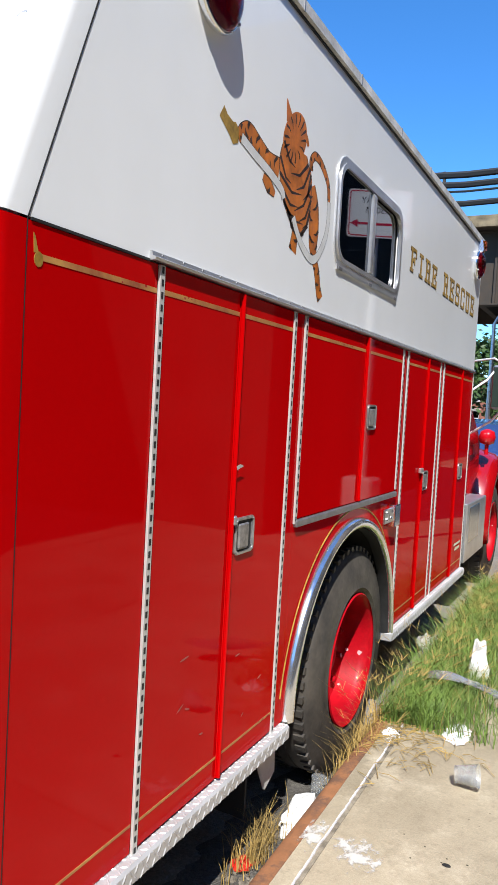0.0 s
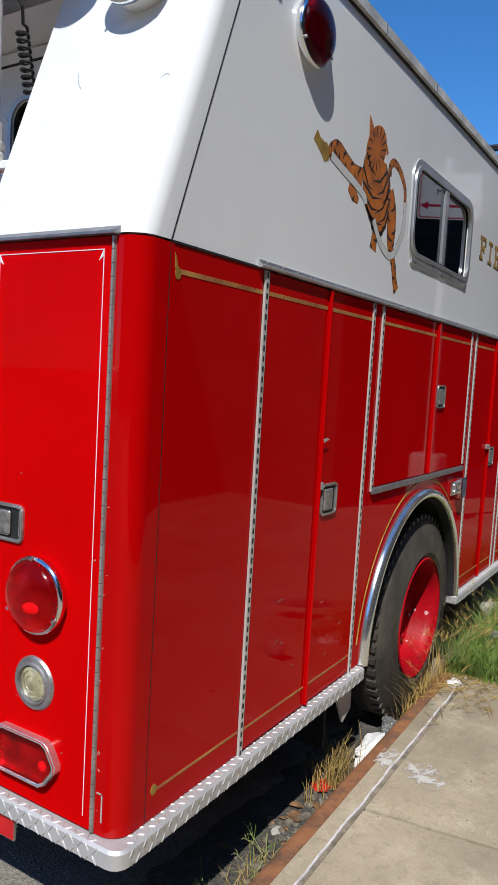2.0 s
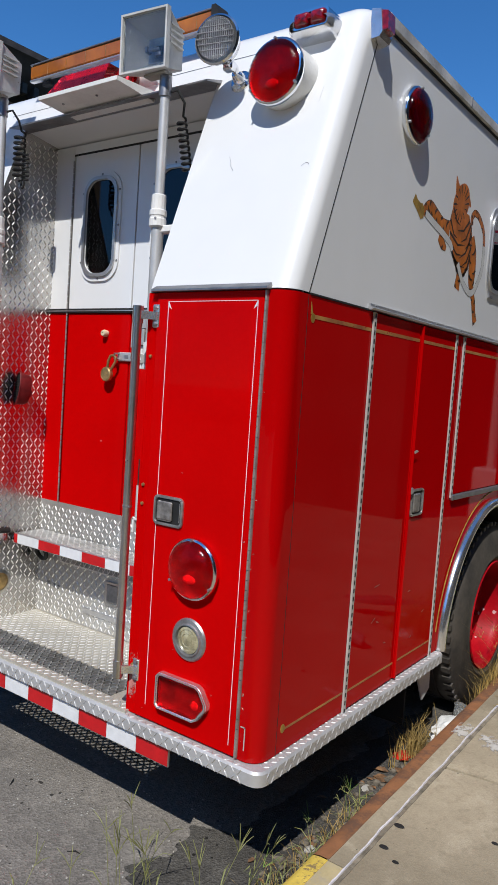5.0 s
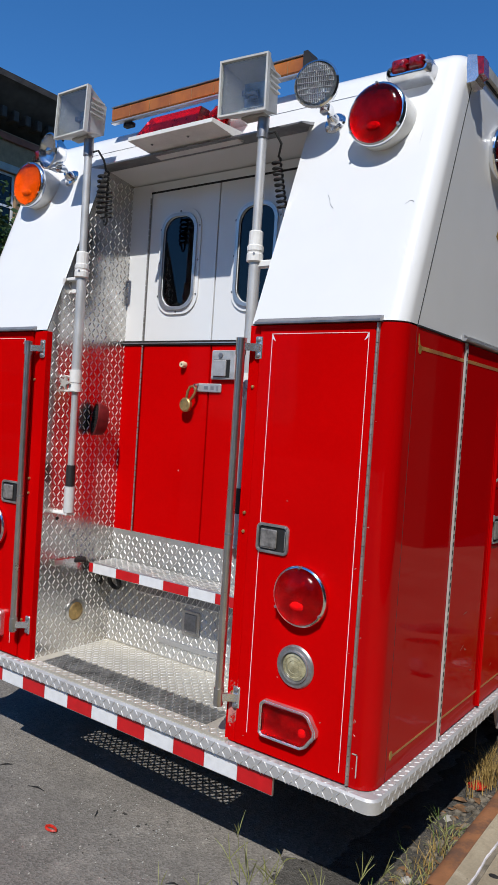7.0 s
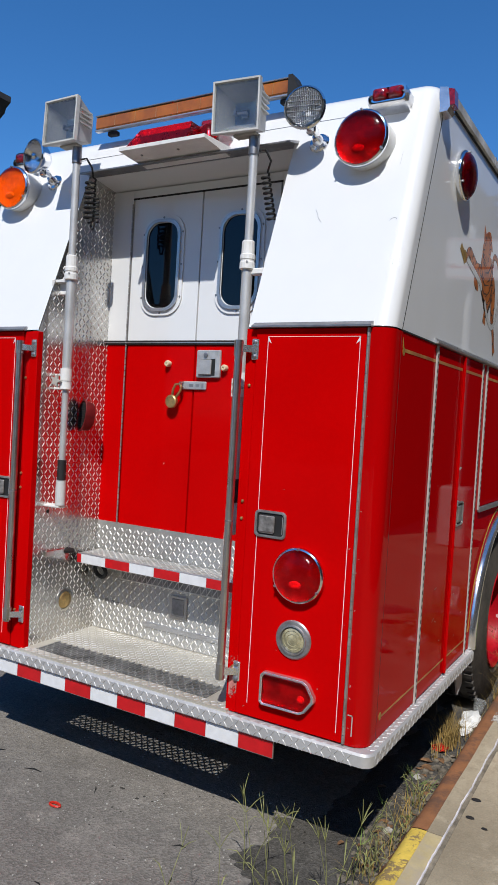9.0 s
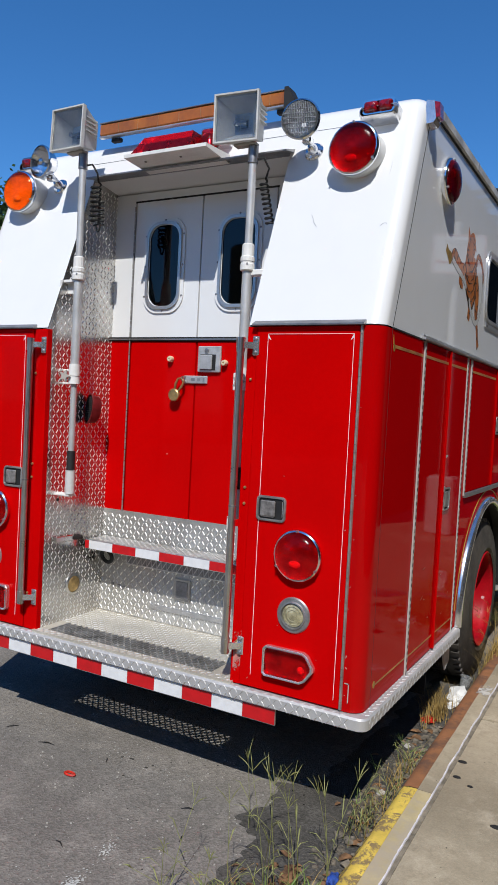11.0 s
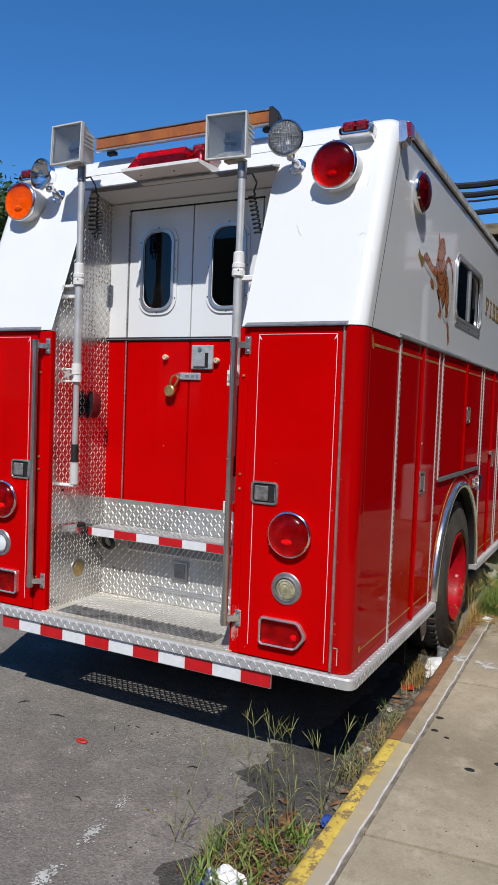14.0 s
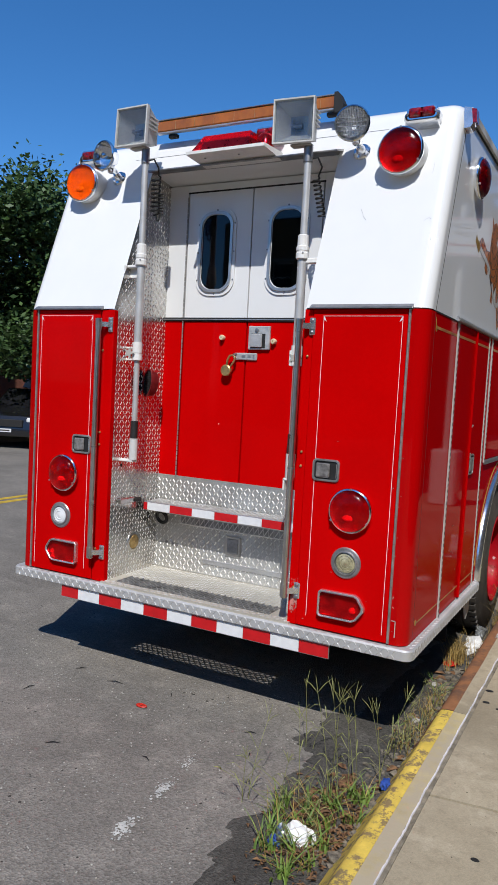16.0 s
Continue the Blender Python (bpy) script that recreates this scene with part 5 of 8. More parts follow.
# small clearance lamps on the roof edge
for x in (-0.180, -1.02, mx(-0.200)):
    g = Geo().loft([[(x + k * px, y, z) for px, z in rrect(-0.086, 0.086, z0, z1, 0.018, 4)] for k, y, z0, z1 in ((1.0, 0.40, 3.060, 3.122), (1.0, 0.300, 3.058, 3.120), (0.98, 0.272, 3.062, 3.112), (0.90, 0.262, 3.068, 3.104))], True)
    b = part("clearance_lamp", g, BEZEL, truck, "small red clearance lamp on a chrome base", angle=40)
    part("lamp_foot", Geo().hull([(x + px, y, z) for px in (-0.080, 0.080) for y, z in ((0.272, 3.062), (0.345, 3.036), (0.40, 3.036), (0.40, 3.062))]), BEZEL, b)
    part("lens_rim", Geo().band(rrect(x - 0.066, x + 0.066, 3.084, 3.132, 0.014), rrect(x - 0.074, x + 0.074, 3.078, 3.140, 0.018), "y", 0.274, 0.36), CHROME, b, "chrome lens rim", angle=50)
    for c in (-0.033, 0.033):
        ring = rrect(x + c - 0.0325, x + c + 0.0325, 3.084, 3.132, 0.012, 4)
        mid = (x + c, 3.108)
        g = Geo().loft([[(mid[0] + (p[0] - mid[0]) * k, y, mid[1] + (p[1] - mid[1]) * k) for p in ring] for k, y in ((1, 0.36), (1, 0.278), (0.9, 0.266), (0.6, 0.258), (0.05, 0.256))], True)
        part("lens", g, PLASTIC_RED, b, angle=60)
for y in (0.436, 4.92):
    b = part("clearance_lamp", Geo().hull([(x, y + dy, z) for x, w, z in ((-0.004, 0.044, 3.050), (-0.004, 0.044, 3.153), (0.030, 0.040, 3.054), (0.040, 0.038, 3.070), (0.030, 0.040, 3.148)) for dy in (-w, w)]), BEZEL, truck, "small clearance lamp beside the roof rail")
    part("lens", Geo().hull([(x, y + dy, z) for x, w, z in ((0.020, 0.034, 3.074), (0.020, 0.034, 3.148), (0.056, 0.028, 3.080), (0.052, 0.028, 3.142)) for dy in (-w, w)]), PLASTIC_RED if y < 1 else LENS_AMBER, b, angle=60)


BEAM_GLASS = surf("ribbed_beam_glass", (0.95, 0.96, 0.97), 0.04, trans=1.0, vary=0.01, bump=0.003, bump_scale=110, ior=1.15)
RIB = surf("glass_rib", (0.55, 0.56, 0.58), 0.2, vary=0.1, scale=40, coat=0.5)
# sealed-beam spot lamps on ball mounts
def spot_lamp(x, way, ribbed=True):
    base = part("spot_lamp", Geo().lathe([(0.046, -0.01), (0.046, 0.006), (0.040, 0.013), (0.026, 0.016), (0.022, 0.034), (0.014, 0.05)], facing((x, lean(2.955) + 0.002, 2.955), (0, -1, 0.35)), 20), CHROME, truck, "chrome spot lamp on a swivel mount")
    part("swivel", Geo().tube([(x, lean(2.955) - 0.03, 2.965), (x + 0.01, lean(2.955) - 0.055, 2.985), (x, 0.185, 3.01)], 0.012, 10).box(x - 0.022, x + 0.022, 0.20, 0.235, 2.965, 3.0, 0.006), CHROME, base)
    m = facing((x, 0.14, 3.045), way)
    r = 0.080
    part("bowl", Geo().lathe([(0.02, -0.085), (0.05, -0.072), (0.070, -0.045), (0.080, -0.015), (0.086, -0.006), (0.088, 0.006), (0.081, 0.011)], m, 32, False), CHROME, base, angle=60)
    part("reflector", Geo().lathe([(0.012, -0.055), (0.05, -0.045), (0.068, -0.02), (0.079, 0.0)], m, 32, False), BEAM if ribbed else CHROME, base, angle=60)
    ln = part("lens", Geo().lathe([(r, 0.004), (r * 0.9, 0.014), (r * 0.6, 0.022), (0.001, 0.026)], m, 32), BEAM_GLASS, base, "ribbed clear beam glass", angle=60)
    if not ribbed:
        part("bulb_shield", Geo().lathe([(0.018, -0.01), (0.020, 0.0), (0.012, 0.008), (0.001, 0.010)], m, 16), CHROME, base, angle=60)
        return base
    ribs = Geo()
    for k in range(-9, 10):
        h = math.sqrt(max(0.0, 0.072 ** 2 - (k * 0.0078) ** 2))
        ribs.box(k * 0.0078 - 0.0004, k * 0.0078 + 0.0004, -h, h, 0.014, 0.0275 - 1.8 * (k * 0.0078) ** 2, 0, m)
    for k in range(-3, 4):
        h = math.sqrt(max(0.0, 0.072 ** 2 - (k * 0.02) ** 2))
        ribs.box(-h, h, k * 0.02 - 0.0004, k * 0.02 + 0.0004, 0.014, 0.0275 - 1.8 * (k * 0.02) ** 2, 0, m)
    joined(part("rib_grid", ribs, RIB, base))
    return base


spot_lamp(-0.482, (0.22, -1, -0.05))
spot_lamp(-2.030, (-0.15, -1, -0.03), False)


# telescopic pole lights
def pole_light(x, y, top, aim, lower, clamp_z, arm):
    base = part("pole_light", Geo().cyl((x, y, 2.42), (x, y, top - 0.06), 0.0185, n=18), POLE, truck, "telescopic pole with a square white floodlight")
    part("lower_tube", Geo().cyl((x, y + 0.002, 1.86), (x, y + 0.002, 2.44), 0.0235, n=18).cyl((x, y + 0.002, lower), (x, y + 0.002, 1.90), 0.0165, n=18), POLE, base)
    part("collar", Geo().lathe([(0.026, 0), (0.033, 0.004), (0.033, 0.030), (0.0305, 0.034), (0.0305, 0.040), (0.033, 0.044), (0.033, 0.062), (0.0285, 0.066), (0.0275, 0.118), (0.024, 0.122)], Matrix.Translation((x, y, 2.390)), 14), WHITE_OLD, base, "chipped white plastic collar", angle=20)
    part("collar_screw", Geo().lathe([(0.005, 0.030), (0.004, 0.036)], facing((x, y, 2.42), (0.5, -1, 0)), 8), GREY, base)
    part("collar_arm", (Geo().box(x - arm, x + 0.02, y - 0.012, y + 0.03, 2.380, 2.396, 0.003).box(x - arm, x - arm + 0.012, y - 0.03, y + 0.03, 2.315, 2.396, 0.003).box(x - arm, x - 0.03, y + 0.018, y + 0.03, 2.325, 2.39, 0.003) if x < -1 else Geo().box(x - 0.02, x + 0.085, y - 0.004, y + 0.03, 2.37, 2.397, 0.004)), WHITE_OLD, base)
    part("grip", Geo().cyl((x, y, top - 0.135), (x, y, top - 0.06), 0.0235, n=16), GREY, base)
    part("clamp", Geo().cyl((x, y, clamp_z - 0.05), (x, y, clamp_z - 0.012), 0.0295, n=14).cyl((x, y, clamp_z - 0.008), (x, y, clamp_z + 0.052), 0.0285, n=14), WHITE_OLD, base, "worn white clamp")
    br = part("clamp_bracket", Geo().box(x - arm, x, y + 0.010, y + 0.026, clamp_z + 0.016, clamp_z + 0.026, 0.002).box(x - arm, x, y + 0.010, y + 0.026, clamp_z - 0.052, clamp_z - 0.042, 0.002).box(x - arm, x - arm + 0.010, y - 0.028, y + 0.026, clamp_z - 0.052, clamp_z + 0.026, 0.002), WHITE_OLD, base, "chipped white wall bracket")
    if x < -1:
        part("bracket_bolt", Geo().lathe([(0.009, 0.0), (0.009, 0.005), (0.004, 0.007)], facing((x - arm + 0.010, y - 0.008, clamp_z + 0.004), (1, 0, 0)), 6).lathe([(0.009, 0.0), (0.009, 0.005), (0.004, 0.007)], facing((x - arm + 0.010, y - 0.008, clamp_z - 0.032), (1, 0, 0)), 6), GREY, br)
    km = facing((x - (0.030 if x < -1 else 0.004), y + (-0.006 if x < -1 else 0.012), clamp_z - 0.012), (0.1, -1, 0))
    star = [(0.034 * math.cos(k * math.pi / 5) * (1, 0.45)[k % 2], 0.034 * math.sin(k * math.pi / 5) * (1, 0.45)[k % 2]) for k in range(10)]
    part("clamp_knob", Geo().prism(star, "z", 0.030, 0.042), STONE, base, "grey star knob").data.transform(km)
    part("foot_band", Geo().cyl((x, y + 0.002, lower + 0.105), (x, y + 0.002, lower + 0.205), 0.0215, n=16), BLACK, base)
    part("foot", Geo().cyl((x, y + 0.002, lower - 0.02), (x, y + 0.002, lower + 0.103), 0.0250, n=16), PALE, base)
    fb = part("foot_bracket", Geo().box(x - arm, x + 0.01, y - 0.02, y + 0.035, lower - 0.035, lower - 0.022, 0.003).box(x - arm, x - arm + 0.009, y - 0.02, y + 0.035, lower - 0.085, lower - 0.022, 0.002), WHITE_OLD, base)
    if x < -1:
        part("bracket_bolt", Geo().lathe([(0.010, 0.0), (0.010, 0.006), (0.004, 0.008)], facing((x - arm + 0.009, y + 0.008, lower - 0.062), (1, 0, 0)), 6), BLACK, fb)
    # head
    m = facing((x - (0.057 if x < -1 else 0.062), y - 0.05, top + 0.055), aim)
    hw, hh = 0.108, 0.108
    out = [[(sx_ * w, sy * h, z) for sx_, sy in ((-1, -1), (1, -1), (1, 1), (-1, 1))] for w, h, z in ((hw * 0.70, hh * 0.62, -0.125), (hw * 0.96, hh * 0.96, 0.0), (hw, hh, 0.0), (hw, hh, 0.022), (hw * 0.93, hh * 0.93, 0.022), (hw * 0.92, hh * 0.92, 0.004), (hw * 0.35, hh * 0.35, -0.085))]
    g = Geo().loft(out, True)
    n = len(g.v)
    g.f += [(0, 1, 2, 3)]
    hd = part("lamp_head", g, FLOOD_GREY, base, "square floodlight head with chipped white paint")
    hd.data.transform(m)
    inn = [[(sx_ * w, sy * h, z) for sx_, sy in ((-1, -1), (1, -1), (1, 1), (-1, 1))] for w, h, z in ((hw * 0.91, hh * 0.91, 0.003), (hw * 0.55, hh * 0.5, -0.07), (hw * 0.2, hh * 0.2, -0.08))]
    o = part("reflector", Geo().loft(inn, True), FLOOD_MIRROR, hd, "dimpled bright reflector")
    o.data.transform(m)
    o = part("bulb", Geo().cyl((-0.026, -0.005, -0.05), (0.026, -0.005, -0.05), 0.008, n=12).box(-0.036, -0.024, -0.015, 0.006, -0.065, -0.035, 0.002), GREY, hd)
    o.data.transform(m)
    o = part("bulb_socket", Geo().box(-0.016, 0.016, -0.018, 0.010, -0.082, -0.072, 0.003), GREY, hd)
    o.data.transform(m)
    o = part("front_glass", Geo().box(-hw * 0.89, hw * 0.89, -hh * 0.89, hh * 0.89, 0.010, 0.014), CLEAR, hd)
    o.data.transform(m)
    fins = Geo()
    for k in range(4):
        fins.box(hw * 0.80, hw * 0.98, -hh * 0.1 + k * 0.022, -hh * 0.1 + 0.006 + k * 0.022, -0.09, -0.01)
        fins.box(-hw * 0.98, -hw * 0.80, -hh * 0.1 + k * 0.022, -hh * 0.1 + 0.006 + k * 0.022, -0.09, -0.01)
    o = part("cooling_fins", fins, FLOOD_GREY, hd)
    o.data.transform(m)
    part("yoke", Geo().cyl((x, y, top - 0.08), (x, y, top - 0.045), 0.016, n=12).box(x - 0.09, x + 0.02, y - 0.03, y + 0.015, top - 0.058, top - 0.046, 0.003), STONE, base)
    # coiled cable
    left = x < -1
    cx, drop, drift, rad = (x + 0.018, 0.0024, 0.0, 0.025) if left else (x + 0.012, 0.0022, 0.00050, 0.017)
    pts = [(x + 0.02, y + 0.01, top - 0.115), (x + 0.045, y + 0.02, top - 0.11), (x + 0.06, y + 0.045, top - 0.15), (cx + rad, y + 0.075, top - 0.185)]
    for k in range(86 if left else 92):
        a = k * 0.62
        pts.append((cx + drift * k + rad * math.cos(a), y + 0.085 + rad * math.sin(a), top - 0.19 - drop * k + 0.004 * math.cos(a)))
    if left:
        e = pts[-1]
        for k in range(14):
            w = math.pi * k / 13
            pts.append((cx + 0.012 - 0.012 * math.cos(w), y + 0.10, e[2] - 0.035 * math.sin(w)))
        for k in range(62):
            a = k * 0.62
            pts.append((cx + 0.024 + 0.014 * math.cos(a), y + 0.105 + 0.012 * math.sin(a), e[2] + 0.0019 * k))
    part("coiled_cable", Geo().tube(pts, 0.005, 6), BLACK, base, "black coiled cable")
    return base


pole_light(-1.703, 0.112, 3.095, (-0.02, -1, 0.05), 1.30, 1.905, 0.10)
pole_light(-0.694, 0.108, 3.005, (0.10, -1, -0.02), 1.30, 1.905, 0.028)

# light bars over the opening
bar = part("light_bar", Geo().hull([(x, y, z) for x in (-1.415, -0.935) for y, z in ((0.085, 2.972), (0.30, 2.958), (0.30, 3.0), (0.085, 2.988))]), WHITE_OLD, truck, "red lensed light bar on a white tray")
part("lens", Geo().hull([(-1.39, 0.10, 2.990), (-1.035, 0.10, 2.990), (-1.39, 0.28, 3.0), (-1.035, 0.28, 3.0), (-1.345, 0.15, 3.082), (-1.055, 0.15, 3.082), (-1.345, 0.26, 3.082), (-1.055, 0.26, 3.082)]), LENS_RED, bar, "faceted red lens").visible_shadow = False
part("inner_reflector", Geo().box(-1.36, -1.06, 0.17, 0.25, 2.995, 3.05, 0.005), REFLECTOR, bar)
part("end_lens", Geo().lathe([(0.046, 0.0), (0.047, 0.035), (0.042, 0.058), (0.028, 0.074), (0.001, 0.080)], Matrix.Translation((-0.984, 0.19, 2.992)), 24), LENS_RED, bar, "round red end beacon", angle=60).visible_shadow = False
part("beacon_bulb", Geo().lathe([(0.018, 0.0), (0.018, 0.04), (0.010, 0.05), (0.001, 0.052)], Matrix.Translation((-0.984, 0.19, 2.994)), 14), REFLECTOR, bar, angle=60)
part("tray_screws", Geo().lathe([(0.006, 0), (0.005, 0.004)], facing((-1.33, 0.15, 2.966), (0, -0.06, -1)), 8).lathe([(0.006, 0), (0.005, 0.004)], facing((-1.12, 0.15, 2.966), (0, -0.06, -1)), 8).lathe([(0.006, 0), (0.005, 0.004)], facing((-1.22, 0.24, 2.961), (0, -0.06, -1)), 8), GREY, bar)
adv = part("amber_bar", Geo().box(-1.77, -0.648, 0.30, 0.350, 3.200, 3.262, 0.006), AMBER_BAR, truck, "long weathered amber warning bar")
part("bar_top", Geo().box(-1.77, -0.648, 0.297, 0.353, 3.263, 3.270, 0.002), GREY, adv)
part("bar_foot_rail", Geo().box(-1.77, -0.648, 0.298, 0.325, 3.188, 3.1985, 0.003), ALU, adv, "thin bright rail under the amber bar")
part("end_cap", Geo().hull([(x, y, z) for y in (0.292, 0.366) for x, z in ((-0.652, 3.176), (-0.604, 3.176), (-0.600, 3.215), (-0.632, 3.276), (-0.652, 3.276))]), BLACK, adv, angle=20)
for x in (-1.66, -0.66):
    part("bar_stand", Geo().box(x - 0.04, x + 0.02, 0.315, 0.345, 3.165, 3.1865, 0.004), BLACK, adv)
seg = Geo()
for k in range(1, 9):
    seg.box(-1.77 + k * 0.13 - 0.001, -1.77 + k * 0.13 + 0.001, 0.2993, 0.31, 3.206, 3.256)
part("bar_ribs", seg, BRASS, adv)

# ---- recess ----
def plate(name, o, u, v, w, lu, lv, material=PLATE, th=0.012, keep=None, pitch=0.027, bars=None):
    """A sheet of tread plate from o along u (lu long) and v (lv long), facing w."""
    o, u, v, w = Vector(o), Vector(u), Vector(v), Vector(w)
    pts = [o, o + u * lu, o + u * lu + v * lv, o + v * lv]
    g = Geo().add(pts + [p - w * th for p in pts], [(0, 1, 2, 3), (7, 6, 5, 4), (0, 4, 5, 1), (1, 5, 6, 2), (2, 6, 7, 3), (3, 7, 4, 0)])
    ob = part(name, g, material, truck, "bright aluminium tread plate", smooth=False)
    t = part("tread_pattern", treads(o, u, v, w, int(lu / pitch), int(lv / pitch), pitch, keep), bars or BARS, ob, smooth=False)
    t["kind"] = "stuff"
    return ob


YB = 0.505
# side walls of the recess; above the belt they follow the lean
for x, w in ((OPEN_L, 1), (OPEN_R, -1)):
    g = Geo().prism([(0.005, Z0), (YB + 0.02, Z0), (YB + 0.02, 2.965), (lean(2.965) + 0.004, 2.965), (0.005, ZM)], "x", x, x - w * 0.012)
    sw = part("recess_side", g, PLATE, truck, "bright aluminium tread plate wall", smooth=False)
    t = part("tread_pattern", treads((x, 0, Z0), (0, 1, 0), (0, 0, 1), (w, 0, 0), 19, 88, 0.027, lambda p: p.y > lean(max(p.z, ZM)) + 0.022), BARS, sw, smooth=False)
    t["kind"] = "stuff"
FLAKED = film_of_paint("bleached_red", (0.62, 0.24, 0.21), 26, 0.13, 0.34)
# flanges between recess and corner doors
for s in (1, -1):
    def sx(x):
        return x if s > 0 else mx(x)
    a, b = (OPEN_R, -0.565) if s > 0 else (mx(-0.565), OPEN_L)
    part("door_post", Geo().box(a, b, -0.0, 0.02, Z0, ZM - 0.007, 0.003).box(*((OPEN_R - 0.004, OPEN_R + 0.005) if s > 0 else (OPEN_L - 0.005, OPEN_L + 0.004)), -0.003, 0.030, Z0, ZM - 0.007, 0.0015), RED_DULL, truck)
    a, b = sorted((sx(-0.562), sx(-0.094)))
    d = part("rear_door", Geo().box(a, b, -0.006, 0.018, ZD, ZDT, 0.003), RED_DULL, truck, "red rear compartment door with a white pinstripe")
    # hinge
    hx = sx(-0.086)
    g = Geo().box(hx - 0.006, hx + 0.006, -0.005, 0.01, ZD, ZDT)
    n = 46
    for i in range(n):
        z = ZD + i * (ZDT - ZD) / n
        g.cyl((hx, -0.006, z + 0.001), (hx, -0.006, z + 0.0325), 0.005, n=8)
    joined(part("piano_hinge", g, HINGE, d, "bare metal piano hinge"))
    # pinstripes
    g = Geo()
    for x0, x1, z0, z1 in ((-0.507, -0.117, 2.094, 2.096), (-0.508, -0.506, 0.62, 2.096), (-0.118, -0.116, 0.60, 2.096)):
        a, b = sorted((sx(x0), sx(x1)))
        g.box(a, b, -0.0072, -0.006, z0, z1)
    for x0 in (-0.505, -0.119):
        e = 0.014 if x0 < -0.3 else -0.014
        g.prism([(sx(x0), 2.094), (sx(x0 + e), 2.068), (sx(x0), 2.078)], "y", -0.0074, -0.006)
    part("pinstripe", g, REFL_WHITE, d, "thin white pinstripe")
    paddle_latch(rear_face(-0.447 if s > 0 else -1.985, 1.352, -0.006), d, 0.140, 0.108)
    a, b = sorted((sx(-0.578), sx(-0.072)))
    part("drip_moulding", Geo().prism([(-0.026, 2.130), (-0.026, 2.137), (0.0, 2.152), (0.004, 2.130)], "x", a, b), GREY, d, "grey drip moulding over the door")
    # screws
    g = Geo()
    for z in (1.36, 1.43, 0.75, 1.9):
        g.lathe([(0.007, 0), (0.006, 0.006), (0.002, 0.008)], rear_face(sx(-0.585), z), 8)
    part("post_screws", g, BRASS, d)
    # small touched-up patch by the lower corner
    if s > 0:
        part("scuff", Geo().box(-0.058, -0.054, -0.0012, 0.0, 0.60, 0.68).box(-0.075, -0.054, -0.0012, 0.0, 0.676, 0.680), STONE, d, "scratched pale paint")
        sc = part("scuff", Geo().box(-0.022, 0.024, -0.0012, 0.0, -0.17, 0.17), FLAKED, d, "flaked red paint over pink primer")
        sc.location = (-0.584, -0.0005, 0.70)


# grab rails on the door posts
def grab_rail(x, s):
    r = part("grab_rail", Geo().tube([(x, -0.045, 0.700), (x, -0.045, 1.30), (x, -0.045, 2.07)], 0.0165, 16), STEEL, truck, "long stainless grab rail")
    part("rail_joint", Geo().cyl((x, -0.045, 1.345), (x, -0.045, 1.352), 0.0175, n=16), GREY, r)
    for z in (2.045, 0.735):
        part("rail_socket", Geo().cyl((x, -0.045, z - 0.03), (x, -0.045, z + 0.032), 0.0195, n=16), STEEL, r)
        part("rail_stand", Geo().prism([(x + s * 0.015, -0.052), (x + s * 0.046, -0.020), (x + s * 0.062, -0.014), (x + s * 0.062, 0.0), (x + s * 0.042, 0.0), (x + s * 0.015, -0.034)], "z", z - 0.014, z + 0.014), BEZEL, r, "bright cast rail stand")
        pl = part("rail_plate", Geo().box(min(x + s * 0.036, x + s * 0.070), max(x + s * 0.036, x + s * 0.070), -0.009, -0.0005, z - 0.042, z + 0.042, 0.004), BEZEL, r, "bright rail foot plate")
        for dz in (0.029, -0.029):
            part("rail_bolt", Geo().lathe([(0.009, 0), (0.009, 0.005), (0.004, 0.008)], rear_face(x + s * 0.053, z + dz, -0.009), 8), GREY, pl)


grab_rail(-0.618, 1)
grab_rail(-1.862, 1)

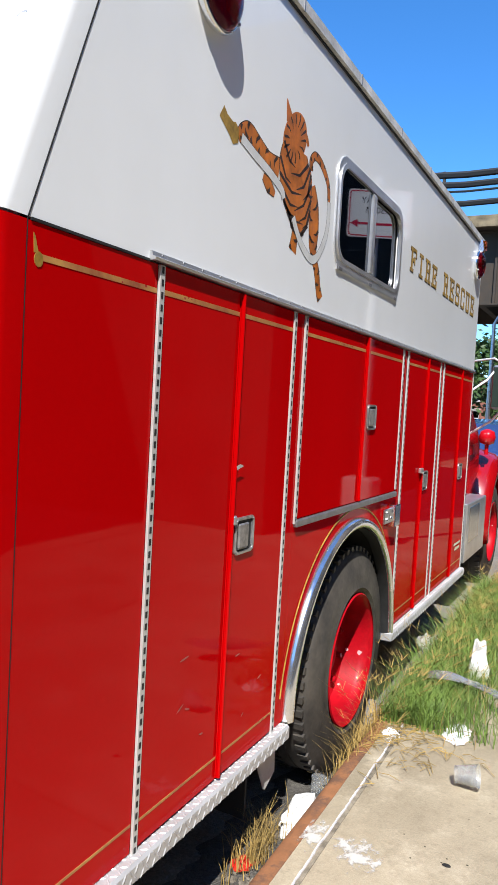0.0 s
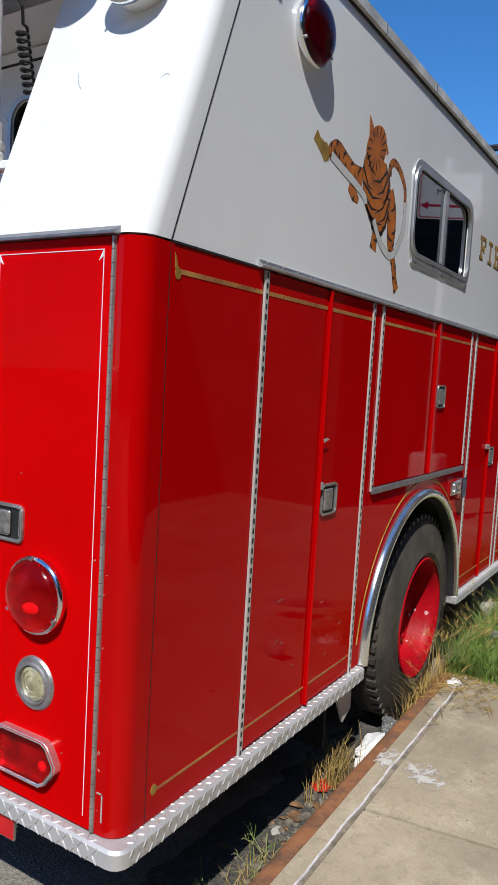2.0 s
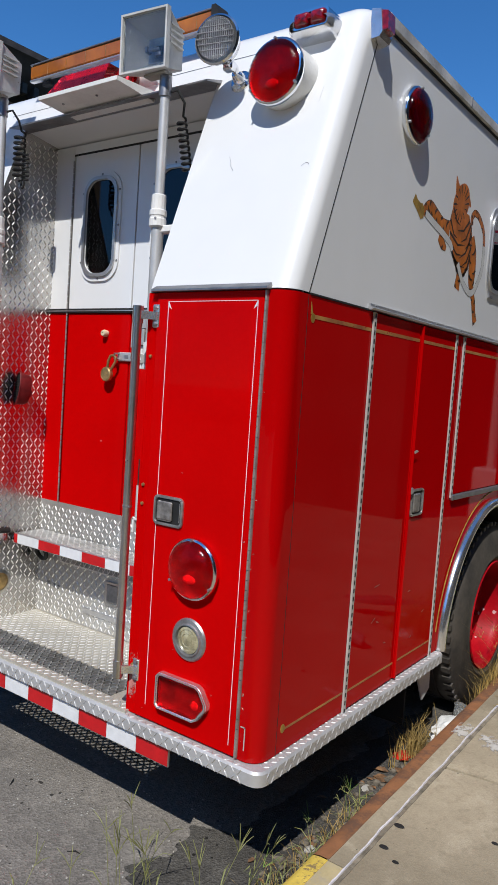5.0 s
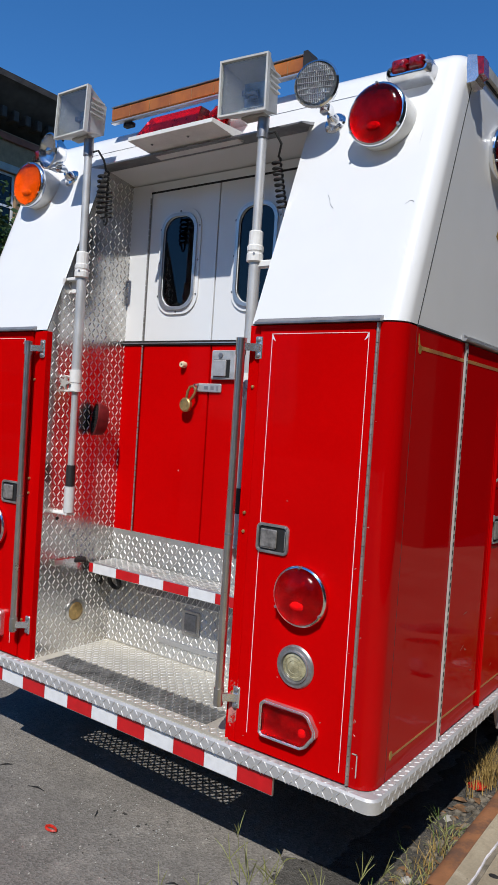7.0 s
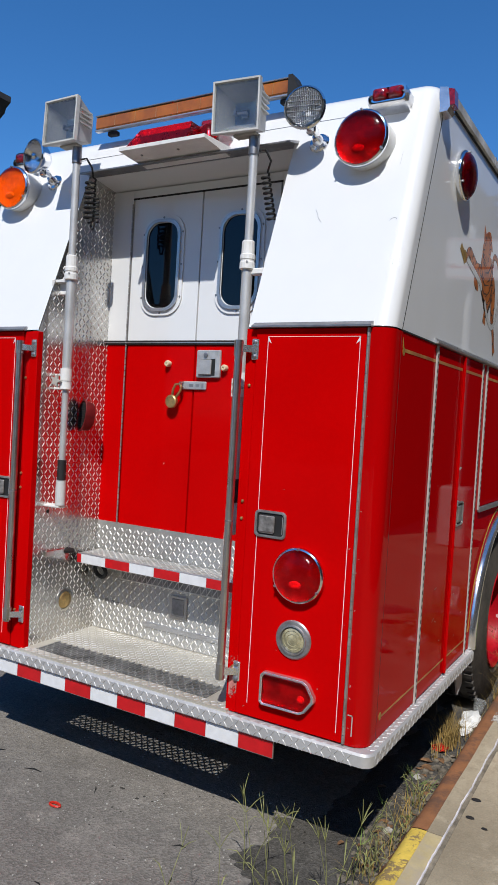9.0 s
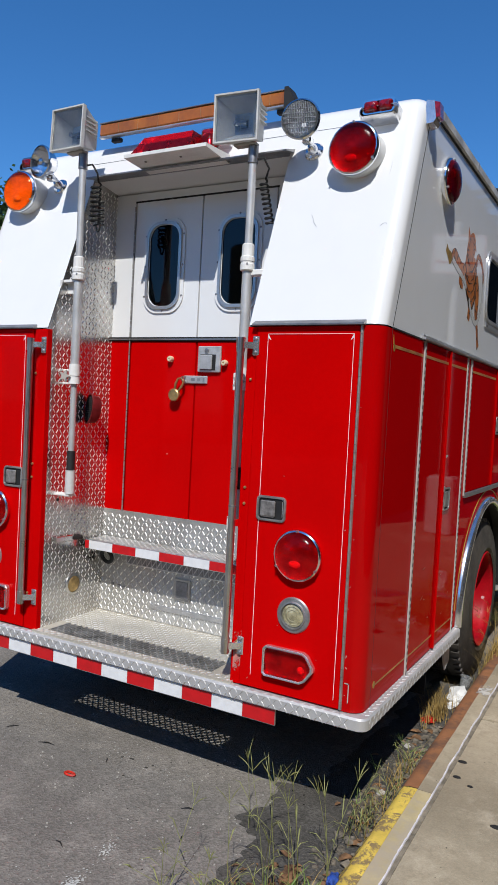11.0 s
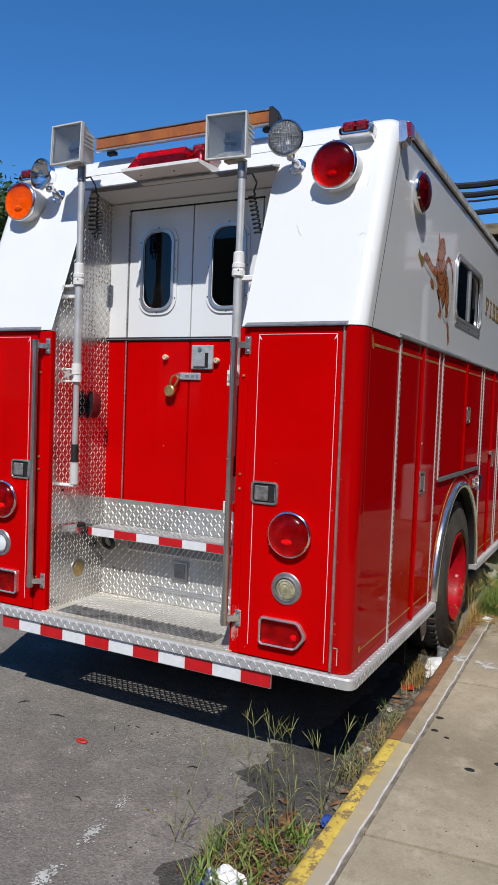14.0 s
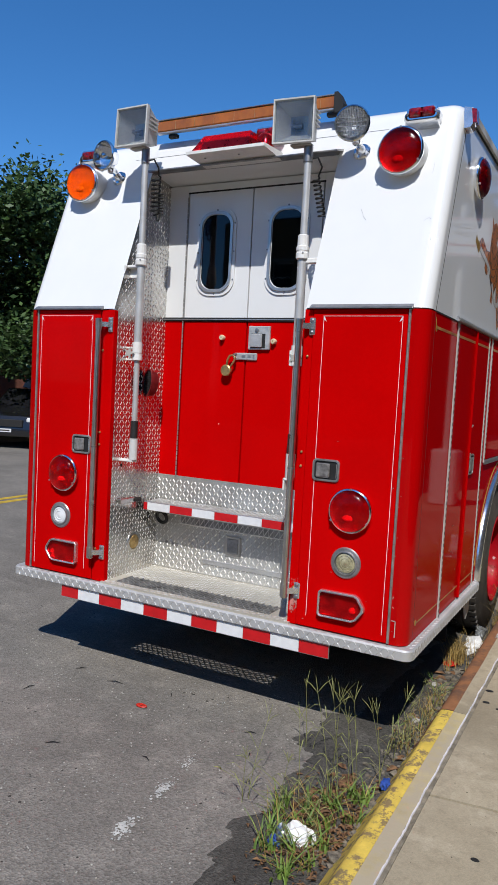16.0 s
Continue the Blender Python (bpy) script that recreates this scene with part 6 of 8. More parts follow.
# back wall of the recess with its two doors
DL, DC = -1.652, -1.208
DR = 2 * DC - DL
for z0, z1, m in ((1.155, 2.118, RED_DULL), (2.142, 2.936, WHITE)):
    part("recess_back", Geo().box(OPEN_L, DL - 0.004, YB - 0.004, YB + 0.03, z0, z1), m, truck)
    part("recess_back", Geo().box(DR + 0.004, OPEN_R, YB - 0.004, YB + 0.03, z0, z1), m, truck)
# dark sheet in place of the unlit cabin behind door panes and gaps
part("recess_back", Geo().box(DL - 0.01, DR + 0.01, YB + 0.02, YB + 0.04, 1.1, 2.95), DARK, truck)
for a, b, s in ((DL, DC, 1), (DC, DR, -1)):
    dr = part("entry_door", Geo().box(a + 0.0045, b - 0.0045, YB - 0.004, YB + 0.018, 1.160, 2.118, 0.003), RED_DULL, truck, "rear entry door, red below and white above")
    wx0, wx1, wz0, wz1 = (a + b) / 2 - 0.103, (a + b) / 2 + 0.103, 2.305, 2.755
    wx0, wx1 = wx0 - 0.0125 * s, wx1 - 0.0125 * s
    g = Geo().box(a + 0.0045, wx0, YB - 0.004, YB + 0.018, 2.142, 2.888).box(wx1, b - 0.0045, YB - 0.004, YB + 0.018, 2.142, 2.888).box(wx0, wx1, YB - 0.004, YB + 0.018, 2.142, wz0).box(wx0, wx1, YB - 0.004, YB + 0.018, wz1, 2.888)
    part("upper_half", g, WHITE, dr)
    part("window_frame", Geo().band(rrect(wx0 + 0.006, wx1 - 0.006, wz0 + 0.006, wz1 - 0.006, 0.075, 8), rrect(wx0 - 0.031, wx1 + 0.031, wz0 - 0.034, wz1 + 0.034, 0.100, 8), "y", YB - 0.012, YB - 0.003), WHITE, dr, "riveted white window surround")
    part("frame_lip", Geo().band(rrect(wx0 + 0.004, wx1 - 0.004, wz0 + 0.004, wz1 - 0.004, 0.075, 8), rrect(wx0 - 0.012, wx1 + 0.012, wz0 - 0.012, wz1 + 0.012, 0.085, 8), "y", YB - 0.022, YB - 0.011), ALU, dr)
    part("pane", Geo().prism(rrect(wx0 - 0.002, wx1 + 0.002, wz0 - 0.002, wz1 + 0.002, 0.07), "y", YB - 0.009, YB - 0.006), GLASS, dr, "dark tinted pane")
    g = Geo()
    for px, pz in ((wx0 - 0.021, wz0 + 0.06), (wx0 - 0.021, wz1 - 0.06), (wx1 + 0.021, wz0 + 0.06), (wx1 + 0.021, wz1 - 0.06), ((wx0 + wx1) / 2, wz0 - 0.021), ((wx0 + wx1) / 2, wz1 + 0.021), (wx0 - 0.021, (wz0 + wz1) / 2), (wx1 + 0.021, (wz0 + wz1) / 2)):
        g.lathe([(0.006, 0), (0.004, 0.004)], rear_face(px, pz, YB - 0.0115), 8)
    part("rivets", g, GREY, dr)
part("door_gap", Geo().box(DL - 0.006, DR + 0.006, YB - 0.0045, YB, 2.886, 2.896), BLACK, truck)
part("recess_back", Geo().box(DL - 0.003, DR + 0.003, YB - 0.004, YB + 0.019, 2.8945, 2.9355), WHITE, truck)
part("door_gap", Geo().box(DL - 0.006, DR + 0.006, YB - 0.0045, YB, 1.153, 1.160), BLACK, truck)
part("belt_trim", Geo().box(OPEN_L, OPEN_R, YB - 0.012, YB + 0.01, 2.1185, 2.1415, 0.002), BLACK, truck, "black rubber belt trim")
part("belt_bead", Geo().box(OPEN_L, OPEN_R, YB - 0.016, YB - 0.011, 2.127, 2.132), ALU, truck)
# upright hinge of the entry door
g = Geo()
for i in range(54):
    g.cyl((DL - 0.004, YB - 0.008, 1.162 + i * 0.0316), (DL - 0.004, YB - 0.008, 1.190 + i * 0.0316), 0.0042, n=8)
joined(part("piano_hinge", g, HINGE, truck))
# door furniture
hw = part("door_handle_box", Geo().box(-1.185, -1.045, YB - 0.022, YB - 0.004, 1.955, 2.092, 0.004), SATIN, truck, "satin steel slam latch box")
part("handle_cup", Geo().box(-1.168, -1.072, YB - 0.024, YB - 0.021, 1.965, 2.048, 0.001), BLACK, hw)
part("handle_paddle", Geo().box(-1.165, -1.090, YB - 0.034, YB - 0.0235, 1.969, 2.044, 0.003), SATIN, hw)
part("lock_barrel", Geo().lathe([(0.012, 0), (0.012, 0.006), (0.004, 0.007)], rear_face(-1.128, 2.068, YB - 0.022), 12), GREY, hw)
for x in (-1.375, -1.03):
    part("door_stop", Geo().lathe([(0.015, 0), (0.017, 0.018), (0.013, 0.028), (0.006, 0.029), (0.005, 0.022)], rear_face(x + 0.011, 2.022 if x < -1.2 else 2.005, YB - 0.004), 14), IVORY, truck, "ivory knob")
hasp = part("hasp", Geo().box(-1.275, -1.125, YB - 0.016, YB - 0.004, 1.893, 1.935, 0.004), SATIN, truck, "steel hasp")
part("hasp_slots", Geo().box(-1.225, -1.20, YB - 0.0168, YB - 0.0155, 1.906, 1.922).box(-1.185, -1.165, YB - 0.0168, YB - 0.0155, 1.906, 1.922).box(-1.15, -1.14, YB - 0.0168, YB - 0.0155, 1.903, 1.925), GREY, hasp, "worn hasp slots and screws")
part("staple", Geo().tube([(-1.262, YB - 0.01, 1.902), (-1.262, YB - 0.045, 1.906), (-1.262, YB - 0.045, 1.926), (-1.262, YB - 0.01, 1.930)], 0.005, 8), STEEL, hasp)
lock = thing("padlock", "round brass padlock hanging from the door hasp", "padlock")
part("lock_body", Geo().lathe([(0.028, -0.012), (0.034, -0.008), (0.034, 0.008), (0.028, 0.012), (0.027, 0.0105), (0.010, 0.0105), (0.009, 0.012)], rear_face(-1.312, 1.828, YB - 0.04), 24), BRASS, lock)
part("shackle", Geo().tube([(-1.310, YB - 0.04, 1.85), (-1.306, YB - 0.04, 1.89), (-1.292, YB - 0.04, 1.915), (-1.270, YB - 0.04, 1.918), (-1.256, YB - 0.04, 1.908), (-1.260, YB - 0.04, 1.885), (-1.283, YB - 0.04, 1.853), (-1.295, YB - 0.04, 1.84)], 0.0065, 8), BRASS, lock)

# tread plate below the doors, step and floor
plate("kick_plate", (OPEN_L, YB - 0.006, Z0 + 0.01), (1, 0, 0), (0, 0, 1), (0, -1, 0), OPEN_R - OPEN_L, 1.152 - Z0, KICK, bars=KICK_BARS)
part("lower_hinge", Geo().box(-1.43, OPEN_R - 0.01, YB - 0.014, YB - 0.005, 0.640, 0.668, 0.002), ALU, truck, "riveted bottom strip")
GX0, GX1, GY0, GY1, ZF = -1.735, -0.73, 0.035, 0.181, Z0 + 0.008
g = Geo().box(OPEN_L - 0.01, OPEN_R + 0.01, GY1 + 0.002, YB + 0.02, Z0 - 0.012, ZF)
for xa, xb, ya, yb in ((OPEN_L - 0.01, GX0 - 0.002, -0.018, GY1 + 0.002), (GX1 + 0.002, OPEN_R + 0.01, -0.018, GY1 + 0.002), (GX0 - 0.002, GX1 + 0.002, -0.018, GY0 - 0.002)):
    g.box(xa, xb, ya, yb, Z0 - 0.012, ZF)
floor_ob = part("step_floor", g, PLATE_DUSTY, truck, "dusty tread plate floor of the rear step", smooth=False)
part("tread_pattern", treads((OPEN_L, GY1 + 0.006, ZF), (1, 0, 0), (0, 1, 0), (0, 0, 1), 47, 12, 0.025), BARS, floor_ob, smooth=False)["kind"] = "stuff"
part("tread_pattern", treads((OPEN_L, -0.014, ZF), (1, 0, 0), (0, 1, 0), (0, 0, 1), 52, 2, 0.0228), PLATE_EDGE, floor_ob, smooth=False)["kind"] = "stuff"
GRATE = surf("worn_grating_steel", (0.40, 0.395, 0.385), 0.42, 0.7, vary=0.25, scale=12, fine=90)
part("grating", grip_grating(GX0, GX1, GY0, GY1, ZF, 25, 3), GRATE, truck, "toothed grip grating let into the rear step")
part("under_floor", Geo().box(-2.42, OPEN_L - 0.012, 0.0, 0.56, 0.535, 0.548), DARK, truck)
part("under_floor", Geo().box(OPEN_R + 0.012, -0.02, 0.0, 0.56, 0.535, 0.548), DARK, truck)
for a, b in ((-2.43, OPEN_L), (OPEN_R, -0.01)):
    part("tailboard_top", Geo().box(a, b, -0.012, 0.03, Z0 - 0.014, Z0 - 0.0035), PLATE_EDGE, truck)
# tailboard edge: front roll, right side board
HB = 0.054
rows = []
def board_line():
    """Outer edge of the tailboard with its rounded corners."""
    q = [(EX - 0.045 + 0.045 * math.cos(radians(a)), EY + 0.045 + 0.045 * math.sin(radians(a))) for a in (-90, -67, -45, -22, 0)]
    p = [(mx(EX), 1.0), (mx(EX), 0.1)] + [(mx(x), y) for x, y in q[::-1]]
    return p + [(-1.9, EY), (-1.4, EY), (-0.9, EY), (-0.4, EY)] + q + [(EX, 0.3), (EX, 0.8), (EX, 1.555)]


EX, EY = 0.037, -0.032
line = board_line()
inner = [(mx(-0.02), 1.0), (mx(-0.02), 0.1)] + [(mx(-0.02), 0.02)] * 5 + [(-1.9, 0.02), (-1.4, 0.02), (-0.9, 0.02), (-0.4, 0.02)] + [(-0.02, 0.02)] * 5 + [(-0.02, 0.3), (-0.02, 0.8), (-0.02, 1.555)]
rows = []
for (x, y), (ix, iy) in zip(line, inner):
    n = Vector((x - ix, y - iy)).normalized() * 0.008
    rows.append([(ix, iy, Z0 - 0.004), (x - n.x, y - n.y, Z0 - 0.004), (x, y, Z0 - 0.012), (x, y, Z0 - HB), (x - n.x, y - n.y, Z0 - HB - 0.004), (ix, iy, Z0 - HB - 0.004)])
g = Geo().loft(rows, False)
k = len(rows)
for i in range(k - 1):
    g.f.append((i * 6, i * 6 + 5, (i + 1) * 6 + 5, (i + 1) * 6))
g.f += [tuple(range(6)), tuple(range((k - 1) * 6, k * 6))]
tail = part("tailboard", g, PLATE_EDGE, truck, "dented aluminium tailboard edge and running board", angle=40)
tb = treads((EX, 0.005, Z0 - 0.060), (0, 1, 0), (0, 0, 1), (1, 0, 0), 57, 2, 0.027)
t2 = treads((mx(-0.01), EY, Z0 - 0.060), (1, 0, 0), (0, 0, 1), (0, -1, 0), 89, 2, 0.027)
t3 = treads((-0.012, 0.02, Z0 - 0.004), (0, 1, 0), (1, 0, 0), (0, 0, 1), 68, 2, 0.0225)
t4 = treads((mx(-0.01), EY + 0.003, Z0 - 0.004), (1, 0, 0), (0, 1, 0), (0, 0, 1), 106, 1, 0.0225, lambda p: not OPEN_L - 0.02 < p.x < OPEN_R + 0.02)
tb.add(t2.v, t2.f).add(t3.v, t3.f).add(t4.v, t4.f)
part("tread_pattern", tb, PLATE_EDGE, tail, smooth=False)["kind"] = "stuff"
g = Geo().box(-0.03, EX, 2.95, YF, Z0 - HB - 0.004, Z0 - 0.004, 0.008)
rb = part("running_board", g, PLATE_EDGE, truck, "aluminium tread plate running board")
t3 = treads((EX, 2.955, Z0 - 0.060), (0, 1, 0), (0, 0, 1), (1, 0, 0), 77, 2, 0.027)
t4 = treads((-0.010, 2.955, Z0 - 0.004), (0, 1, 0), (1, 0, 0), (0, 0, 1), 92, 2, 0.0225)
part("tread_pattern", t3.add(t4.v, t4.f), PLATE_EDGE, rb, smooth=False)["kind"] = "stuff"
# red and white reflective strips under the tailboard and on the step
bk = part("strip_backing", Geo().box(-2.092, -0.371, -0.016, -0.008, 0.430, 0.507), ALU, truck)
w = 0.159
for k in range(11):
    xa = max(-2.090, -2.121 + k * w)
    part("reflective_strip", Geo().box(xa + 0.001, -2.121 + (k + 1) * w - 0.001, -0.0178, -0.016, 0.433, 0.497), (REFL_RED, REFL_WHITE)[k % 2], truck, ("red reflective strip", "white reflective strip")[k % 2])
YS = 0.318
st = part("upper_step", Geo().box(OPEN_L + 0.03, OPEN_R - 0.02, YS, YS + 0.012, 0.955, 1.008, 0.002), ALU, truck, "folding upper step with a grip grating")
# pan coloured dark to put shade into the slots of the grating above
part("step_pan", Geo().box(OPEN_L + 0.03, OPEN_R - 0.02, YS + 0.012, YB - 0.02, 0.955, 0.965), DARK, st)
part("grating", grip_grating(OPEN_L + 0.03, OPEN_R - 0.02, YS + 0.014, YB - 0.02, 1.006, 28, 4, 0.008), KICK_BARS, st)
x = OPEN_L + 0.03
for k, wd in enumerate((0.028, 0.165, 0.158, 0.155, 0.155, 0.155, 0.155, 0.158)):
    part("reflective_strip", Geo().box(x + 0.001, min(x + wd, OPEN_R - 0.02) - 0.001, YS - 0.0015, YS, 0.958, 1.003), (REFL_RED, REFL_WHITE)[k % 2], st)
    x += wd
# punched strip below the step
g = Geo().box(-1.60, OPEN_R - 0.02, YB - 0.028, YB - 0.0065, 0.865, 0.925, 0.003)
ps = part("punched_strip", g, ALU, truck)
g = Geo()
for k in range(28):
    xx = -1.585 + k * 0.034
    g.prism([(xx, 0.875), (xx + 0.026, 0.915), (xx, 0.915)], "y", YB - 0.0295, YB - 0.0275)
    g.prism([(xx + 0.006, 0.873), (xx + 0.030, 0.873), (xx + 0.030, 0.908)], "y", YB - 0.0295, YB - 0.0275)
joined(part("perforation", g, GREY, ps))
part("tie_ring", Geo().tube([(-1.72 + 0.036 * math.cos(a * 0.4), YB - 0.045 - 0.012 * math.sin(a * 0.4), 0.895 + 0.036 * math.sin(a * 0.4)) for a in range(17)], 0.011, 8), BLACK, truck, "black tie-down ring under the step")
sq = part("socket_box", Geo().box(-1.270, -1.165, YB - 0.016, YB - 0.005, 0.715, 0.835, 0.003), STEEL, truck, "small flush steel latch")
part("socket_cup", Geo().box(-1.255, -1.180, YB - 0.020, YB - 0.0155, 0.732, 0.822, 0.002), GREY, sq)
g = Geo()
for xx, zz in ((-1.70, 0.735), (-1.655, 0.728), (-1.62, 0.725)):
    g.lathe([(0.010, 0), (0.010, 0.006)], rear_face(xx, zz, YB - 0.006), 6)
part("bolts", g, GREY, truck)
# items on the recess wall
wl_lamp = part("step_lamp", Geo().lathe([(0.062, 0), (0.060, 0.006), (0.046, 0.009), (0.044, 0.004)], facing((OPEN_L, 0.265, 0.760), (1, 0, 0)), 28), STEEL, truck, "round amber step lamp in a steel ring")
part("lens", Geo().lathe([(0.045, 0.004), (0.040, 0.012), (0.02, 0.017), (0.001, 0.018)], facing((OPEN_L, 0.265, 0.760), (1, 0, 0)), 28), BRASS, wl_lamp, "brass-yellow lens", angle=60)
hd = part("wall_latch", Geo().box(OPEN_L, OPEN_L + 0.022, 0.10, 0.235, 1.008, 1.040, 0.004), STEEL, truck, "steel slide latch for the step")
part("latch_knob", Geo().cyl((OPEN_L + 0.012, 0.225, 1.024), (OPEN_L + 0.012, 0.30, 1.018), 0.014, n=10), BLACK, hd)
# red taken down to maroon; the speaker's shade is put into the colour
MAROON = surf("shaded_maroon_paint", (0.16, 0.012, 0.014), 0.5, vary=0.25, scale=20)
CM = facing((-1.752, 0.292, 1.730), (-0.30, -0.93, 0.12)) @ Matrix.Diagonal((0.55, 1.15, 0.72, 1.0))
sp = part("wall_speaker", Geo().lathe([(0.024, -0.088), (0.054, -0.082), (0.064, -0.066), (0.070, -0.004), (0.075, 0.0), (0.073, 0.005), (0.066, 0.004)], CM, 28, False), MAROON, truck, "round dark red speaker with black mesh")
o = Geo()
for k in range(-5, 6):
    w = math.sqrt(0.06 ** 2 - (k * 0.0105) ** 2)
    o.box(k * 0.0105 - 0.0015, k * 0.0105 + 0.0015, -w, w, 0.001, 0.004, 0, CM)
    o.box(-w, w, k * 0.0105 - 0.0015, k * 0.0105 + 0.0015, 0.0015, 0.0045, 0, CM)
joined(part("speaker_mesh", o, BLACK, sp))
part("speaker_cone", Geo().lathe([(0.060, -0.002), (0.02, -0.02), (0.001, -0.016)], CM, 24, False), BLACK, sp)
part("speaker_bracket", Geo().tube([(-1.735, 0.350, 1.715), (-1.755, 0.365, 1.700), (-1.789, 0.372, 1.690)], 0.014, 8), MAROON, sp)
# ---- running gear ----
def wheel(x, y, z, side, dish=True):
    """A road wheel with grooved tyre and deep dished rim; side is the way it faces."""
    r = 0.535
    rot = Matrix.Translation((x, y, z)) @ Matrix.Rotation(radians(90 * side), 4, "Y") @ Matrix.Scale(1.028, 4)
    base = thing("wheel", "", "")
    base.parent = truck
    prof = [(0.300, -0.02), (0.335, 0.0), (0.345, 0.006), (0.352, 0.002), (0.40, 0.004), (0.408, 0.001), (0.455, -0.004), (0.462, -0.009), (0.490, -0.014), (0.515, -0.03), (0.530, -0.05), (0.535, -0.08), (0.535, -0.125), (0.527, -0.127), (0.527, -0.137), (0.535, -0.139), (0.535, -0.19), (0.52, -0.235), (0.47, -0.26), (0.30, -0.25)]
    part("tyre", Geo().lathe(prof, rot, 72, False), TYRE, base, "worn dusty black truck tyre", angle=45)
    blocks = Geo()
    for k in range(54):
        a = 2 * math.pi * k / 54
        q = rot @ Matrix.Rotation(a, 4, "Z")
        blocks.box(0.505, 0.541, -0.014, 0.014, -0.082, -0.034, 0.0, q)
        q = rot @ Matrix.Rotation(a + 0.05, 4, "Z")
        blocks.box(0.515, 0.541, -0.014, 0.014, -0.235, -0.18, 0.0, q)
    part("tread_band", blocks, TYRE, base, smooth=False)["kind"] = "stuff"
    rim = [(0.312, 0.004), (0.318, -0.002), (0.306, -0.012), (0.296, -0.02), (0.288, -0.06), (0.278, -0.14), (0.24, -0.158), (0.16, -0.158), (0.12, -0.155), (0.115, -0.125), (0.09, -0.115), (0.001, -0.113)]
    part("rim", Geo().lathe(rim, rot, 48, False), RIM_RED, base, "scuffed red dished wheel rim", angle=45)
    g = Geo()
    for k in range(10):
        a = 2 * math.pi * k / 10
        g.lathe([(0.016, -0.155), (0.016, -0.128), (0.008, -0.122)], rot @ Matrix.Translation((0.205 * math.cos(a), 0.205 * math.sin(a), 0)), 6)
    part("lug_nuts", g, RIM_RED, base)
    return base


for x, s in ((-0.012, 1), (-0.33, 1), (mx(-0.045), -1), (mx(-0.35), -1)):
    wheel(x, 2.438, 0.550, s)
part("axle", Geo().cyl((-2.2, 2.412, 0.55), (-0.25, 2.412, 0.55), 0.09, n=14).lathe([(0.05, -0.2), (0.2, -0.06), (0.2, 0.06), (0.05, 0.2)], Matrix.Translation((-1.2, 2.412, 0.55)) @ Matrix.Rotation(radians(90), 4, "X"), 16), DARK, truck)
part("chassis", Geo().box(-1.65, -1.56, 0.62, 9.2, 0.38, 0.53, 0.01).box(-0.84, -0.75, 0.62, 9.2, 0.38, 0.53, 0.01), DARK, truck)
for yy in (0.75, 1.3, 3.2, 4.4):
    part("cross_member", Geo().box(-1.56, -0.84, yy, yy + 0.08, 0.40, 0.52), DARK, truck)
part("mud_flap", Geo().box(-0.62, -0.16, 1.60, 1.615, 0.10, 0.56), BLACK, truck)
part("tank", Geo().cyl((-0.35, 0.9, 0.44), (-0.35, 1.5, 0.44), 0.11, n=20), GREY, truck, "grey air tank under the body")
part("skirt", Geo().prism([(1.36, 0.53), (1.55, 0.53), (1.56, 0.36), (1.48, 0.32)], "x", -0.028, -0.018), PALE, truck, "pale bent skirt plate")

# ---- cab ahead of the body ----
part("step_box", Geo().box(-0.75, -0.05, YF + 0.45, YF + 1.42, 0.50, 1.02, 0.008), ALU, truck, "bare aluminium step box behind the cab")
part("step_well", Geo().box(-0.32, -0.046, YF + 0.56, YF + 1.06, 0.66, 0.98, 0.004), PLATE, truck)
cab = part("cab", Geo().hull([(x, y, z) for x, y, z in ((-2.25, 5.35, 0.7), (-0.20, 5.35, 0.7), (-2.25, 6.9, 0.7), (-0.20, 6.9, 0.7), (-2.2, 5.35, 1.55), (-0.22, 5.35, 1.55), (-2.2, 6.9, 1.55), (-0.22, 6.9, 1.55), (-2.0, 5.4, 2.35), (-0.42, 5.4, 2.35), (-2.0, 6.5, 2.35), (-0.42, 6.5, 2.35))]), RED, truck, "red conventional truck cab", angle=30)
part("hood", Geo().hull([(x, y, z) for x in (-1.85, -0.55) for y, z in ((6.7, 0.8), (8.6, 0.8), (6.7, 1.65), (8.3, 1.55), (8.6, 1.35))]), RED, truck)
# rounded front fender
rows = []
for k in range(17):
    a = radians(190 - 200 * k / 16)
    cy, cz = 7.35 + 0.72 * math.cos(a), 0.62 + 0.80 * math.sin(a)
    rows.append([(-0.75, cy, max(cz, 0.5)), (-0.30, cy, cz + 0.02), (-0.12, 7.35 + 0.70 * math.cos(a), 0.62 + 0.77 * math.sin(a)), (-0.04, 7.35 + 0.66 * math.cos(a), 0.62 + 0.70 * math.sin(a)), (-0.04, 7.35 + 0.60 * math.cos(a), 0.62 + 0.60 * math.sin(a))])
fd = part("front_fender", Geo().loft(rows), RED, truck, "rounded glossy red front fender", angle=60)
md = fd.modifiers.new("thickness", "SOLIDIFY")
md.thickness = 0.02
CAB_RED = surf("cab_red_paint", (0.30, 0.001, 0.003), 0.25, vary=0.1, scale=2, coat=0.8, bump=0.001, bump_scale=3)
for ob in (cab, fd):
    ob.data.materials[0] = CAB_RED
BALL = surf("red_plastic", (0.45, 0.004, 0.01), 0.15, vary=0.05, coat=0.3)
part("fender_lamp", Geo().lathe([(0.02, -0.10), (0.02, 0), (0.07, 0.02), (0.085, 0.08), (0.07, 0.14), (0.02, 0.165)], Matrix.Translation((-0.14, 6.85, 1.50)), 20), BALL, truck, "round red marker ball on the fender", angle=60)
wheel(-0.10, 7.35, 0.535, 1)
wheel(mx(-0.06), 7.35, 0.535, -1)
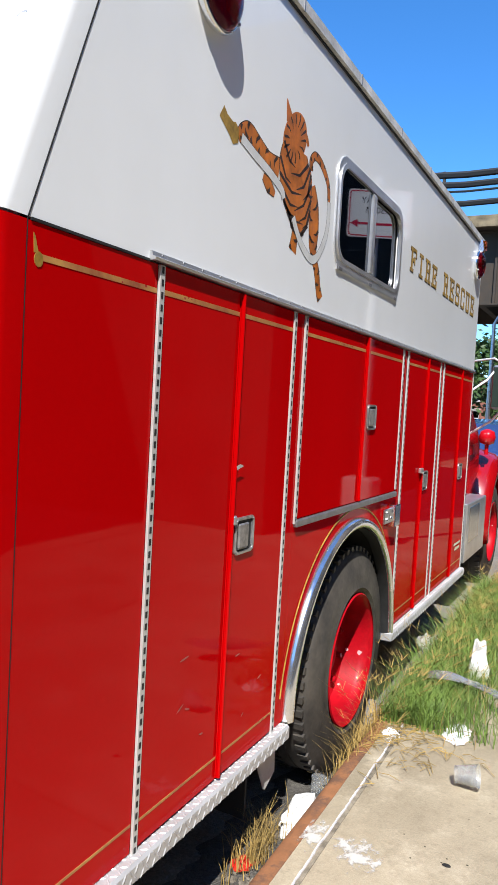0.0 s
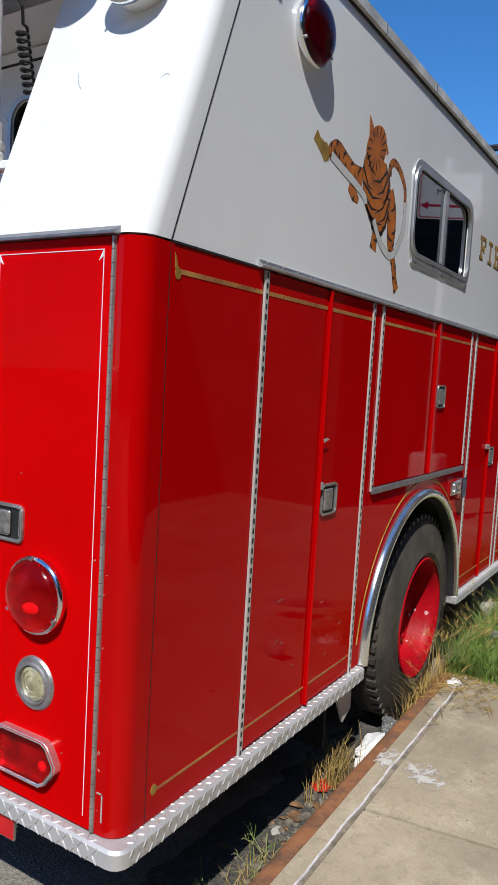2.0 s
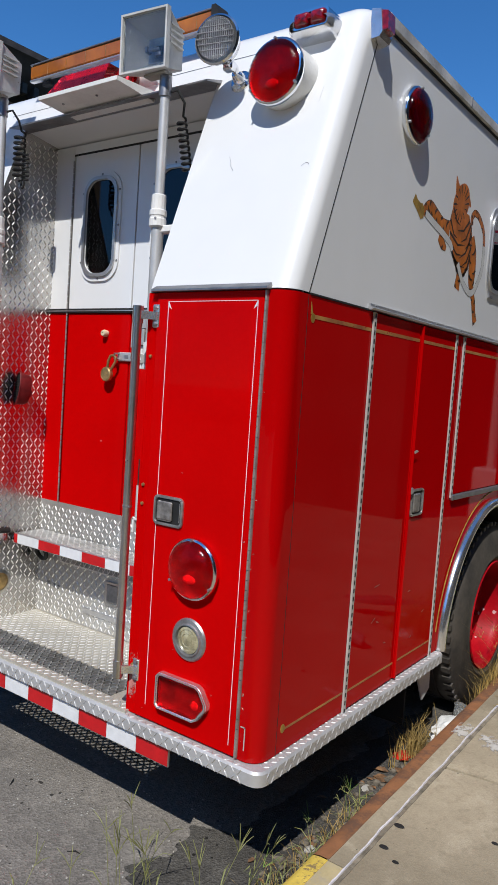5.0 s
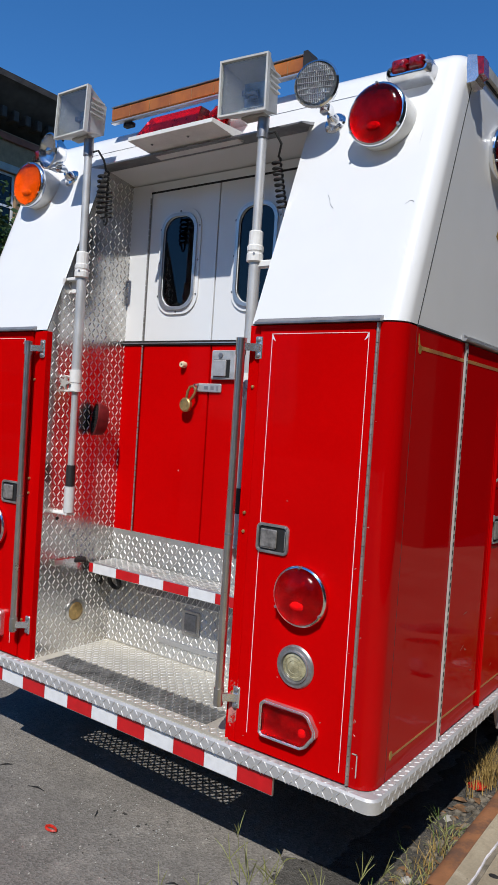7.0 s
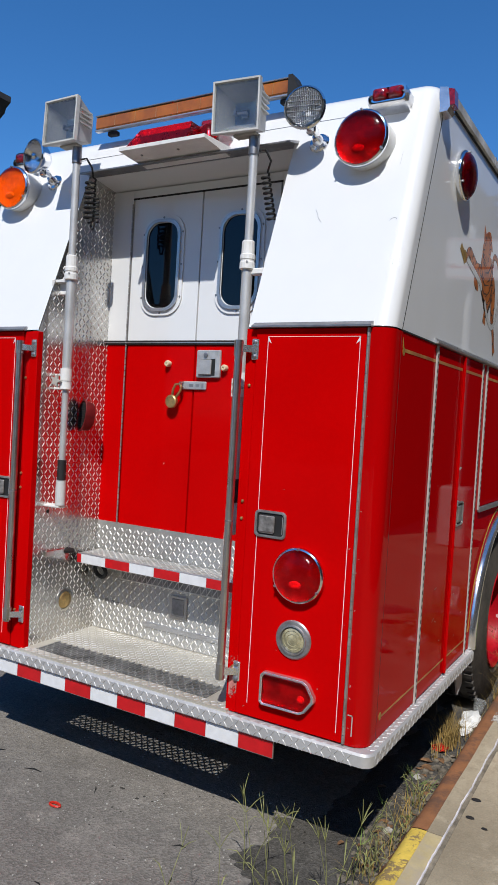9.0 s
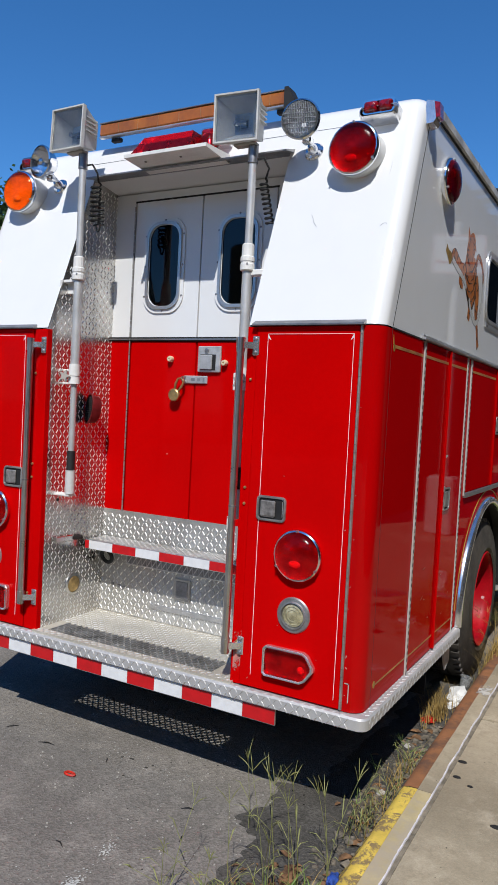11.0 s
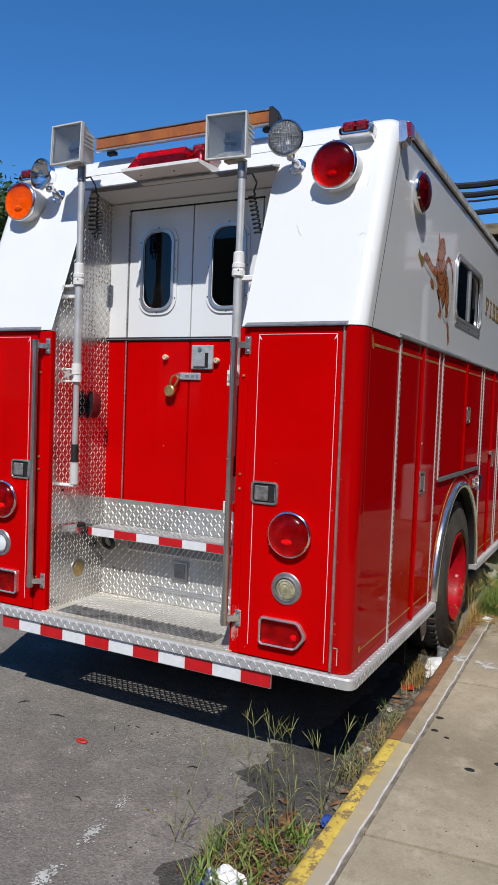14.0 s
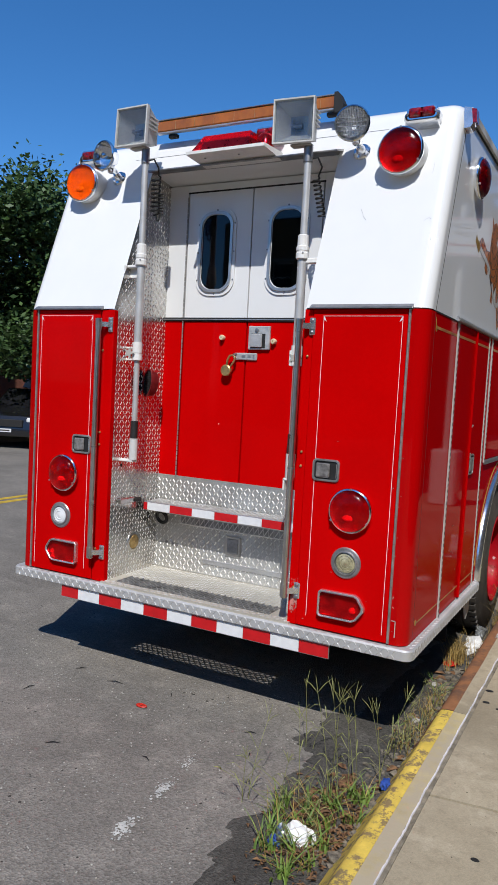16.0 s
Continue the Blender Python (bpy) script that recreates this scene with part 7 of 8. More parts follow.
mr = part("mirror", Geo().box(0.010, 0.185, 5.90, 5.98, 1.86, 2.26, 0.02), GREY, truck, "tall wing mirror on tubular arms")
part("mirror_glass", Geo().box(0.024, 0.171, 5.893, 5.899, 1.88, 2.24), surf("mirror_face", (0.06, 0.09, 0.07), 0.05, 0.6, vary=0.05), mr)
part("mirror_arm", Geo().tube([(-0.3, 6.2, 2.3), (0.0, 6.05, 2.33), (0.09, 5.97, 2.28)], 0.010, 8), CARWHITE, mr)
part("mirror_arm", Geo().tube([(-0.25, 6.3, 1.6), (0.0, 6.1, 1.75), (0.09, 5.97, 1.84)], 0.010, 8), CARWHITE, mr)
part("mirror_arm", Geo().tube([(-0.22, 5.75, 1.95), (-0.02, 5.85, 2.12), (0.05, 5.93, 2.24)], 0.010, 8), CARWHITE, mr)

# ---- street furniture and plants ----
def blades(count, spot, tall, width, material, name, label, lean_out=0.5, seedheads=0.0):
    """Grass: bent tapering blades; spot() gives a root."""
    g = Geo()
    for k in range(count):
        x, y, z = spot()
        h = tall * random.uniform(0.45, 1.1)
        a = random.random() * 2 * math.pi
        out = h * lean_out * random.uniform(0.2, 1.2)
        w = width * random.uniform(0.6, 1.2)
        px, py = -math.sin(a) * w, math.cos(a) * w
        pts = []
        for t in (0, 0.35, 0.7, 1.0):
            cx, cy, cz = x + math.cos(a) * out * t * t, y + math.sin(a) * out * t * t, z + h * (t - 0.28 * lean_out * t * t)
            pts.append((cx, cy, cz, 1 - 0.9 * t))
        vs = []
        for cx, cy, cz, s in pts:
            vs += [(cx - px * s, cy - py * s, cz), (cx + px * s, cy + py * s, cz), (cx, cy, cz + w * 0.5 * s)]
        fs = []
        for i in range(3):
            for p, q in ((0, 2), (2, 1), (1, 0)):
                fs.append((i * 3 + p, i * 3 + q, i * 3 + 3 + q, i * 3 + 3 + p))
        g.add(vs, fs)
        if random.random() < seedheads:
            tx, ty, tz, _ = pts[-1]
            for j in range(4):
                b = a + random.uniform(-1.2, 1.2)
                l = random.uniform(0.03, 0.07)
                e = (tx + math.cos(b) * l, ty + math.sin(b) * l, tz + l * 0.6)
                g.add([(tx - 0.001, ty, tz), (tx + 0.001, ty, tz), (e[0] + 0.001, e[1], e[2]), (e[0] - 0.001, e[1] + 0.001, e[2])], [(0, 1, 2, 3)])
    ob = part(name, g, material, None, smooth=False)
    return tagged(ob, label, "grass", kind="stuff")


def ground_z(x, y):
    return walk_z(y) if x > KERB else max(0.0, walk_z(y) * (x - KERB + 0.15) / 0.14) if x > KERB - 0.15 else 0.0


WEEDS = random.Random(21)
ROOTS = [(-0.06, -0.40), (-0.02, -0.42), (-0.12, -0.52), (-0.20, -0.60), (-0.27, -0.70), (-0.24, -0.80), (-0.16, -0.72), (-0.08, -0.66), (-0.05, -0.80), (-0.13, -0.86), (-0.22, -0.92), (-0.06, -0.95), (-0.01, -0.58), (-0.30, -0.62), (-0.10, -1.02)]


def kerb_clump():
    rx, ry = WEEDS.choice(ROOTS)
    x, y = min(rx + WEEDS.gauss(0, 0.022), 0.05), ry + WEEDS.gauss(0, 0.022)
    return x, y, ground_z(x, y)


blades(250, kerb_clump, 0.12, 0.0070, GRASS, "weed_clump", "green weeds growing from the gutter by the yellow kerb", 0.9)
blades(90, kerb_clump, 0.17, 0.0022, STRAW, "dry_weeds", "dry straw stalks among the gutter weeds", 1.1)


def seed_stalk(name, label, stalks):
    """Tall thin stems, each with a few narrow side leaves and a fan of seed fingers at its tip."""
    g = Geo()
    for x, y, h, dx, dy in stalks:
        z0 = ground_z(x, y)
        pts = [(x + dx * t ** 1.6, y + dy * t ** 1.6, z0 + h * t) for t in (0, 0.2, 0.4, 0.6, 0.8, 1.0)]
        g.tube(pts, [0.0017, 0.0016, 0.0014, 0.0012, 0.0010, 0.0007], 5)
        for k in (1, 2, 3):
            p = Vector(pts[k])
            a = WEEDS.uniform(0, 6.28)
            l = WEEDS.uniform(0.05, 0.10)
            q = p + Vector((math.cos(a) * l * 0.6, math.sin(a) * l * 0.6, l * 0.55))
            e = p + Vector((math.cos(a) * l * 1.1, math.sin(a) * l * 1.1, l * 0.5))
            s = Vector((-math.sin(a), math.cos(a), 0)) * 0.0026
            g.add([p - s * 0.4, p + s * 0.4, q - s, q + s, e, p + Vector((0, 0, 0.001)), q + Vector((0, 0, 0.0012))], [(0, 1, 3, 2), (2, 3, 4), (0, 2, 6, 5), (1, 5, 6, 3), (2, 4, 6), (3, 6, 4)])
        tip, way = Vector(pts[-1]), (Vector(pts[-1]) - Vector(pts[-2])).normalized()
        fan = Vector((WEEDS.gauss(0, 1), WEEDS.gauss(0, 1), 0)).normalized()
        n = WEEDS.choice((3, 4, 5)) if h > 0.2 else 2
        for k in range(n):
            d = (way + fan * (1.5 * (k / (n - 1) - 0.5)) + Vector((WEEDS.gauss(0, 0.12), WEEDS.gauss(0, 0.12), 0))).normalized()
            l = h * WEEDS.uniform(0.17, 0.27)
            root = tip - way * WEEDS.uniform(0, 0.02)
            g.tube([root, root + d * l * 0.5 + Vector((0, 0, 0.004)), root + d * l - Vector((0, 0, 0.004))], [0.0010, 0.0015, 0.0006], 4)
    return tagged(part(name, g, STALK, None, smooth=False), label, "grass", kind="stuff")


SPRAYS = ((-0.15, -0.47, 0.44, 4), (-0.08, -0.39, 0.46, 3), (-0.31, -0.67, 0.36, 3), (-0.02, -0.22, 0.42, 3), (-0.23, -0.59, 0.34, 2), (-0.45, -0.64, 0.36, 2), (-0.04, 0.04, 0.36, 2), (-0.42, -0.10, 0.30, 2), (-0.12, -0.72, 0.24, 3))
seed_stalk("seed_stalks", "tall thin pale-green seed stalks in the gutter", [(x + WEEDS.gauss(0, 0.018), y + WEEDS.gauss(0, 0.018), h * WEEDS.uniform(0.55, 1.08), WEEDS.gauss(0, 0.10), WEEDS.gauss(0.03, 0.08)) for x, y, h, n in SPRAYS for k in range(n)])
seed_stalk("seed_stalks", "thin seed stalks growing along the rusty kerb", [(WEEDS.gauss(0.0, 0.02), WEEDS.uniform(0.0, 0.9), WEEDS.uniform(0.09, 0.18), WEEDS.gauss(0.0, 0.06), WEEDS.gauss(0.0, 0.05)) for k in range(12)])


def gutter_line():
    x, y = random.gauss(-0.02, 0.03), random.choice((random.gauss(0.30, 0.12), random.gauss(0.80, 0.07), random.gauss(0.65, 0.1)))
    return x, y, ground_z(x, y)


blades(170, gutter_line, 0.11, 0.0022, STRAW, "dry_grass", "dry yellow grass tufts along the rusty kerb", 0.8)
blades(16, gutter_line, 0.16, 0.002, GRASS, "thin_grass", "thin green grass along the rusty kerb", 0.7, 0.4)


blades(230, lambda: (random.gauss(-0.06, 0.03), random.gauss(1.55, 0.09), 0.02), 0.2, 0.0022, STRAW, "dry_grass", "dry yellow grass tuft in the gutter under the truck", 0.8)


def wheel_tuft():
    x, y = random.gauss(0.12, 0.04), random.gauss(2.12, 0.13)
    return x, y, ground_z(x, y)


blades(280, wheel_tuft, 0.15, 0.0020, STRAW, "dry_grass", "dry straw tuft beside the rear wheel", 0.9)
blades(60, lambda: (0.14, random.gauss(2.3, 0.18), 0.26), 0.36, 0.002, STRAW, "dry_stalks", "long dry stalks against the wheel rim", 0.8, 0.7)


def verge():
    y = random.uniform(2.35, 5.4)
    x = 0.16 + abs(random.gauss(0, 0.22)) * (1.0 if y < 4.2 else 0.6)
    return x, y, ground_z(x, y)


blades(11500, verge, 0.20, 0.0030, GRASS, "verge_grass", "lush green grass overgrowing the kerb", 0.9)
blades(420, verge, 0.30, 0.0016, STRAW, "verge_straw", "yellow grass stalks over the green verge", 0.8, 0.6)
blades(500, lambda: (0.15 + abs(random.gauss(0, 0.16)), random.uniform(4.6, 7.5), 0.30), 0.2, 0.003, STRAW, "far_dry_grass", "dry grass along the kerb by the cab", 0.9)
g = Geo()
for k in range(200):
    x, y = 0.2 + abs(random.gauss(0, 0.2)), 2.25 + random.gauss(0, 0.14)
    a, l = random.random() * 6.28, random.uniform(0.03, 0.12)
    z = ground_z(x, y) + 0.004 + random.random() * 0.012
    g.tube([(x, y, z), (x + l * math.cos(a) * 0.5, y + l * math.sin(a) * 0.5, z + 0.008), (x + l * math.cos(a), y + l * math.sin(a), z)], 0.0013, 4)
tagged(part("cut_grass", g, STRAW, smooth=False), "scattered dry grass cuttings on the sidewalk", "grass", kind="stuff")


# ---- litter ----
GRIT = random.Random(77)
DEBRIS = surf("grey_gutter_debris", (0.20, 0.17, 0.13), 0.9, vary=0.4, scale=30, fine=150)
g = Geo()
for k in range(420):
    y = GRIT.uniform(-0.9, 2.0)
    x = min(0.02, GRIT.gauss(-0.03, 0.05))
    q, a = abs(GRIT.gauss(0, 0.010)) + 0.003, GRIT.uniform(0, 6.28)
    z = 0.004 + ground_z(x, y)
    g.hull([(x + q * math.cos(a + i * 1.26) * GRIT.uniform(0.5, 1.3), y + q * math.sin(a + i * 1.26) * GRIT.uniform(0.5, 1.3), z + h * q * GRIT.uniform(0.5, 1)) for i in range(5) for h in (-0.2, 0.6)])
tagged(part("gutter_debris", g, DEBRIS, smooth=False), "grey grit and broken bits lying along the kerb", "debris", kind="stuff")
g = Geo()
for k in range(90):
    y = GRIT.uniform(-0.2, 1.9) if k < 36 else GRIT.gauss(-0.55, 0.16)
    x = min(0.0, GRIT.gauss(-0.05, 0.06) if k < 36 else GRIT.gauss(-0.12, 0.08))
    l, a, z = GRIT.uniform(0.015, 0.04), GRIT.uniform(0, 6.28), 0.008 + ground_z(x, y)
    u, v = Vector((math.cos(a), math.sin(a), 0)), Vector((-math.sin(a), math.cos(a), 0))
    p = Vector((x, y, z))
    c = Vector((0, 0, l * 0.28))
    g.add([p - u * l, p - u * l * 0.4 - v * l * 0.45 + c, p + u * l * 0.4 - v * l * 0.5 + c * 0.7, p + u * l, p + u * l * 0.4 + v * l * 0.45 + c * 1.1, p - u * l * 0.4 + v * l * 0.5 + c * 0.6, p], [(0, 1, 6), (1, 2, 6), (2, 3, 6), (3, 4, 6), (4, 5, 6), (5, 0, 6)])
tagged(part("curled_leaves", g, LEAF_DRY, smooth=False), "curled brown dead leaves along the kerb", "leaves", kind="stuff")
g = Geo()
for k in range(620):
    x, y = GRIT.uniform(-2.6, 0.0), GRIT.uniform(-1.6, 0.5)
    q, a = GRIT.uniform(0.0015, 0.0055), GRIT.uniform(0, 6.28)
    g.hull([(x + q * math.cos(a + i * 1.57) * GRIT.uniform(0.5, 1.2), y + q * math.sin(a + i * 1.57) * GRIT.uniform(0.5, 1.2), z) for i in range(4) for z in (0.0, q * 0.7)])
tagged(part("road_grit", g, STONE, smooth=False), "fine pale grit scattered over the asphalt", "grit", kind="stuff")
g = Geo()
for x, y, l, a in ((-1.66, -0.02, 0.05, 0.2), (-1.95, 0.02, 0.035, 0.9), (-1.30, 0.02, 0.03, 2.2), (-0.72, -0.12, 0.03, 0.4), (-2.0, -0.35, 0.04, 1.4), (-1.0, -0.62, 0.03, 2.8), (-1.45, -0.75, 0.035, 0.6), (-0.62, -0.32, 0.025, 1.9)):
    g.tube([(x - l * math.cos(a), y - l * math.sin(a), 0.003), (x, y + 0.006, 0.008), (x + l * math.cos(a), y + l * math.sin(a), 0.003)], [0.001, 0.003, 0.0008], 5)
tagged(part("twigs", g, DARK, smooth=False), "small dark twigs and leaf bits on the asphalt", "twig", kind="stuff")

def crumple(name, p, s, material, label, category, seed, flat=0.5, n=3):
    bm = bmesh.new()
    bmesh.ops.create_icosphere(bm, subdivisions=n, radius=1)
    for v in bm.verts:
        d = 1 + 0.45 * noise.noise(v.co * 1.7 + Vector((seed, 0, 0))) + 0.25 * noise.noise(v.co * 4 + Vector((0, seed, 0)))
        v.co = Vector((v.co.x * s[0] * d, v.co.y * s[1] * d, max(-0.9 * flat, v.co.z * d) * s[2]))
    me = bpy.data.meshes.new(name)
    bm.to_mesh(me)
    bm.free()
    low = min(v.co.z for v in me.vertices)
    me.transform(Matrix.Translation((p[0], p[1], p[2] - low)))
    me.materials.append(material)
    return tagged(new(name, me), label, category)


crumple("paper_bag", (-0.03, 1.88, 0.01), (0.065, 0.15, 0.042), PAPER, "crumpled white paper bag in the gutter", "litter", 3)
crumple("paper_wad", (-0.15, -0.80, 0.0), (0.06, 0.05, 0.045), PAPER, "crumpled white wrapper among the gutter weeds", "litter", 5)
crumple("foil_wrapper", (-0.215, -0.87, 0.0), (0.024, 0.035, 0.03), BLUE, "crumpled blue and silver wrapper", "litter", 8)
crumple("foil_scrap", (-0.195, -0.84, 0.0), (0.03, 0.04, 0.05), STEEL, "crumpled silver foil scrap", "litter", 9)
crumple("blue_wrapper", (0.028, -0.27, 0.03), (0.018, 0.042, 0.022), BLUE, "blue plastic wrapper against the kerb", "litter", 10)
crumple("red_wrapper", (-0.09, 1.47, 0.005), (0.04, 0.05, 0.015), REDLITTER, "shiny red wrapper in the dry gutter grass", "litter", 11)
crumple("tissue", (0.48, 3.15, 0.34), (0.05, 0.045, 0.14), PAPER, "upright crumpled white tissue in the grass", "litter", 12)
crumple("paper_scrap", (0.25, 2.24, 0.31), (0.04, 0.05, 0.012), PAPER, "torn white paper scrap on the sidewalk", "litter", 13)
crumple("paper_scrap", (0.52, 2.42, 0.31), (0.06, 0.12, 0.012), PAPER, "flat torn white paper on the sidewalk", "litter", 14)
crumple("paper_scrap", (0.70, 2.75, 0.31), (0.03, 0.04, 0.012), PAPER, "torn white paper scrap on the sidewalk", "litter", 15)
crumple("orange_wrapper", (0.66, 2.9, 0.31), (0.03, 0.03, 0.012), LENS_AMBER, "orange wrapper on the grass edge", "litter", 16)
crumple("dirt_clod", (-0.09, 1.07, 0.0), (0.022, 0.032, 0.008), STONE, "pale stone in the gutter under the truck", "stone", 17)
crumple("dirt_clod", (-0.05, 0.50, 0.0), (0.02, 0.025, 0.014), STONE, "pale stone in the gutter under the truck", "stone", 18)
crumple("cloth_scrap", (-0.08, 1.20, 0.0), (0.035, 0.04, 0.008), LEAF_DRY, "grey flattened scrap in the gutter", "litter", 19)
crumple("leaf_scrap", (-0.15, -0.27, 0.0), (0.03, 0.05, 0.012), LEAF_DRY, "curled brown dead leaf in the gutter", "leaf", 20)
crumple("stone_clump", (0.10, 3.6, 0.30), (0.07, 0.10, 0.06), STONE, "pale stone at the kerb in the grass", "stone", 21)
g = Geo()
for k in range(5):
    g.tube([(-1.345 + 0.03 * math.cos(a * 0.6 + k), -0.19 + 0.014 * math.sin(a * 0.6 + k), 0.006 + k * 0.001) for a in range(9)], 0.004, 5)
tagged(part("red_ribbon", g, REDLITTER), "small red curl of ribbon on the asphalt", "litter")


def tub(p, r, h, tilt):
    m = Matrix.Translation(p) @ Matrix.Rotation(radians(tilt), 4, "Y")
    g = Geo().lathe([(r * 0.72, 0), (r * 0.76, h * 0.1), (r * 0.95, h * 0.9), (r * 1.04, h), (r * 1.0, h - 0.003), (r * 0.9, h * 0.85), (r * 0.7, 0.006)], m, 24, False)
    return tagged(part("plastic_cup", g, PLASTIC, angle=60), "clear crushed plastic cup lying on the sidewalk", "cup", "plastic cups")


tub((0.60, 1.96, walk_z(2) + 0.045), 0.045, 0.09, 80)
tub((-0.03, 2.08, 0.02), 0.04, 0.08, 12)
g = Geo()
rows = []
for i in range(26):
    t = i / 25
    x, y = 0.28 + 0.75 * t, 2.85 - 0.25 * t + 0.06 * math.sin(5 * t)
    w = 0.05 + 0.02 * math.sin(9 * t)
    rows.append([(x, y - w, walk_z(y) + 0.10 + 0.02 * math.sin(7 * t)), (x, y - w * 0.3, walk_z(y) + 0.125 + 0.02 * math.sin(11 * t)), (x, y + w * 0.4, walk_z(y) + 0.115), (x, y + w, walk_z(y) + 0.10)])
ob = part("plastic_sheet", g.loft(rows), PLASTIC, None, angle=60)
ob.modifiers.new("thickness", "SOLIDIFY").thickness = 0.002
tagged(ob, "strip of clear plastic film lying on the grass", "litter")
g = Geo()
for k in range(620):
    x, y = min(random.gauss(-0.10, 0.09), 0.0), random.gauss(-0.72, 0.18)
    r, a = random.uniform(0.006, 0.019), random.random() * 6.28
    z = 0.006 + random.random() * 0.02
    c, s = math.cos(a), math.sin(a)
    g.add([(x - r * c, y - r * s, z), (x + r * 0.4 * s, y - r * 0.4 * c, z + 0.006), (x + r * c, y + r * s, z), (x - r * 0.4 * s, y + r * 0.4 * c, z + 0.008)], [(0, 1, 2), (0, 2, 3)])
tagged(part("leaf_litter", g, LEAF_DRY, smooth=False), "brown leaf litter among the gutter weeds", "leaves", kind="stuff")

# parking sign behind the sidewalk edge, facing the truck
sign = thing("parking_sign", "white parking sign with a red arrow on a grey pole", "sign")
M = facing((1.36, 6.58, 3.87), (-0.45, -0.9, 0)) @ Matrix.Scale(1.25, 4)
part("post", Geo().cyl((1.42, 6.70, 1.0), (1.42, 6.70, 4.3), 0.055, 0.05, n=14), PALE, sign)
part("post_base", Geo().box(1.25, 1.59, 6.53, 6.87, 0.30, 1.06, 0.03), PALE, sign, "square grey pole base")
o = part("panel", Geo().prism(rrect(-0.27, 0.27, -0.20, 0.20, 0.03), "z", -0.003, 0.0), REFL_WHITE, sign)
o.data.transform(M)
o = part("arrow", Geo().box(-0.19, 0.19, -0.095, -0.075, 0, 0.001).prism([(-0.25, -0.085), (-0.18, -0.05), (-0.18, -0.12)], "z", 0, 0.001).prism([(0.25, -0.085), (0.18, -0.12), (0.18, -0.05)], "z", 0, 0.001), SIGNRED, sign, "red double arrow")
o.data.transform(M)
o = part("border", Geo().band(rrect(-0.25, 0.25, -0.18, 0.18, 0.02), rrect(-0.26, 0.26, -0.19, 0.19, 0.025), "z", 0, 0.001), SIGNRED, sign)
o.data.transform(M)


def sign_words(body, y, h):
    cu = bpy.data.curves.new("words", "FONT")
    cu.body, cu.size, cu.align_x, cu.extrude = body, h, "CENTER", 0.0005
    tmp = bpy.data.objects.new("words", cu)
    scene.collection.objects.link(tmp)
    bpy.context.view_layer.update()
    me = bpy.data.meshes.new_from_object(tmp.evaluated_get(bpy.context.evaluated_depsgraph_get()))
    bpy.data.objects.remove(tmp)
    me.transform(M @ Matrix.Translation((0, y, 0.0006)))
    me.materials.clear()
    me.materials.append(STRIPE)
    ob = new("words", me)
    ob.parent = sign


sign_words("TUESDAY", 0.085, 0.075)
sign_words("7:30AM", 0.005, 0.075)


# ---- trees ----
def tree(x, y, h, spread, leaves, seed, name="street_tree", leaf=0.11):
    rnd = random.Random(seed)
    base = thing(name, "leafy green street tree in full summer leaf", "tree")
    g = Geo()
    z0 = 0.14
    g.tube([(x, y, z0 - 0.1), (x + 0.05, y, z0 + h * 0.2), (x, y + 0.05, z0 + h * 0.4), (x + 0.05, y, z0 + h * 0.8)], [0.2, 0.16, 0.12, 0.03], 8)
    tips = []
    for k in range(26):
        t = rnd.uniform(0.22, 0.92)
        a = rnd.random() * 6.28
        l = spread * (1 - 0.55 * abs(t - 0.45)) * rnd.uniform(0.45, 1.0)
        p0 = Vector((x, y, z0 + h * t * 0.85))
        p2 = p0 + Vector((math.cos(a) * l, math.sin(a) * l, h * rnd.uniform(0.03, 0.16)))
        p1 = (p0 + p2) / 2 + Vector((0, 0, 0.15))
        g.tube([p0, p1, p2], [0.05, 0.03, 0.01], 5)
        tips += [p1, p2, (p1 + p2) / 2]
    part("trunk", g, BARK, base)
    g = Geo()
    for k in range(leaves):
        c = rnd.choice(tips)
        d = Vector((rnd.gauss(0, 1), rnd.gauss(0, 1), rnd.gauss(0, 0.8))) * spread * 0.17
        p = c + d
        if p.z < z0 + h * 0.2:
            continue
        s = leaf * rnd.uniform(0.6, 1.3)
        u = Vector((rnd.gauss(0, 1), rnd.gauss(0, 1), rnd.gauss(0, 0.5))).normalized()
        v = u.cross(Vector((rnd.gauss(0, 1), rnd.gauss(0, 1), rnd.gauss(0, 1)))).normalized()
        g.add([p - u * s, p - v * s * 0.5 + u * 0.1 * s, p + u * s, p + v * s * 0.5], [(0, 1, 2, 3)])
    part("crown", g, LEAF, base, smooth=False)["kind"] = "stuff"
    return base


tree(-14.2, 12.0, 7.6, 2.7, 36000, 1, leaf=0.085)
tree(-15.2, 14.8, 7.0, 2.6, 22000, 2, leaf=0.09)
tree(-15.0, 6.9, 7.9, 2.2, 24000, 3, leaf=0.08)
tree(-15.2, 19.5, 7.0, 2.8, 6000, 4)
tree(-6.8, 60, 8.6, 4.0, 9000, 5, leaf=0.24)
tree(-3.0, 66, 8.6, 4.0, 9000, 6, leaf=0.24)
tree(-11.5, 56, 8.0, 4.0, 7000, 7, leaf=0.24)


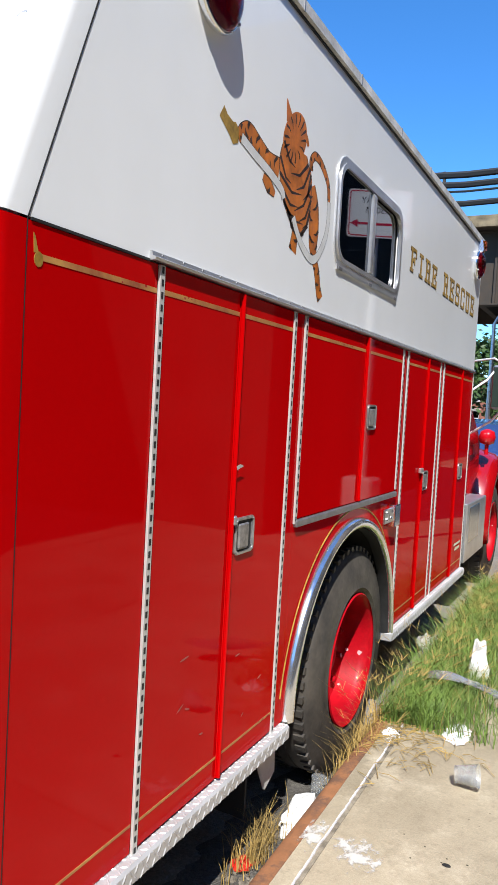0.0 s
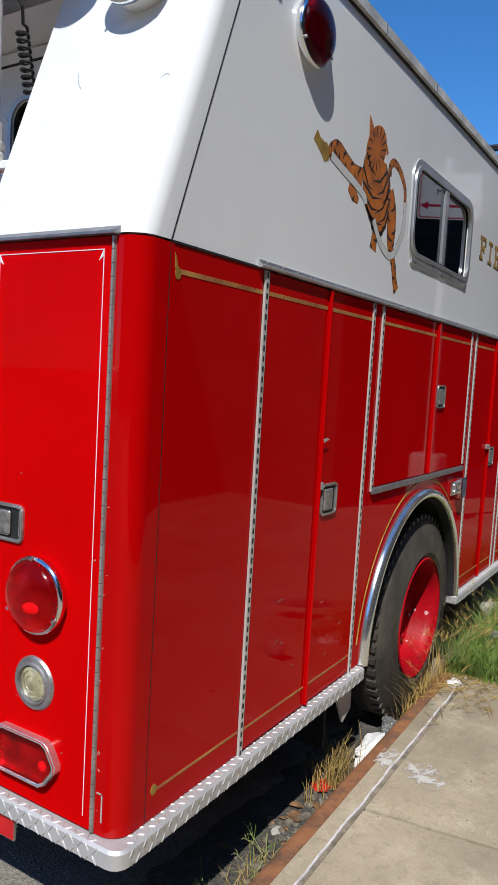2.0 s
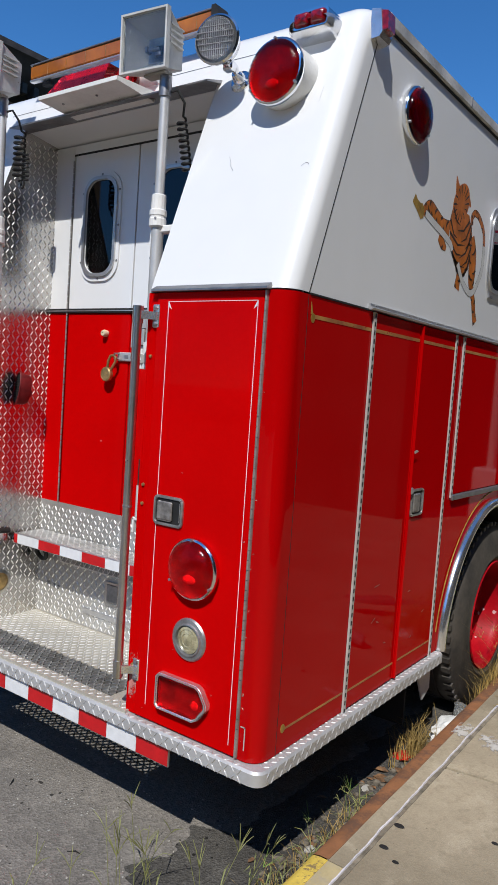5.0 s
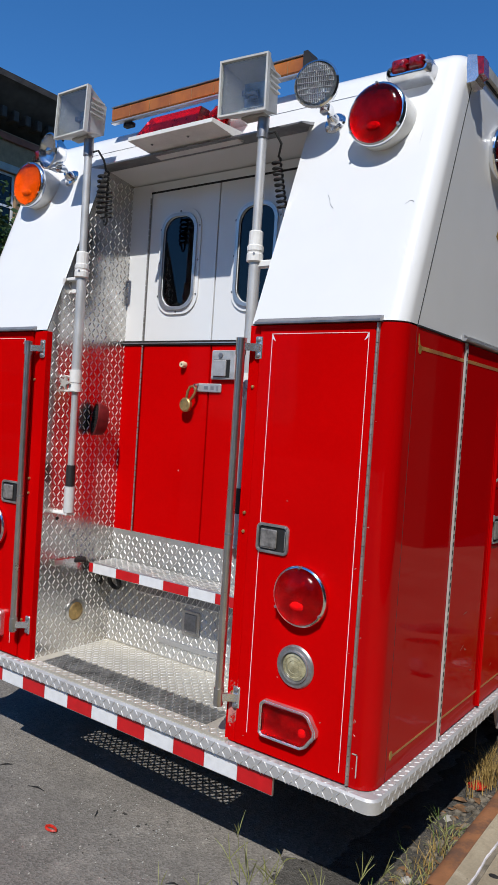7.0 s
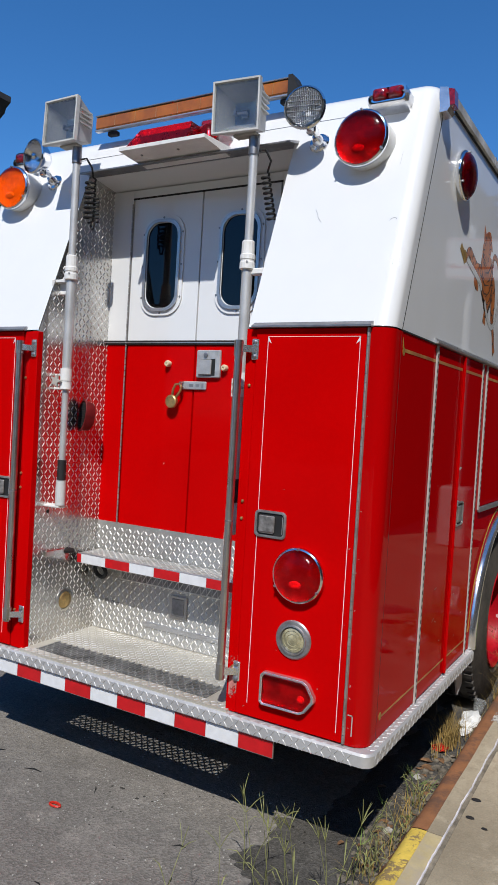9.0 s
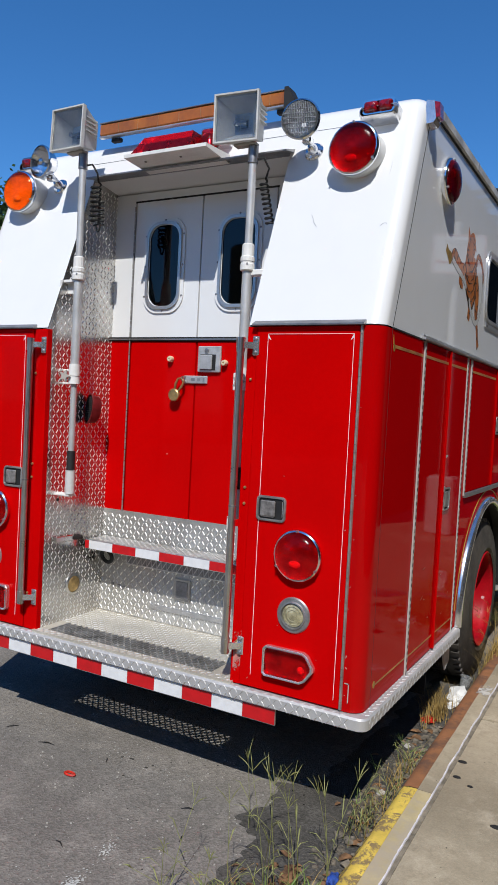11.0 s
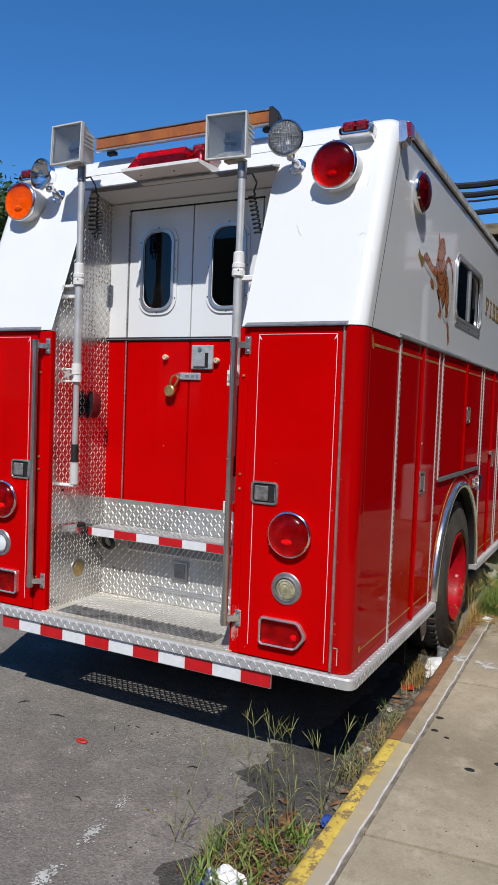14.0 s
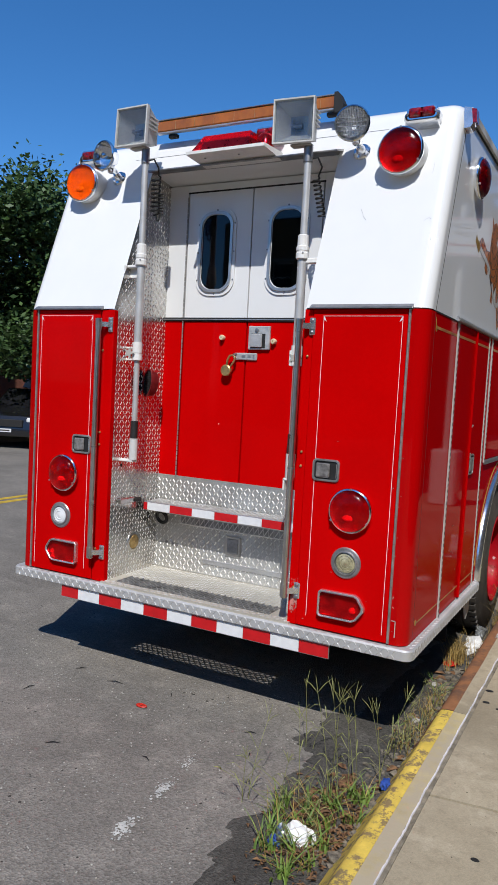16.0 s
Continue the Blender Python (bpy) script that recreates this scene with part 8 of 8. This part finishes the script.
# ---- parked vehicles ----
def parked_car(name, m, length, width, height, paint, label, van=False):
    """A parked car; it faces along its own -y."""
    base = thing(name, label, "car")
    L, W, H = length, width / 2, height
    hood = 0.26 if not van else 0.14
    prof = [(0, 0.32), (0.02, 0.62), (0.10, 0.78), (L * hood, 0.95), (L * (hood + 0.14), H * 0.98), (L * 0.62, H), (L * (0.80 if not van else 0.97), H * 0.94), (L * 0.94, 1.02), (L, 0.88), (L, 0.32)]
    rows = []
    for u, inset in ((-1, 0.10), (-0.94, 0.02), (-0.6, 0), (0, 0), (0.6, 0), (0.94, 0.02), (1, 0.10)):
        rows.append([(u * W * (1 - (0.16 if z > 1.0 else 0)), y + (inset if y < L / 2 else -inset), z - inset * 0.3) for y, z in prof])
    g = Geo().loft(rows)
    g.f += [tuple(range(len(prof))), tuple(range(6 * len(prof), 7 * len(prof)))]
    part("body", g, paint, base, angle=30).data.transform(m)
    ws = [(L * (hood + 0.015), 0.99), (L * (hood + 0.135), H * 0.955)]
    g = Geo().add([(-W * 0.78, ws[0][0], ws[0][1] + 0.012), (W * 0.78, ws[0][0], ws[0][1] + 0.012), (W * 0.72, ws[1][0], ws[1][1] + 0.012), (-W * 0.72, ws[1][0], ws[1][1] + 0.012)], [(0, 1, 2, 3)])
    part("windscreen", g, CARBLACK, base, "dark glossy windscreen").data.transform(m)
    for s in (-1, 1):
        g = Geo().prism([(L * (hood + 0.06), 1.02), (L * (hood + 0.16), H * 0.92), (L * 0.62, H * 0.93), (L * 0.80, 1.04)], "x", s * W * 0.845, s * W * 0.86)
        part("side_glass", g, CARBLACK, base).data.transform(m)
        part("headlight", Geo().box(s * W * 0.72 - 0.16, s * W * 0.72 + 0.14, -0.012, 0.08, 0.64, 0.76, 0.03), REFL_WHITE, base, "clear headlight").data.transform(m)
        part("door_mirror", Geo().box(s * (W + 0.06) - 0.08, s * (W + 0.06) + 0.08, L * 0.30, L * 0.30 + 0.08, 1.0, 1.12, 0.02), paint, base).data.transform(m)
        for yy in (L * 0.17, L * 0.80):
            wh = part("car_wheel", Geo().lathe([(0.20, -0.1), (0.32, -0.09), (0.33, 0), (0.32, 0.09), (0.20, 0.1)], Matrix.Translation((s * (W - 0.09), yy, 0.33)) @ Matrix.Rotation(radians(90), 4, "Y"), 24), TYRE, base)
            wh.data.transform(m)
            rm = part("car_rim", Geo().lathe([(0.20, 0.08), (0.19, 0.10), (0.05, 0.105), (0.001, 0.11)], Matrix.Translation((s * (W - 0.09), yy, 0.33)) @ Matrix.Rotation(radians(90 * s), 4, "Y"), 20), ALU, wh)
            rm.data.transform(m)
    part("grille", Geo().box(-W * 0.45, W * 0.45, -0.01, 0.05, 0.52, 0.70, 0.01), BLACK, base).data.transform(m)
    part("bumper", Geo().box(-W * 0.95, W * 0.95, -0.05, 0.12, 0.30, 0.47, 0.03), paint, base).data.transform(m)
    part("number_plate", Geo().box(-0.16, 0.16, -0.06, -0.05, 0.40, 0.48), REFL_WHITE, base).data.transform(m)
    part("plate_bars", Geo().box(-0.12, 0.12, -0.063, -0.06, 0.425, 0.455), STRIPE, base).data.transform(m)
    return base


parked_car("parked_sedan", pose(-12.45, 9.3, 0, 0, 0, 24), 4.7, 1.82, 1.45, CARBLACK, "black sedan parked across the street")
parked_car("parked_suv", pose(-16.6, 14.4, 0.15, 0, 0, 20), 4.8, 1.9, 1.85, CARWHITE, "white utility van parked across the street", True)
parked_car("parked_suv", pose(-12.4, 21, 0), 4.8, 1.9, 1.75, CARBLACK, "dark utility car parked across the street", True)
parked_car("parked_car", pose(-1.15, 14.8, 0, 0, 0, 180) @ pose(0, -4.8, 0), 4.8, 1.9, 1.75, CARBLUE, "blue car parked ahead of the truck", True)
parked_car("white_van", pose(-2.6, 32, 0), 6.0, 2.2, 2.9, CARWHITE, "white delivery van further along the street", True)
parked_car("far_car", pose(-4.2, 27, 0), 4.6, 1.8, 1.5, CARWHITE, "pale car standing further along the street")

# ---- buildings ----
def placed(ob, m):
    ob.matrix_basis = m
    return ob


corner = masonry("brick_building", 26, 10.0, BRICK, "tan brick apartment building with a heavy dark cornice", [(2.0 + 3.1 * k, 3.3 + 3.1 * k, z, z + 1.9) for k in range(8) for z in (1.2, 4.4, 7.0)])
part("frieze", Geo().box(-0.05, 26.05, -0.08, -0.002, 9.75, 9.95, 0.02), BRICK_RED, corner)
part("cornice", Geo().prism([(-0.9, 11.25), (-0.9, 11.08), (-0.72, 10.95), (-0.66, 10.80), (-0.30, 10.55), (-0.06, 10.25), (0.4, 10.002), (0.4, 11.25)], "x", -0.5, 26.5), CORNICE, corner, "heavy dark overhanging cornice")
for k in range(66):
    part("bracket", Geo().box(-0.3 + k * 0.4, -0.12 + k * 0.4, -0.42, -0.03, 10.22, 10.52, 0.02), CORNICE, corner)
# it stands across the street and faces it
placed(corner, pose(-17.6, -13.9, -0.45, 0, 0, 90))
low = masonry("brick_garage", 40, 3.1, BRICK_RED, "low red brick building behind the trees", [(4 + 5 * k, 6.5 + 5 * k, 0.9, 2.2) for k in range(7)])
placed(low, pose(-19.5, 14.5, 0.15, 0, 0, 90))
part("parapet", Geo().box(-0.1, 40.1, -0.1, 0.5, 3.102, 3.45, 0.02), STONE, low)

# elevated railway across the street ahead
rail = thing("elevated_railway", "dark steel elevated railway crossing over the street", "railway")
EY, EZ, EH = 34.0, 7.0, 3.2
part("girder", Geo().box(-26, 30, EY, EY + 0.3, EZ, EZ + EH), IRON, rail)
part("girder", Geo().box(-26, 30, EY + 7.5, EY + 7.8, EZ, EZ + EH), IRON, rail)
part("girder_flange", Geo().box(-26, 30, EY - 0.2, EY + 0.45, EZ - 0.08, EZ - 0.001).box(-26, 30, EY - 0.2, EY + 0.45, EZ + EH + 0.001, EZ + EH + 0.08), IRON, rail)
for k in range(56):
    part("stiffener", Geo().box(-25.6 + k, -25.5 + k, EY - 0.16, EY - 0.001, EZ, EZ + EH), IRON, rail)
for k in range(28):
    part("cross_beam", Geo().box(-25.5 + 2 * k, -25.2 + 2 * k, EY + 0.3, EY + 7.5, EZ + 0.1, EZ + 1.0), IRON, rail)
part("deck", Geo().box(-26, 30, EY - 0.9, EY + 8.6, EZ + EH + 0.1, EZ + EH + 0.35), IRON, rail)
part("walkway_edge", Geo().box(-26, 30, EY - 1.1, EY - 0.9, EZ + EH + 0.05, EZ + EH + 0.55), surf("weathered_timber", (0.22, 0.17, 0.10), 0.9, vary=0.3, scale=3), rail, "weathered timber walkway edge")
for x in (-18, -10.5, 2.4, 9):
    for y in (EY + 0.2, EY + 7.4):
        part("column", Geo().box(x - 0.25, x + 0.25, y - 0.25, y + 0.25, 0, EZ).box(x - 0.5, x + 0.5, y - 0.4, y + 0.4, EZ - 0.6, EZ - 0.09), IRON, rail)
for z, r in ((1.25, 0.13), (1.80, 0.05), (2.10, 0.14), (2.55, 0.15)):
    pts = [(-26 + 2 * k, EY - 0.8, EZ + EH + z + 0.06 * math.sin(k * 1.7)) for k in range(29)]
    part("cable", Geo().tube(pts, r, 6), BLACK, rail, "thick black cable bundle")
for k in range(10):
    part("cable_post", Geo().box(-25 + 6 * k - 0.06, -25 + 6 * k + 0.06, EY - 0.85, EY - 0.7, EZ + EH + 0.4, EZ + EH + 2.7), IRON, rail)

# street lamp and far row of houses that close the street
lampost = thing("street_lamp", "grey steel street lamp far along the street", "street lamp")
part("pole", Geo().tube([(-3.35, 27, 0), (-3.35, 27, 5.2), (-3.1, 27, 5.7), (-2.4, 27, 5.9)], [0.09, 0.06, 0.05, 0.04], 10), STEEL, lampost)
part("lamp_head", Geo().box(-2.5, -1.95, 26.85, 27.15, 5.82, 5.96, 0.04), GREY, lampost)
far_row = masonry("far_house", 60, 5.5, BRICK_RED, "far red brick houses closing the street", [(2 + 3 * k, 3.2 + 3 * k, z, z + 1.5) for k in range(19) for z in (0.9, 3.4)])
placed(far_row, pose(-30, 75, 0))
# added row behind the camera, tall enough to cut low sky light
back_row = masonry("rear_house", 44, 11.5, BRICK, "added unseen brick houses behind that block low sky light", [(2 + 3.4 * k, 3.3 + 3.4 * k, z, z + 1.7) for k in range(12) for z in (1.0, 4.1, 7.4)])
placed(back_row, pose(22, -34, 0, 0, 0, 180))
# added house, out of view, hiding bright sky from the white side's reflection
end_house = masonry("end_house", 30, 9.0, BRICK, "added unseen house that keeps sky out of the side reflection", [(2 + 3.4 * k, 3.3 + 3.4 * k, z, z + 1.7) for k in range(8) for z in (1.0, 4.1)])
placed(end_house, pose(WALL_X + 0.02, 74, 0, 0, 0, -90))
